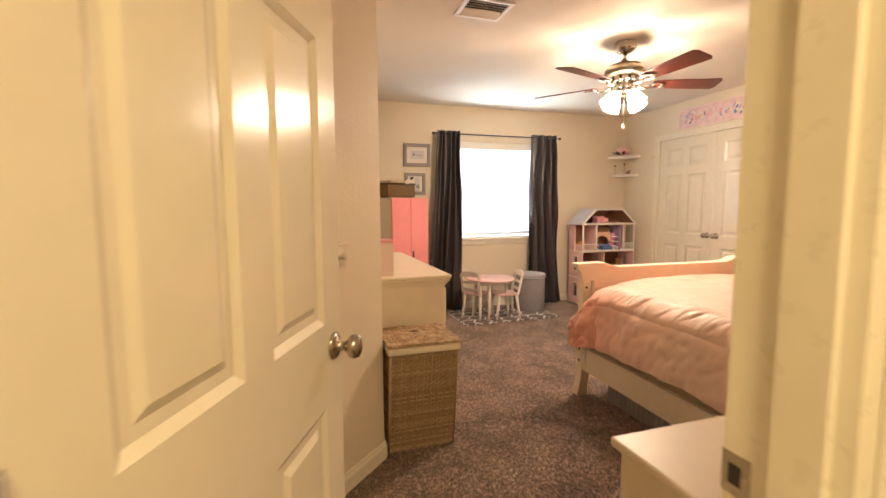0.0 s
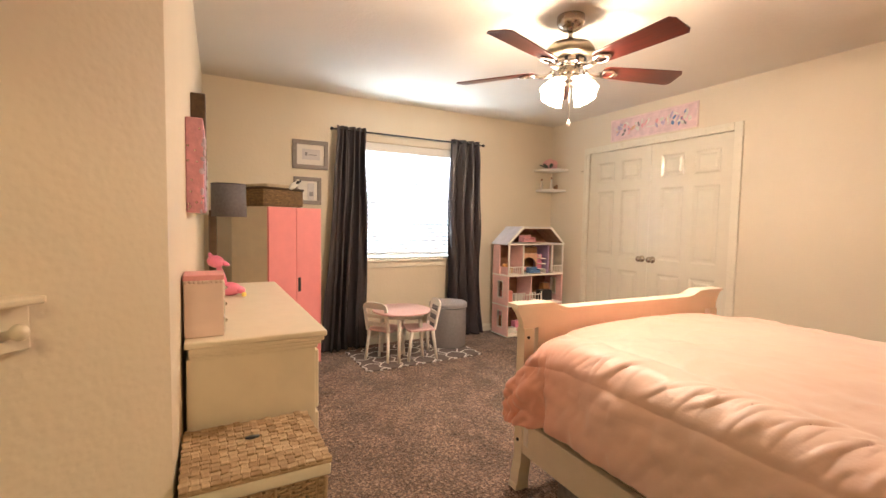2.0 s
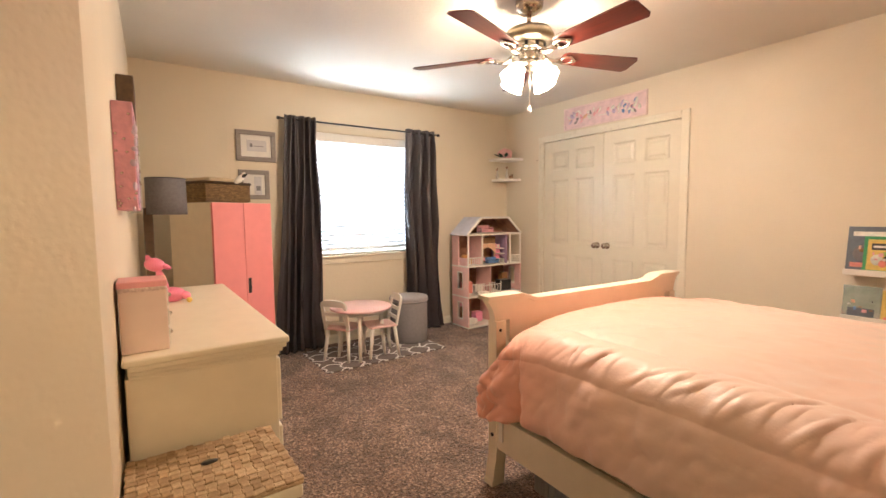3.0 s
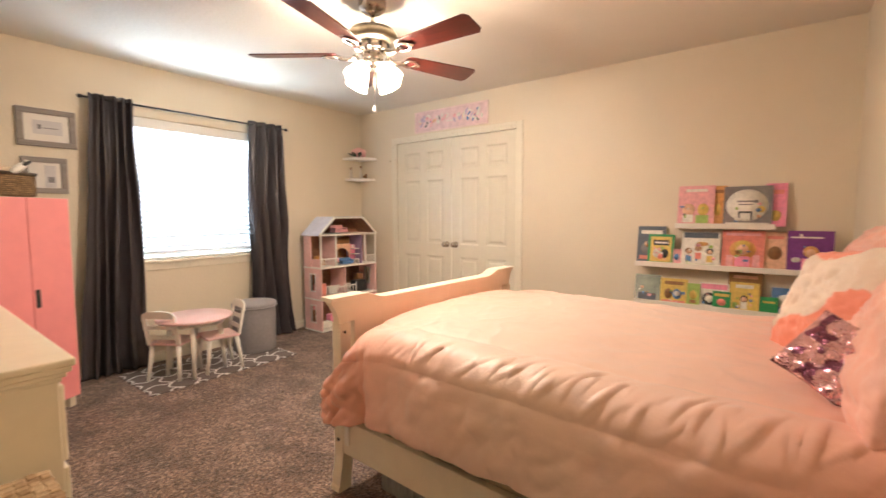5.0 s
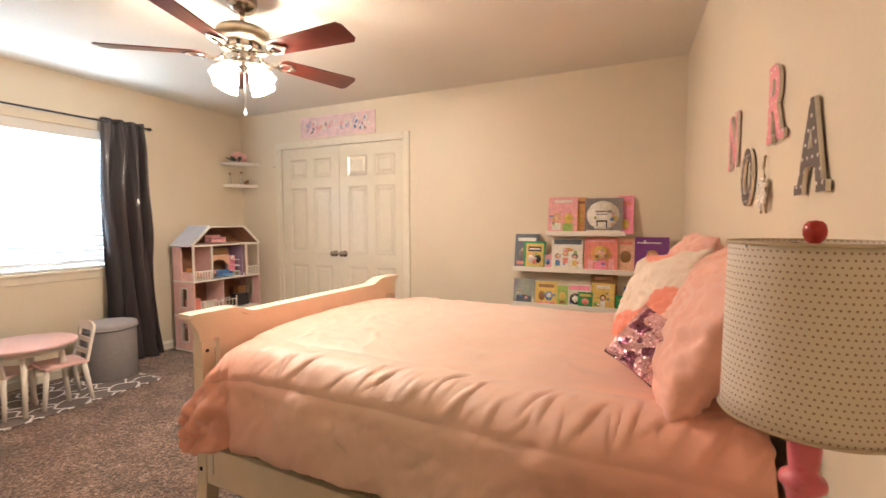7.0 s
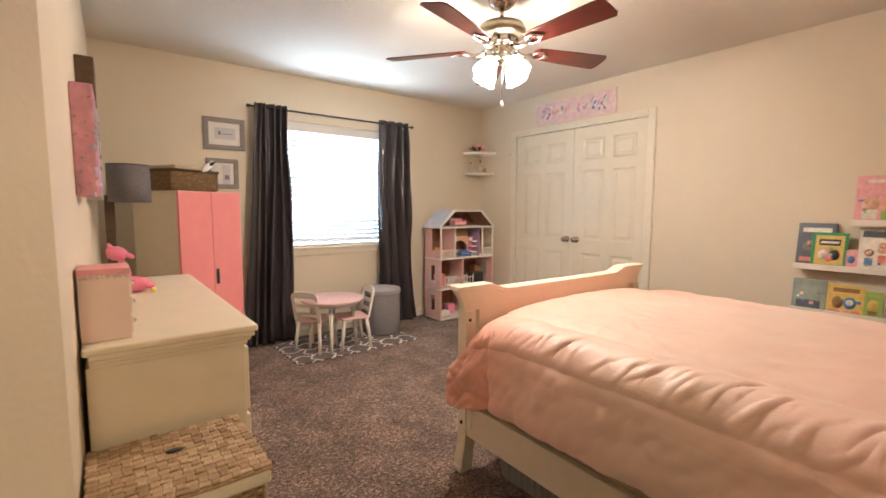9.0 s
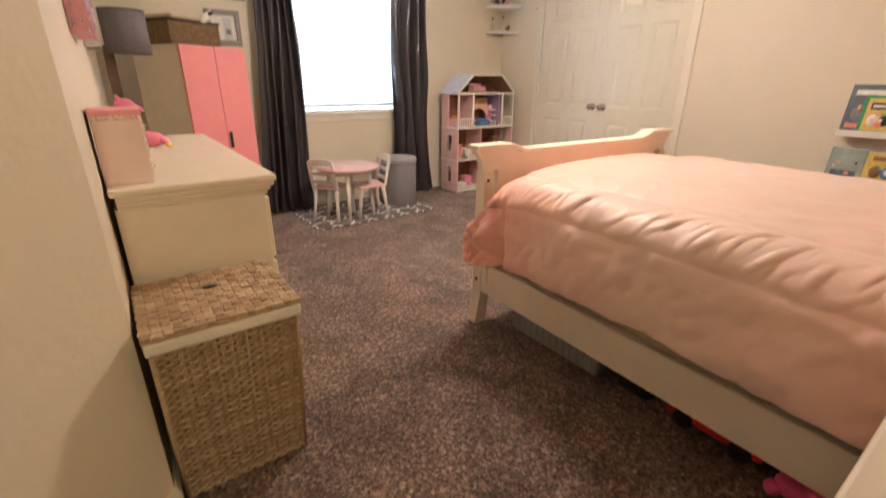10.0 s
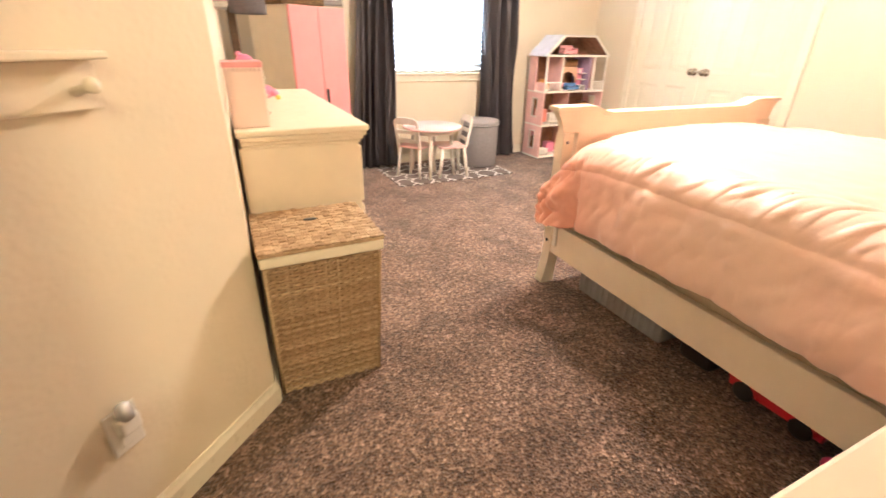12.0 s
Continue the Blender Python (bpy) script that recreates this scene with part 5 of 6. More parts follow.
# ---- wall letters over the bed ----
DOTPINK = dotted("pink_with_white_dots", (0.80, 0.29, 0.34), (0.85, 0.80, 0.76), 0.030, 0.15, "Object", 0.5)
DOTGREY = dotted("grey_with_white_dots", (0.115, 0.09, 0.085), (0.85, 0.80, 0.74), 0.030, 0.15, "Object", 0.5)


LETTEREDGE = plain("pale_letter_edge", (0.80, 0.75, 0.66), 0.6)


def letter(ch, x, z0, h, mat, label):
    """A painted wooden letter standing off the wall behind the bed, facing the room."""
    cu = bpy.data.curves.new("wall_letter", "FONT")
    cu.body, cu.size, cu.extrude, cu.bevel_depth, cu.offset = ch, 1.0, 0.05, 0.006, 0.018
    tmp = new("letter_curve", cu)
    me = bpy.data.meshes.new_from_object(tmp.evaluated_get(bpy.context.evaluated_depsgraph_get()))
    bpy.data.objects.remove(tmp)
    xs, ys = [v.co.x for v in me.vertices], [v.co.y for v in me.vertices]
    s = h / (max(ys) - min(ys))
    for v in me.vertices:
        v.co = Vector(((v.co.x - (max(xs) + min(xs)) / 2) * s * 0.74, (v.co.y - min(ys)) * s, v.co.z * 0.085))
    me.materials.clear()
    bm = bmesh.new()
    bm.from_mesh(me)
    w = (max(xs) - min(xs)) * s * 0.74
    feet = {"A": ((-0.5, 0.0), (0.5, 0.0)), "R": ((-0.42, 0.0), (0.5, 0.0), (-0.42, 1.0)), "N": ((-0.42, 0.0), (-0.42, 1.0), (0.42, 1.0))}.get(ch, ())
    for fx, fz in feet:
        # slab serifs
        c = fx * w * 0.86
        box(bm, c - 0.026, c + 0.026, fz * h - 0.004, fz * h + 0.02 - 0.016 * fz, -0.0045, 0.0046, 0.001)
    bm.normal_update()
    for f in bm.faces:
        f.material_index = 0 if abs(f.normal.z) > 0.6 else 1
    bm.to_mesh(me)
    bm.free()
    me.materials.append(mat)
    me.materials.append(LETTEREDGE)
    ob = new("wall_letter", me)
    ob.matrix_world = pose(x, back_of_bed(x) + 0.010, z0, 90, 0, 182.1)
    return tagged(ob, label, "letter", "wooden letters on the wall")


letter("N", 3.245, 1.448, 0.200, DOTPINK, "pink wooden letter with white dots")
letter("O", 3.012, 1.298, 0.192, DOTGREY, "grey wooden letter with white dots")
letter("R", 2.722, 1.468, 0.208, DOTPINK, "pink wooden letter with white dots")
letter("A", 2.452, 1.311, 0.205, DOTGREY, "grey wooden letter with white dots")
orn = thing("wall_ornament", pose(2.812, back_of_bed(2.812), 1.235), "small gilt wire ornament with white flowers on the wall", "ornament")
GILT = plain("pale_gilt", (0.50, 0.36, 0.20), 0.4, 0.6)
part("wire_stem", bar([(0.012, 0.008, 0.205), (0.0, 0.014, 0.17), (-0.012, 0.012, 0.14), (0.02, 0.014, 0.11)], 0.0035, 6), GILT, orn)
for _x in (-0.030, 0.024):
    part("wire_leg", bar([(_x * 0.4, 0.010, 0.12), (_x, 0.014, 0.07), (_x * 1.1, 0.010, 0.035)], 0.003, 6), GILT, orn)
for _i, (_x, _z) in enumerate(((0.0, 0.125), (-0.028, 0.110), (0.030, 0.105), (0.0, 0.092), (-0.034, 0.080), (0.032, 0.075), (0.004, 0.062))):
    part("flower", blob([((_x + 0.011 * math.cos(a * 1.2566), 0.016 + 0.003 * (a % 2), _z + 0.011 * math.sin(a * 1.2566)), (0.009, 0.004, 0.009), (0, 0, 0)) for a in range(5)]), PAPER, orn, "white paper flower", True)

# ---- picture ledges and books ----


def ledge(z, y0, y1):
    th = thing("picture_ledge", pose(XR, (y0 + y1) / 2, z), "narrow white picture ledge holding books", "shelf", "picture ledges")
    w = (y1 - y0) / 2
    part("shelf_board", boxed(-0.11, -0.001, -w, w, -0.018, 0.0, 0.002), WHITE, th)
    part("lip", boxed(-0.121, -0.1102, -w, w, -0.019, 0.018, 0.002), WHITE, th)
    part("back_rail", boxed(-0.014, -0.001, -w, w, 0.0005, 0.05, 0.002), WHITE, th)


LZ = (1.155, 0.862, 0.568)
ledge(LZ[0], 1.44, 2.03)
ledge(LZ[1], 1.13, 2.30)
ledge(LZ[2], 1.13, 2.30)


def colour(name, c, rough=0.35):
    return plain(name, c, rough, vary=0.16, scale=38)


COL = {k: colour("cover_" + k, v) for k, v in dict(rose=(0.80, 0.40, 0.42), coral=(0.76, 0.26, 0.21), slate=(0.10, 0.12, 0.15), stone=(0.22, 0.20, 0.20), teal=(0.05, 0.32, 0.26), green=(0.04, 0.30, 0.10), yellow=(0.72, 0.52, 0.13), purple=(0.20, 0.05, 0.25), white=(0.80, 0.76, 0.68), skin=(0.80, 0.50, 0.33), orange=(0.70, 0.36, 0.12), blue=(0.12, 0.25, 0.50), black=(0.03, 0.03, 0.03), pink=(0.85, 0.30, 0.45), grass=(0.35, 0.50, 0.12), brown=(0.30, 0.15, 0.06), lilac=(0.55, 0.44, 0.58)).items()}
SILVER = plain("silver_foil_cover", (0.34, 0.42, 0.42), 0.10, 0.75, 0.3, 9)


def book(y0, y1, z0, h, cover, marks, label, off=0.095, lean=9.0, thick=0.012):
    """A thin picture book leaning on the wall; marks: (kind, across 0..1, up 0..1, width, height, colour)."""
    w = y1 - y0
    th = thing("book", pose(XR - off, y1, z0 + 0.002, 0, 0, -90) @ pose(0, 0, 0, -lean, 0, 0), label if len(label.split()) > 4 else label + " on a ledge", "book", "books on the ledges")
    part("cover", boxed(0, w, 0, 0.002, 0, h, 0.0006), cover, th)
    part("back_cover", boxed(0, w, thick - 0.002, thick, 0, h, 0.0006), cover, th)
    part("pages", boxed(0.001, w - 0.003, 0.0022, thick - 0.0022, 0.002, h - 0.002), PAPER, th)
    rnd = random.Random(int(y0 * 1000 + z0 * 77))
    small = [(rnd.choice("ob"), rnd.uniform(0.12, 0.88), rnd.uniform(0.08, 0.62), rnd.uniform(0.05, 0.14), rnd.uniform(0.03, 0.10), rnd.choice(["white", "skin", "brown", "stone", "rose", "blue", "grass"])) for _ in range(7)]
    for i, (kind, a, b, c, d, col) in enumerate(marks + (small if w > 0.14 else [])):
        y = -0.0006 - 0.0003 * i
        if kind == "o":
            bm = turned([(0.5, 0.0), (0.5, 0.0005)], 28, pose(a * w, y + 0.0006, b * h, 90, 0, 0) @ Matrix.Diagonal((c * w, d * h, 1, 1)))
            part("printed_disc", bm, COL[col], th)
        else:
            part("printed_bar", boxed((a - c / 2) * w, (a + c / 2) * w, y, y + 0.0005, (b - d / 2) * h, (b + d / 2) * h), COL[col], th)
    return th


def child(a, hair, dress, s=1.0, b=0.0):
    """A plain printed shape: a disc over a bar."""
    return [("b", a, 0.22 + b, 0.22 * s, 0.26 * s, dress), ("o", a, 0.44 + b, 0.26 * s, 0.24 * s, hair), ("o", a, 0.42 + b, 0.19 * s, 0.17 * s, "skin")]


TITLE = lambda col, b=0.86, w=0.7, h=0.08: [("b", 0.5, b, w, h, col)]
# top ledge
book(1.79, 2.02, LZ[0], 0.29, COL["rose"], TITLE("white", 0.88, 0.6, 0.07) + [("o", 0.3, 0.4, 0.36, 0.3, "skin"), ("o", 0.7, 0.4, 0.3, 0.3, "yellow"), ("b", 0.3, 0.18, 0.3, 0.2, "white"), ("b", 0.68, 0.16, 0.34, 0.2, "grass")], "pale pink picture book on the top ledge", 0.1)
book(1.72, 1.85, LZ[0], 0.285, COL["orange"], TITLE("brown") + [("o", 0.6, 0.4, 0.3, 0.3, "yellow")], "orange picture book standing behind others", 0.075)
book(1.46, 1.735, LZ[0], 0.275, COL["stone"], [("o", 0.48, 0.52, 0.86, 0.80, "white"), ("b", 0.46, 0.62, 0.36, 0.04, "stone"), ("b", 0.46, 0.54, 0.28, 0.03, "stone"), ("b", 0.46, 0.26, 0.28, 0.22, "black"), ("b", 0.46, 0.24, 0.22, 0.17, "white"), ("o", 0.78, 0.42, 0.16, 0.16, "yellow"), ("b", 0.5, 0.06, 0.9, 0.06, "white")], "dark grey book with a white disc", 0.1)
book(1.385, 1.50, LZ[0], 0.29, COL["pink"], [("o", 0.5, 0.25, 0.5, 0.25, "yellow"), ("b", 0.5, 0.8, 0.7, 0.1, "coral")], "pink picture book standing behind others", 0.072)
# middle ledge
book(2.10, 2.30, LZ[1], 0.285, COL["slate"], TITLE("white", 0.84, 0.75, 0.1) + [("o", 0.45, 0.4, 0.6, 0.4, "stone"), ("b", 0.5, 0.15, 0.8, 0.1, "coral")], "dark slate picture book", 0.075)
book(2.035, 2.215, LZ[1], 0.225, COL["green"], [("b", 0.5, 0.5, 0.8, 0.84, "yellow"), ("b", 0.5, 0.72, 0.6, 0.18, "black"), ("b", 0.5, 0.72, 0.5, 0.06, "white"), ("o", 0.35, 0.36, 0.3, 0.3, "white"), ("o", 0.65, 0.36, 0.3, 0.3, "black"), ("o", 0.5, 0.26, 0.2, 0.2, "coral")], "green and yellow picture book", 0.1)
book(1.985, 2.045, LZ[1], 0.12, COL["rose"], [("o", 0.5, 0.5, 0.6, 0.4, "blue")], "tiny pink board book", 0.1)
book(1.745, 1.985, LZ[1], 0.25, COL["white"], TITLE("slate", 0.9, 0.9, 0.16) + child(0.2, "brown", "blue", 0.7) + child(0.45, "orange", "coral", 0.7, 0.08) + child(0.75, "black", "yellow", 0.7) + [("o", 0.55, 0.65, 0.3, 0.12, "orange"), ("b", 0.5, 0.04, 0.9, 0.05, "grass")], "white picture book with small figures", 0.1)
book(1.49, 1.735, LZ[1], 0.265, COL["coral"], TITLE("rose", 0.9, 0.8, 0.07) + [("o", 0.5, 0.5, 0.62, 0.5, "orange"), ("o", 0.5, 0.56, 0.36, 0.36, "yellow"), ("o", 0.5, 0.5, 0.28, 0.28, "skin"), ("b", 0.5, 0.2, 0.34, 0.26, "pink"), ("b", 0.2, 0.2, 0.16, 0.3, "rose"), ("b", 0.82, 0.22, 0.16, 0.3, "rose")], "coral red picture book", 0.1)
book(1.37, 1.50, LZ[1], 0.26, COL["skin"], [("o", 0.5, 0.45, 0.6, 0.35, "brown"), ("b", 0.5, 0.85, 0.7, 0.08, "coral")], "tan picture book", 0.075)
book(1.14, 1.372, LZ[1], 0.27, COL["purple"], [("b", 0.42, 0.84, 0.7, 0.035, "white"), ("b", 0.3, 0.875, 0.06, 0.09, "white"), ("o", 0.52, 0.5, 0.34, 0.28, "orange"), ("o", 0.52, 0.47, 0.22, 0.2, "skin"), ("b", 0.52, 0.2, 0.4, 0.28, "pink"), ("o", 0.2, 0.3, 0.2, 0.12, "white")], "purple picture book", 0.1)
# bottom ledge
book(2.12, 2.30, LZ[2], 0.205, SILVER, [("b", 0.5, 0.2, 0.7, 0.25, "slate")], "shiny silver picture book", 0.1)
book(1.935, 2.117, LZ[2], 0.19, COL["yellow"], TITLE("brown", 0.82, 0.7, 0.14) + [("o", 0.3, 0.4, 0.3, 0.4, "brown"), ("o", 0.62, 0.4, 0.34, 0.4, "blue"), ("b", 0.5, 0.1, 0.86, 0.1, "coral"), ("o", 0.62, 0.42, 0.2, 0.2, "white")], "yellow picture book", 0.1)
book(1.855, 1.94, LZ[2], 0.165, COL["grass"], [("o", 0.5, 0.5, 0.6, 0.4, "yellow"), ("b", 0.5, 0.2, 0.5, 0.15, "brown")], "small green and yellow book", 0.1)
book(1.68, 1.86, LZ[2], 0.18, COL["white"], TITLE("pink", 0.84, 0.9, 0.2) + [("o", 0.35, 0.35, 0.5, 0.5, "black"), ("o", 0.35, 0.36, 0.3, 0.25, "white"), ("o", 0.75, 0.3, 0.3, 0.3, "black")], "white and pink picture book", 0.085)
book(1.665, 1.775, LZ[2], 0.125, COL["green"], [("b", 0.5, 0.8, 0.8, 0.16, "yellow"), ("o", 0.5, 0.4, 0.5, 0.4, "coral")], "small green board book", 0.104)
book(1.49, 1.69, LZ[2], 0.265, COL["brown"], [("b", 0.5, 0.88, 0.7, 0.09, "skin")], "tall brown book standing behind others", 0.06)
book(1.505, 1.675, LZ[2], 0.20, COL["yellow"], TITLE("white", 0.86, 0.6, 0.12) + child(0.5, "black", "white", 1.0) + [("o", 0.2, 0.2, 0.2, 0.2, "grass")], "yellow picture book with a figure", 0.1)
book(1.40, 1.50, LZ[2], 0.115, COL["green"], [("b", 0.5, 0.7, 0.7, 0.12, "yellow")], "small green book", 0.1)
book(1.30, 1.44, LZ[2], 0.18, COL["blue"], [("o", 0.5, 0.5, 0.6, 0.5, "white")], "blue picture book", 0.075)
book(1.16, 1.32, LZ[2], 0.17, COL["coral"], [("o", 0.5, 0.5, 0.5, 0.4, "white")], "coral picture book", 0.1)

# ---- sign over the closet ----
sg = thing("wall_sign", pose(XR, 4.18, 2.232, 0, 0, -90), "pink framed banner with winged figures over the closet", "sign")
_w, _h = 0.468, 0.112
part("panel", boxed(-_w + 0.014, _w - 0.014, -0.010, -0.001, -_h + 0.014, _h - 0.014), plain("pale_pink_print", (0.78, 0.58, 0.58), 0.6, vary=0.14, scale=14), sg, "pink printed panel")
for a in ((-_w, _w, _h - 0.014, _h), (-_w, _w, -_h, -_h + 0.014), (-_w, -_w + 0.014, -_h + 0.014, _h - 0.014), (_w - 0.014, _w, -_h + 0.014, _h - 0.014)):
    part("frame_bar", boxed(a[0], a[1], -0.018, -0.0005, a[2], a[3], 0.002), plain("pink_white_frame", (0.84, 0.66, 0.62), 0.5), sg, "pale pink frame")
random.seed(5)
for _x, _n in ((-0.37, 9), (-0.28, 9), (-0.18, 5), (-0.06, 4), (0.08, 4), (0.18, 8), (0.28, 8), (0.37, 7)):
    for _i in range(_n):
        _c = random.choice(["white", "white", "white", "lilac", "lilac", "rose", "skin", "stone", "blue"])
        part("printed_shape", turned([(0.5, 0), (0.5, 0.0005)], 16, pose(_x + random.uniform(-0.05, 0.05), -0.0102 - 0.0004 * _i, random.uniform(-0.055, 0.055), 90, random.uniform(-60, 60), 0) @ Matrix.Diagonal((random.uniform(0.012, 0.035), random.uniform(0.025, 0.07), 1, 1))), COL[_c], sg, "printed figure")
part("printed_lettering", boxed(-0.04, 0.10, -0.0108, -0.0102, -0.03, -0.022), COL["white"], sg, "white lettering bar")

# ---- left wall art over the dresser ----
LM = frame_of(CORNER, LEFTFAR)


def glitter(name, c):
    n = Nodes(name)
    v = n.coords()
    vor = n.add("ShaderNodeTexVoronoi", Scale=55.0)
    n.link(v, vor.inputs["Vector"])
    n.set(Base_Color=n.ramp(n.noise(v, 9, 3), [(0.35, shade(c, 0.75)), (0.7, shade(c, 1.15))]), Roughness=0.3, Metallic=0.25)
    n.bump(vor.outputs["Color"], 0.7, 0.01)
    return n.m


ca = thing("wall_canvas", LM @ pose(0.86, 0, 1.455), "pink glittered canvas on the wall over the dresser", "canvas")
part("canvas", boxed(-0.16, 0.16, -0.062, -0.001, -0.182, 0.182, 0.004), plain("pink_canvas", (0.74, 0.37, 0.45), 0.6, vary=0.22, scale=16, bump=0.5, bump_scale=60), ca)
part("glitter_field", boxed(-0.15, 0.155, -0.0645, -0.0622, -0.175, 0.14, 0.001), glitter("lilac_glitter", (0.62, 0.36, 0.55)), ca, "lilac glitter patch")
for _i in range(9):
    part("sequin", turned([(0.006, 0), (0.004, 0.005), (0.0, 0.006)], 8, pose(random.uniform(-0.15, 0.14), -0.0645, random.uniform(-0.17, 0.13), 90, 0, 0)), STEEL, ca, "bright sequin", True)
_rc = random.Random(8)
for _i in range(16):
    part("glitter_tuft", blob([((-0.158 + _rc.uniform(0, 0.02), -0.062 + _rc.uniform(-0.004, 0.012), -0.17 + 0.018 * _i + _rc.uniform(-0.01, 0.01)), (_rc.uniform(0.006, 0.013), _rc.uniform(0.005, 0.011), _rc.uniform(0.008, 0.018)), (0, 0, 0))]), glitter("pale_lilac_glitter", (0.70, 0.56, 0.68)) if _i == 0 else bpy.data.materials["pale_lilac_glitter"], ca, "crumpled lilac glitter", True)
for _i in range(12):
    part("sequin", turned([(0.005, 0), (0.003, 0.004), (0.0, 0.005)], 8, pose(-0.160, -0.058 + _rc.uniform(0, 0.05), _rc.uniform(-0.17, 0.15), 0, -90, 0)), STEEL, ca, "bright sequin", True)
wb = thing("wall_board", LM @ pose(1.20, 0, 1.645), "dark brown wooden board on the wall", "wall board")
part("board", boxed(-0.09, 0.09, -0.062, -0.001, -0.185, 0.185, 0.004), DARKWOOD, wb)
gb = thing("wall_plaque", LM @ pose(1.52, 0, 1.42), "pale silver glitter plaque on the wall", "plaque")
part("plaque", boxed(-0.11, 0.11, -0.06, -0.001, -0.15, 0.15, 0.004), glitter("silver_glitter", (0.55, 0.55, 0.48)), gb)

# ---- corner shelves and what is on them ----


def corner_shelf(z, r):
    pts = [(0, 0), (-r, 0), (-r, -0.03)] + [(-r * math.cos(a * math.pi / 24) * 0.98, -r * math.sin(a * math.pi / 24) * 0.98) for a in range(2, 11)] + [(-0.03, -r), (0, -r)]
    return solid("corner_shelf", outline(bmesh.new(), pts, -0.028, 0, bevel=0.004), WHITE, "white wooden corner shelf in the room corner", "shelf", pose(XR - 0.001, YB - 0.001, z), "corner shelves")


corner_shelf(1.905, 0.285)
corner_shelf(1.665, 0.25)
SHX, SHY = XR - 0.10, YB - 0.10
pot = thing("potted_flower", pose(SHX - 0.05, SHY - 0.03, 1.905) @ Matrix.Scale(1.75, 4), "artificial pink flower with dark leaves on the shelf", "plant")
part("bloom", blob([((0.02 * math.cos(a), 0.02 * math.sin(a), 0.035), (0.032, 0.024, 0.026), (0, 0, math.degrees(a))) for a in (0, 1.05, 2.1, 3.14, 4.2, 5.2)] + [((0, 0, 0.052), (0.024, 0.024, 0.018), (0, 0, 0))]), plain("pink_petals", (0.84, 0.48, 0.46), 0.7), pot, "pale pink bloom", True)
for _i, (_a, _r) in enumerate(((200, 0.06), (235, 0.065), (160, 0.05))):
    part("leaf", blob([((_r * math.cos(radians(_a)), _r * math.sin(radians(_a)), 0.018), (0.03, 0.012, 0.003), (0, -20, _a))]), plain("dark_leaf", (0.03, 0.06, 0.03), 0.5), pot, "dark green leaf", True)
part("stem", bar([(0, 0, 0.0), (0.0, -0.005, 0.02), (0, 0, 0.035)], 0.003, 6), plain("stem_green", (0.06, 0.10, 0.04), 0.6), pot)
solid("music_box", boxed(0, 0.10, 0, 0.05, 0, 0.085, 0.006), COL["rose"], "small pink patterned box on the corner shelf", "box", pose(SHX - 0.02, SHY + 0.03, 1.905, 0, 0, -40))
for _x, _y, _h2 in ((-0.12, 0.03, 0.13), (-0.02, -0.03, 0.15)):
    vs = thing("bud_vase", pose(SHX + _x, SHY + _y, 1.665), "slim glass bud vase on the lower shelf", "vase")
    part("glass_body", turned([(0.016, 0), (0.018, 0.03), (0.014, 0.06), (0.008, 0.08), (0.008, _h2 - 0.03)], 16), plain("milky_glass", (0.72, 0.66, 0.58), 0.15), vs, smooth=True)
    part("bud", blob([((0, 0, _h2 - 0.015), (0.012, 0.012, 0.016), (0, 0, 0))]), COL["brown"], vs, "dried brown bud", True)
solid("trinket", blob([((0, 0, 0.022), (0.03, 0.024, 0.022), (0, 0, 0)), ((0.018, 0, 0.045), (0.014, 0.014, 0.014), (0, 0, 0))]), COL["brown"], "small brown trinket on the lower shelf", "figurine", pose(SHX + 0.02, SHY - 0.06, 1.665), smooth=True)

# ---- dollhouse ----
DM = pose(3.965, 5.125, 0)
dh = thing("dollhouse", DM, "three-storey toy dollhouse, white and pink, furnished", "dollhouse")
DWD, DDP = 0.775, 0.30
ROSEW = plain("dollhouse_pink", (0.80, 0.50, 0.46), 0.55)
LILAC = plain("dollhouse_lilac", (0.46, 0.33, 0.50), 0.6)
TAN = wood("dollhouse_backboard", (0.20, 0.085, 0.045), (0.40, 0.20, 0.11), 0.6, (3, 6, 6))
ROOF = plain("dollhouse_roof", (0.56, 0.57, 0.66), 0.5)
ZF = (0.03, 0.36, 0.69, 1.03)
for _z in ZF:
    part("floor_board", boxed(0.0, DWD, -0.004, DDP, _z - 0.014, _z + 0.002, 0.002), WHITE, dh)
part("back_board", boxed(0.004, DWD - 0.004, DDP - 0.01, DDP - 0.002, 0.033, 1.016), TAN, dh, "printed tan back board")
for _j, (_z0, _z1) in enumerate(((0.032, 0.346), (0.362, 0.676))):
    for _x in (0.0, DWD - 0.014):
        _bm = bmesh.new()
        box(_bm, _x, _x + 0.014, 0.0, 0.10, _z0, _z1)
        box(_bm, _x, _x + 0.014, 0.18, DDP - 0.012, _z0, _z1)
        box(_bm, _x, _x + 0.014, 0.10, 0.18, _z0, _z0 + 0.08)
        box(_bm, _x, _x + 0.014, 0.10, 0.18, _z1 - 0.06, _z1)
        _sw = part("side_wall", _bm, ROSEW, dh, "pink side wall with a window")
        for a in ((0.092, 0.10), (0.18, 0.188)):
            part("window_trim", boxed(_x - 0.003, _x + 0.017, a[0], a[1], _z0 + 0.07, _z1 - 0.05), WHITE, _sw)
        for a in ((_z0 + 0.07, _z0 + 0.08), (_z1 - 0.06, _z1 - 0.05)):
            part("window_trim", boxed(_x - 0.003, _x + 0.017, 0.10, 0.18, a[0], a[1]), WHITE, _sw)
part("side_wall", boxed(0.0, 0.014, 0.17, DDP - 0.012, 0.692, 1.016), ROSEW, dh, "pink rear side wall")
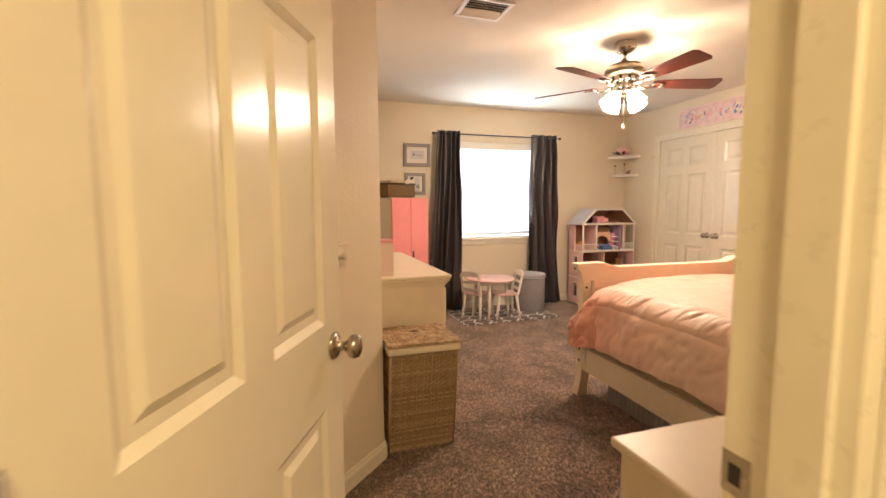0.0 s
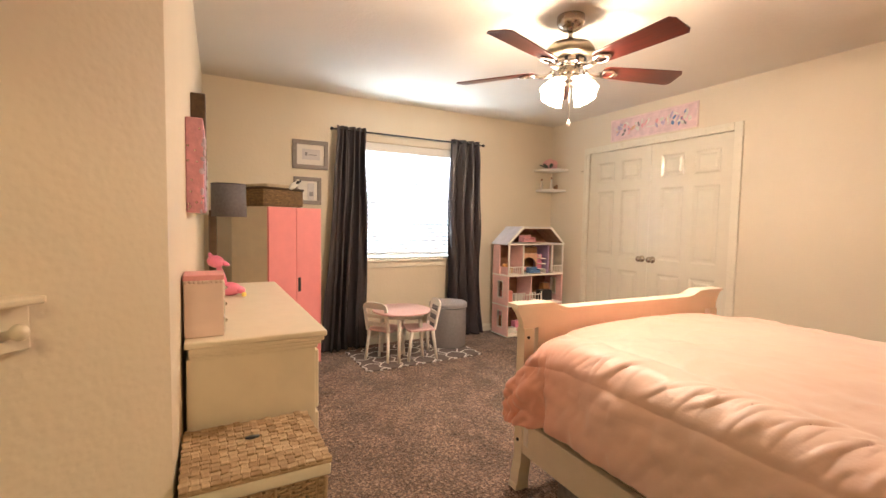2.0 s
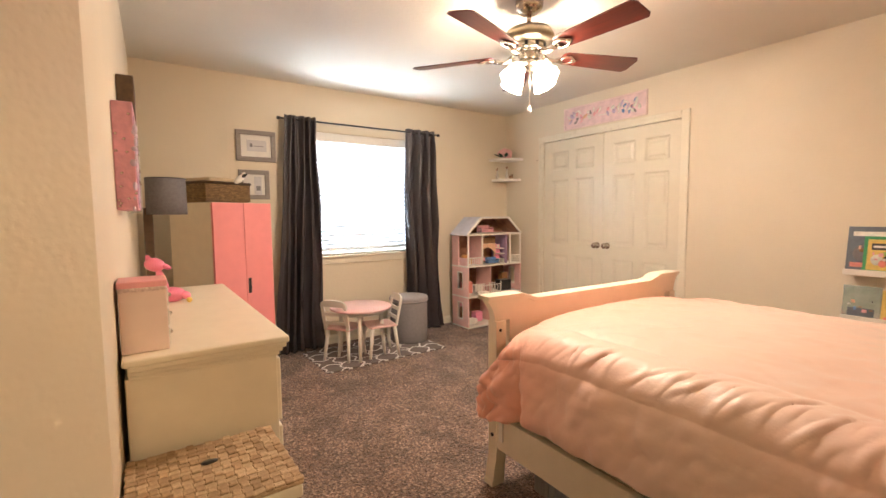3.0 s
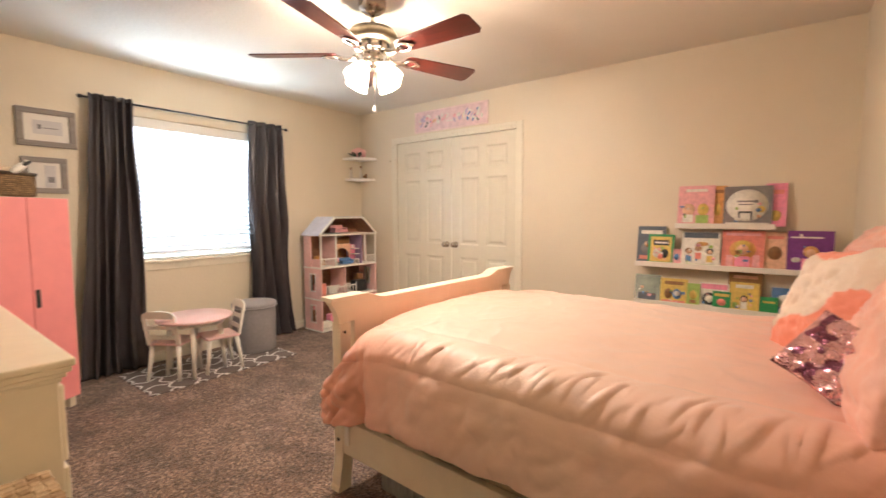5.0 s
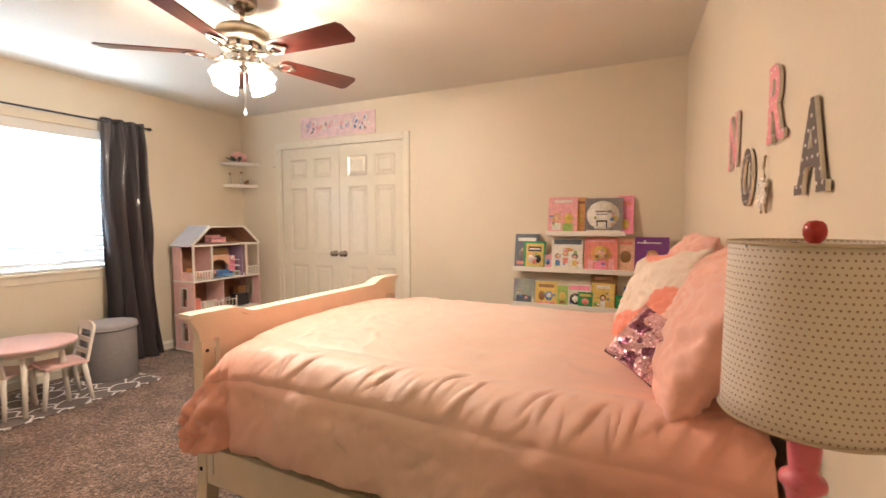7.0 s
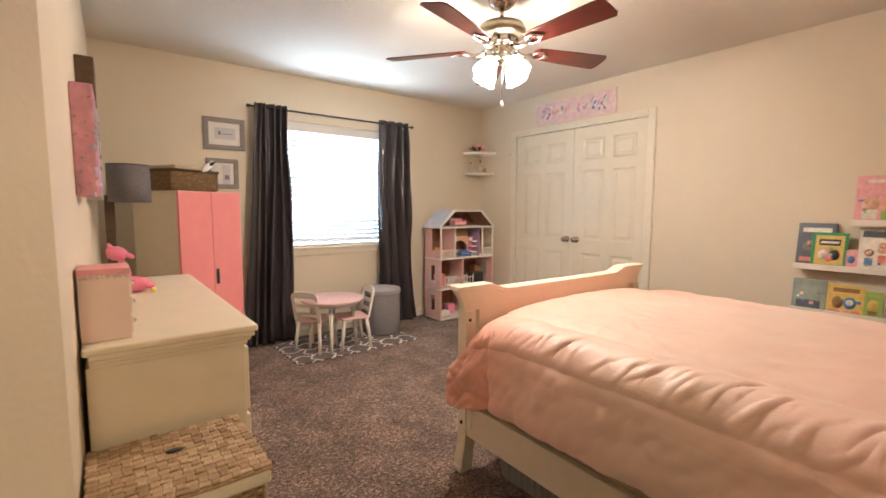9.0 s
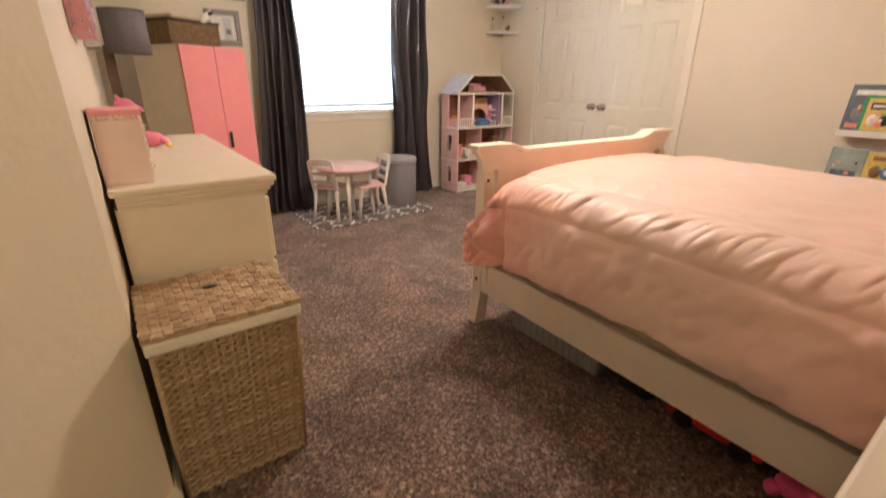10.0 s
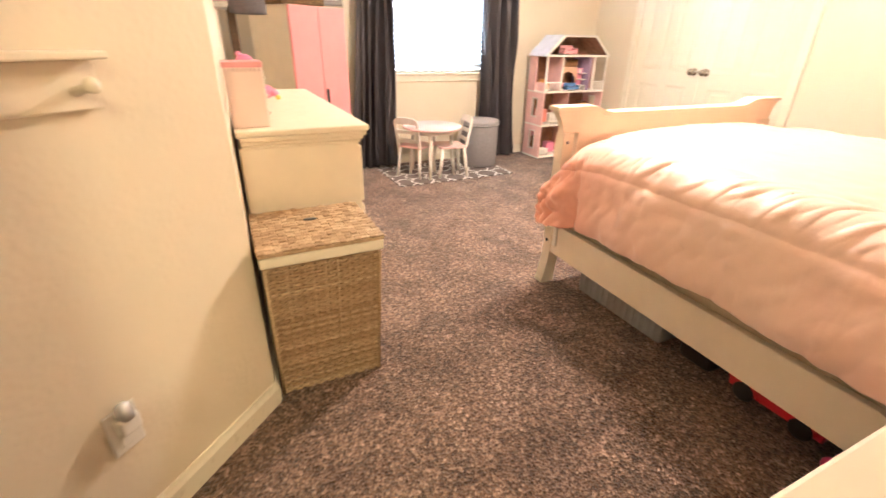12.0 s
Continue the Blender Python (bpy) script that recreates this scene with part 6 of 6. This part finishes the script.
part("side_wall", boxed(DWD - 0.014, DWD, 0.17, DDP - 0.012, 0.692, 1.016), ROSEW, dh, "pink rear side wall")
for _x in (0.002, 0.196, DWD - 0.178, DWD - 0.018):
    part("column", boxed(_x, _x + 0.016, 0.0, 0.016, 0.692, 1.016, 0.002), WHITE, dh)
for _z0, _z1, _x in ((0.032, 0.346, 0.40), (0.362, 0.676, 0.34), (0.692, 1.016, 0.215), (0.692, 1.016, 0.575)):
    part("partition", boxed(_x, _x + 0.010, 0.03, DDP - 0.012, _z0, _z1), LILAC if _x > 0.5 else ROSEW, dh, "coloured partition")
for _x0, _x1, _z in ((0.02, 0.194, 0.692), (DWD - 0.16, DWD - 0.02, 0.692)):
    _f = part("railing", boxed(_x0, _x1, 0.0, 0.008, _z + 0.082, _z + 0.092), WHITE, dh, "white balcony railing")
    for _i in range(6):
        _x = _x0 + (_x1 - _x0) * (_i + 0.5) / 6
        part("baluster", boxed(_x - 0.004, _x + 0.004, 0.001, 0.007, _z, _z + 0.082), WHITE, _f)
_g = [(0.0, 1.034), (DWD, 1.034), (DWD - 0.19, 1.205), (0.19, 1.205)]
part("gable_back", outline(bmesh.new(), _g, DDP - 0.012, DDP - 0.004, _up), TAN, dh, "tan attic back")
_rf = [(-0.012, 1.030), (0.010, 1.030), (0.197, 1.197), (DWD - 0.197, 1.197), (DWD - 0.010, 1.030), (DWD + 0.012, 1.030), (DWD - 0.185, 1.213), (0.185, 1.213)]
part("gable_trim", outline(bmesh.new(), _rf, -0.004, 0.012, _up), WHITE, dh, "white gable edge")
part("roof_slope", outline(bmesh.new(), [(-0.026, 1.022), (-0.012, 1.018), (0.19, 1.205), (0.18, 1.216)], 0.0125, DDP, _up), ROOF, dh, "pale lilac roof")
part("roof_slope", outline(bmesh.new(), [(DWD + 0.026, 1.022), (DWD + 0.012, 1.018), (DWD - 0.19, 1.205), (DWD - 0.18, 1.216)], 0.0125, DDP, _up), ROOF, dh, "pale lilac roof")
for _s, _x in ((1, 0.0), (-1, DWD)):
    part("attic_lining", outline(bmesh.new(), [(_x + _s * 0.006, 1.033), (_x + _s * 0.012, 1.033), (_x + _s * 0.196, 1.199), (_x + _s * 0.192, 1.203)], 0.0128, DDP - 0.013, _up), TAN, dh, "tan attic lining")
part("attic_lining", boxed(0.192, DWD - 0.192, 0.0128, DDP - 0.013, 1.198, 1.2035), TAN, dh, "tan attic lining")
part("roof_top", boxed(0.191, DWD - 0.191, 0.0125, DDP, 1.204, 1.216), ROOF, dh, "pale lilac roof")


def toy(name, x, y, z, w, d, h, col, label, back=False):
    th = thing(name, DM @ pose(x, y, z), label if len(label.split()) > 3 else label + " in the dollhouse", "toy furniture")
    part("seat" if back else "body", boxed(0, w, 0, d, 0.012, h * (0.5 if back else 1.0), 0.006), COL[col], th)
    if back:
        part("backrest", boxed(0, w, d - 0.02, d, h * 0.5, h, 0.006), COL[col], th)
        for _x in (0, w - 0.018):
            part("armrest", boxed(_x, _x + 0.018, 0, d - 0.021, h * 0.5, h * 0.72, 0.005), COL[col], th)
    for _x, _y in ((0.002, 0.002), (w - 0.012, 0.002), (0.002, d - 0.012), (w - 0.012, d - 0.012)):
        part("leg", boxed(_x, _x + 0.01, _y, _y + 0.01, 0, 0.0118), COL["white"], th)
    return th


toy("toy_bed", 0.26, 0.08, 1.032, 0.17, 0.10, 0.09, "rose", "small pink toy bed in the attic", True)
toy("toy_armchair", 0.05, 0.09, 0.692, 0.09, 0.09, 0.11, "orange", "orange toy armchair", True)
toy("toy_sofa", 0.30, 0.01, 0.692, 0.15, 0.07, 0.075, "blue", "blue toy sofa", True)
toy("toy_cupboard", 0.05, 0.12, 0.362, 0.11, 0.09, 0.14, "coral", "red toy cupboard")
toy("toy_piano", 0.52, 0.05, 0.362, 0.15, 0.11, 0.13, "black", "black toy piano")
part("pink_parapet", boxed(0.016, 0.02, 0.02, 0.17, 0.692, 0.775), ROSEW, dh, "pink balcony parapet")
cot = thing("toy_cot", DM @ pose(0.15, 0.02, 0.362), "white railed toy cot in the dollhouse", "toy furniture")
for _y in (0.0, 0.10):
    _f = part("rail", boxed(0, 0.34, _y, _y + 0.008, 0.095, 0.105), WHITE, cot)
    part("rail", boxed(0, 0.34, _y, _y + 0.008, 0.012, 0.020), WHITE, cot)
    for _i in range(9):
        part("bar", boxed(0.006 + 0.040 * _i, 0.014 + 0.040 * _i, _y + 0.001, _y + 0.007, 0.020, 0.095), WHITE, cot)
for _x in (0.0, 0.165, 0.332):
    part("post", boxed(_x, _x + 0.010, -0.001, 0.009, 0, 0.13, 0.002), WHITE, cot)
part("base", boxed(0, 0.34, 0.009, 0.099, 0.014, 0.022), WHITE, cot)
cp = thing("toy_canopy_bed", DM @ pose(0.24, 0.10, 0.692), "toy bed with a brown canopy and beige drapes", "toy furniture")
part("headboard", boxed(0, 0.24, 0.15, 0.165, 0, 0.16, 0.004), COL["brown"], cp)
part("mattress", boxed(0.01, 0.23, 0.02, 0.148, 0.03, 0.06, 0.008), COL["rose"], cp)
part("canopy", boxed(-0.005, 0.245, 0.01, 0.165, 0.225, 0.30, 0.01), COL["brown"], cp, "brown canopy")
part("drape", outline(bmesh.new(), [(0.0, 0.10), (0.06, 0.165), (0.12, 0.185), (0.18, 0.165), (0.24, 0.10), (0.24, 0.225), (0.0, 0.225)], 0.004, 0.012, _up), COL["skin"], cp, "beige drape")
for _x in (0.0, 0.228):
    part("bed_post", boxed(_x, _x + 0.012, 0.012, 0.024, 0, 0.225, 0.002), COL["skin"], cp)
vn = thing("toy_vanity", DM @ pose(0.49, 0.05, 0.692), "pink and white toy vanity shelf", "toy furniture")
for _z in (0.04, 0.10, 0.16):
    part("shelf", boxed(0, 0.075, 0, 0.07, _z, _z + 0.010, 0.002), COL["white"], vn)
part("back", boxed(0, 0.075, 0.0705, 0.08, 0, 0.21, 0.004), COL["pink"], vn)
for _x in (0.0, 0.067):
    part("leg", boxed(_x, _x + 0.008, 0, 0.07, 0, 0.04), COL["white"], vn)
part("mirror", boxed(0.018, 0.057, 0.066, 0.0702, 0.175, 0.205, 0.002), COL["white"], vn)
toy("toy_table", 0.20, 0.14, 0.362, 0.12, 0.09, 0.09, "white", "white toy table")
toy("toy_shelf", 0.62, 0.15, 0.362, 0.09, 0.08, 0.20, "brown", "brown toy shelf")
toy("toy_bathtub", 0.05, 0.05, 0.032, 0.12, 0.08, 0.07, "white", "white toy bathtub")
toy("toy_stove", 0.20, 0.12, 0.032, 0.10, 0.08, 0.12, "pink", "pink toy stove")
toy("toy_crib", 0.52, 0.10, 0.032, 0.12, 0.08, 0.10, "rose", "pink toy crib")
for _x, _z, _w2, _h2, _c in ((0.25, 0.88, 0.09, 0.06, "skin"), (0.60, 0.86, 0.07, 0.10, "rose"), (0.08, 0.53, 0.08, 0.08, "brown"), (0.45, 0.55, 0.10, 0.06, "skin"), (0.10, 0.20, 0.08, 0.08, "rose"), (0.50, 0.20, 0.08, 0.10, "coral")):
    part("printed_picture", boxed(_x, _x + _w2, DDP - 0.0125, DDP - 0.0102, _z, _z + _h2), COL[_c], dh, "small printed picture")

# ---- play table, chairs, ottoman, rug ----
RX0, RX1, RY0, RY1 = 2.27, 3.418, 4.76, 5.40


def rug_material():
    """Taupe ground with a white lattice of ogee curves."""
    n = Nodes("trellis_rug")
    v = n.coords((1 / 0.164, 1 / 0.160, 1))
    sep = n.add("ShaderNodeSeparateXYZ")
    n.link(v, sep.inputs[0])

    def op(kind, a, b=0.0):
        m = n.add("ShaderNodeMath")
        m.operation = kind
        for i, x in ((0, a), (1, b)):
            if isinstance(x, (int, float)):
                m.inputs[i].default_value = x
            else:
                n.link(x, m.inputs[i])
        return m.outputs[0]

    px, py = op("MULTIPLY", sep.outputs[0], 2 * math.pi), op("MULTIPLY", sep.outputs[1], 2 * math.pi)
    row = op("ADD", sep.outputs[1], 0.5)
    swell = lambda a, p: op("ADD", a, op("MULTIPLY", op("MULTIPLY", op("SINE", op("MULTIPLY", a, math.pi)), op("COSINE", p)), 0.14))
    u, w = swell(sep.outputs[0], py), swell(row, px)
    near = lambda f: op("LESS_THAN", op("ABSOLUTE", op("SUBTRACT", op("FRACT", f), 0.5)), 0.055)
    line = op("MAXIMUM", near(u), near(w))
    fib = n.ramp(n.noise(n.coords(), 220, 3), [(0.3, (0.75, 0.75, 0.75)), (0.7, (1.2, 1.2, 1.2))])
    n.set(Base_Color=n.mix(1.0, n.mix(line, (0.17, 0.135, 0.125), (0.80, 0.77, 0.73)), fib, "MULTIPLY"), Roughness=0.95)
    n.bump(n.noise(n.coords(), 260, 3), 0.6, 0.004)
    return n.m


solid("area_rug", boxed(-(RX1 - RX0) / 2, (RX1 - RX0) / 2, -(RY1 - RY0) / 2, (RY1 - RY0) / 2, 0.0, 0.010, 0.004), rug_material(), "small taupe rug with a white trellis pattern", "rug", pose((RX0 + RX1) / 2, (RY0 + RY1) / 2, 0.001, 0, 0, 1.0))
FLZ = 0.0115
tb = thing("play_table", pose(2.68, 5.0, FLZ), "round children's table, pink top and white legs", "table")
part("tabletop", turned([(0.256, 0.425), (0.264, 0.430), (0.264, 0.442), (0.258, 0.447)], 56), PALEPINK, tb, "pale pink round tabletop")
part("apron_ring", turned([(0.205, 0.385), (0.205, 0.4248), (0.193, 0.4248), (0.193, 0.385)], 48, cap=False), WHITE, tb)
for _a in (62, 152, 242, 332):
    c_, s_ = math.cos(radians(_a)), math.sin(radians(_a))
    part("leg", bar([(0.20 * c_, 0.20 * s_, 0.0), (0.168 * c_, 0.168 * s_, 0.424)], [0.013, 0.020], 14), WHITE, tb, "round white leg", True)


def play_chair(m):
    th = thing("play_chair", m, "small white wooden chair with a pink seat", "chair", "chairs at the play table")
    part("seat", outline(bmesh.new(), [(-0.12, -0.125), (0.115, -0.135), (0.13, -0.10), (0.13, 0.10), (0.115, 0.135), (-0.12, 0.125)], 0.262, 0.28, bevel=0.005), PALEPINK, th, "pale pink wooden seat")
    for x, y, sx, sy in ((-0.10, -0.10, -0.035, -0.02), (-0.10, 0.10, -0.035, 0.02), (0.10, -0.105, 0.03, -0.02), (0.10, 0.105, 0.03, 0.02)):
        part("leg", bar([(x + sx, y + sy, 0.0), (x, y, 0.262)], [0.012, 0.017], 10), WHITE, th, smooth=True)
    bm = bmesh.new()
    for y in (-0.125, 0.095):
        outline(bm, [(y, 0.27), (y + 0.03, 0.27), (y + 0.03, 0.49), (y, 0.49)], -0.008, 0.008)
    for z0, z1 in ((0.315, 0.345), (0.395, 0.425)):
        outline(bm, [(-0.095, z0), (0.095, z0), (0.095, z1), (-0.095, z1)], -0.008, 0.008)
    arc = [(-0.125, 0.49), (-0.095, 0.478), (0.095, 0.478), (0.125, 0.49), (0.115, 0.515), (0.08, 0.533), (0.0, 0.54), (-0.08, 0.533), (-0.115, 0.515)]
    outline(bm, arc, -0.008, 0.008)
    bmesh.ops.transform(bm, matrix=Matrix(((0, 0, 1, 0), (1, 0, 0, 0), (0, 1, 0, 0), (0, 0, 0, 1))), verts=bm.verts[:])
    bmesh.ops.transform(bm, matrix=pose(-0.115, 0, 0.27, 0, -12, 0) @ pose(0, 0, -0.27), verts=bm.verts[:])
    part("backrest", bm, WHITE, th, "white cut-out backrest")
    return th


ch = play_chair(pose(2.545, 5.05, FLZ, 0, 0, 35))
copy_thing(ch, pose(2.835, 4.95, FLZ, 0, 0, 172))

ot = thing("ottoman", pose(3.275, 5.195, FLZ) @ Matrix.Diagonal((0.94, 0.94, 1.0, 1.0)), "round grey fabric storage ottoman", "ottoman")
part("drum", turned([(0.185, 0.0), (0.192, 0.01), (0.195, 0.20), (0.193, 0.385), (0.188, 0.392)], 56), plain("grey_felt", (0.27, 0.25, 0.255), 0.9, vary=0.07, scale=40, bump=0.3, bump_scale=300), ot, "grey fabric drum", True)
part("lid", turned([(0.194, 0.396), (0.202, 0.40), (0.204, 0.425), (0.196, 0.438), (0.12, 0.446), (0.0, 0.448)], 56), plain("grey_felt_lid", (0.36, 0.335, 0.34), 0.9, vary=0.06, scale=40, bump=0.3, bump_scale=300), ot, "padded grey lid", True)
part("lid_piping", tube(bmesh.new(), [(0.2035 * math.cos(a * math.pi / 32), 0.2035 * math.sin(a * math.pi / 32), 0.402) for a in range(64)], 0.004, 6, closed=True), plain("grey_piping", (0.45, 0.42, 0.42), 0.8), ot)

# ---- things under the bed ----
bn = thing("under_bed_bin", pose(2.515, 2.28, 0.0), "low grey ribbed plastic bin under the bed", "bin")
part("tub", boxed(0, 0.45, 0, 0.50, 0.0, 0.17, 0.012), plain("grey_plastic", (0.30, 0.29, 0.29), 0.5), bn)
for _i in range(12):
    part("rib", boxed(-0.005, 0.0005, 0.03 + 0.038 * _i, 0.048 + 0.038 * _i, 0.015, 0.15, 0.002), plain("grey_plastic_rib", (0.33, 0.32, 0.32), 0.5) if _i == 0 else bpy.data.materials["grey_plastic_rib"], bn)
part("lid", boxed(-0.008, 0.458, -0.008, 0.508, 0.1705, 0.185, 0.005), bpy.data.materials["grey_plastic"], bn)
dc = thing("toy_case", pose(2.53, 2.06, 0.0), "black toy case under the bed", "case")
part("shell", boxed(0, 0.28, 0, 0.15, 0, 0.13, 0.03, 3), BLACK, dc)
part("carry_handle", bar([(0.05, 0.04, 0.128), (0.06, 0.04, 0.155), (0.20, 0.04, 0.155), (0.21, 0.04, 0.128)], 0.007), BLACK, dc)
car = thing("toy_car", pose(2.525, 1.69, 0.0), "red plastic toy car under the bed", "toy car")
RED = plain("red_plastic", (0.65, 0.03, 0.05), 0.3)
_cb = outline(bmesh.new(), [(0, 0.03), (0.30, 0.03), (0.31, 0.07), (0.26, 0.09), (0.22, 0.145), (0.10, 0.15), (0.06, 0.095), (-0.005, 0.08)], 0, 0.14, Matrix(((0, 0, 1, 0), (1, 0, 0, 0), (0, 1, 0, 0), (0, 0, 0, 1))), bevel=0.012)
part("body", _cb, RED, car)
for _y in (0.06, 0.245):
    for _x in (-0.004, 0.118):
        part("wheel", turned([(0.030, 0), (0.036, 0.004), (0.036, 0.022), (0.030, 0.026)], 24, pose(_x, _y, 0.036, 0, 90, 0)), BLACK, car, "black wheel")
for _i, (_x, _y, _s, _c) in enumerate(((2.51, 1.59, 0.8, HOTPINK), (2.49, 1.47, 0.8, PINK))):
    solid("plush_toy", blob([((0, 0, 0.05 * _s), (0.06 * _s, 0.07 * _s, 0.05 * _s), (0, 0, 0)), ((-0.02, -0.06 * _s, 0.085 * _s), (0.042 * _s, 0.042 * _s, 0.04 * _s), (0, 0, 0)), ((-0.03, 0.06 * _s, 0.03 * _s), (0.03 * _s, 0.03 * _s, 0.03 * _s), (0, 0, 0))]), _c, "pink stuffed toy under the bed", "toy", pose(_x, _y, 0), smooth=True)
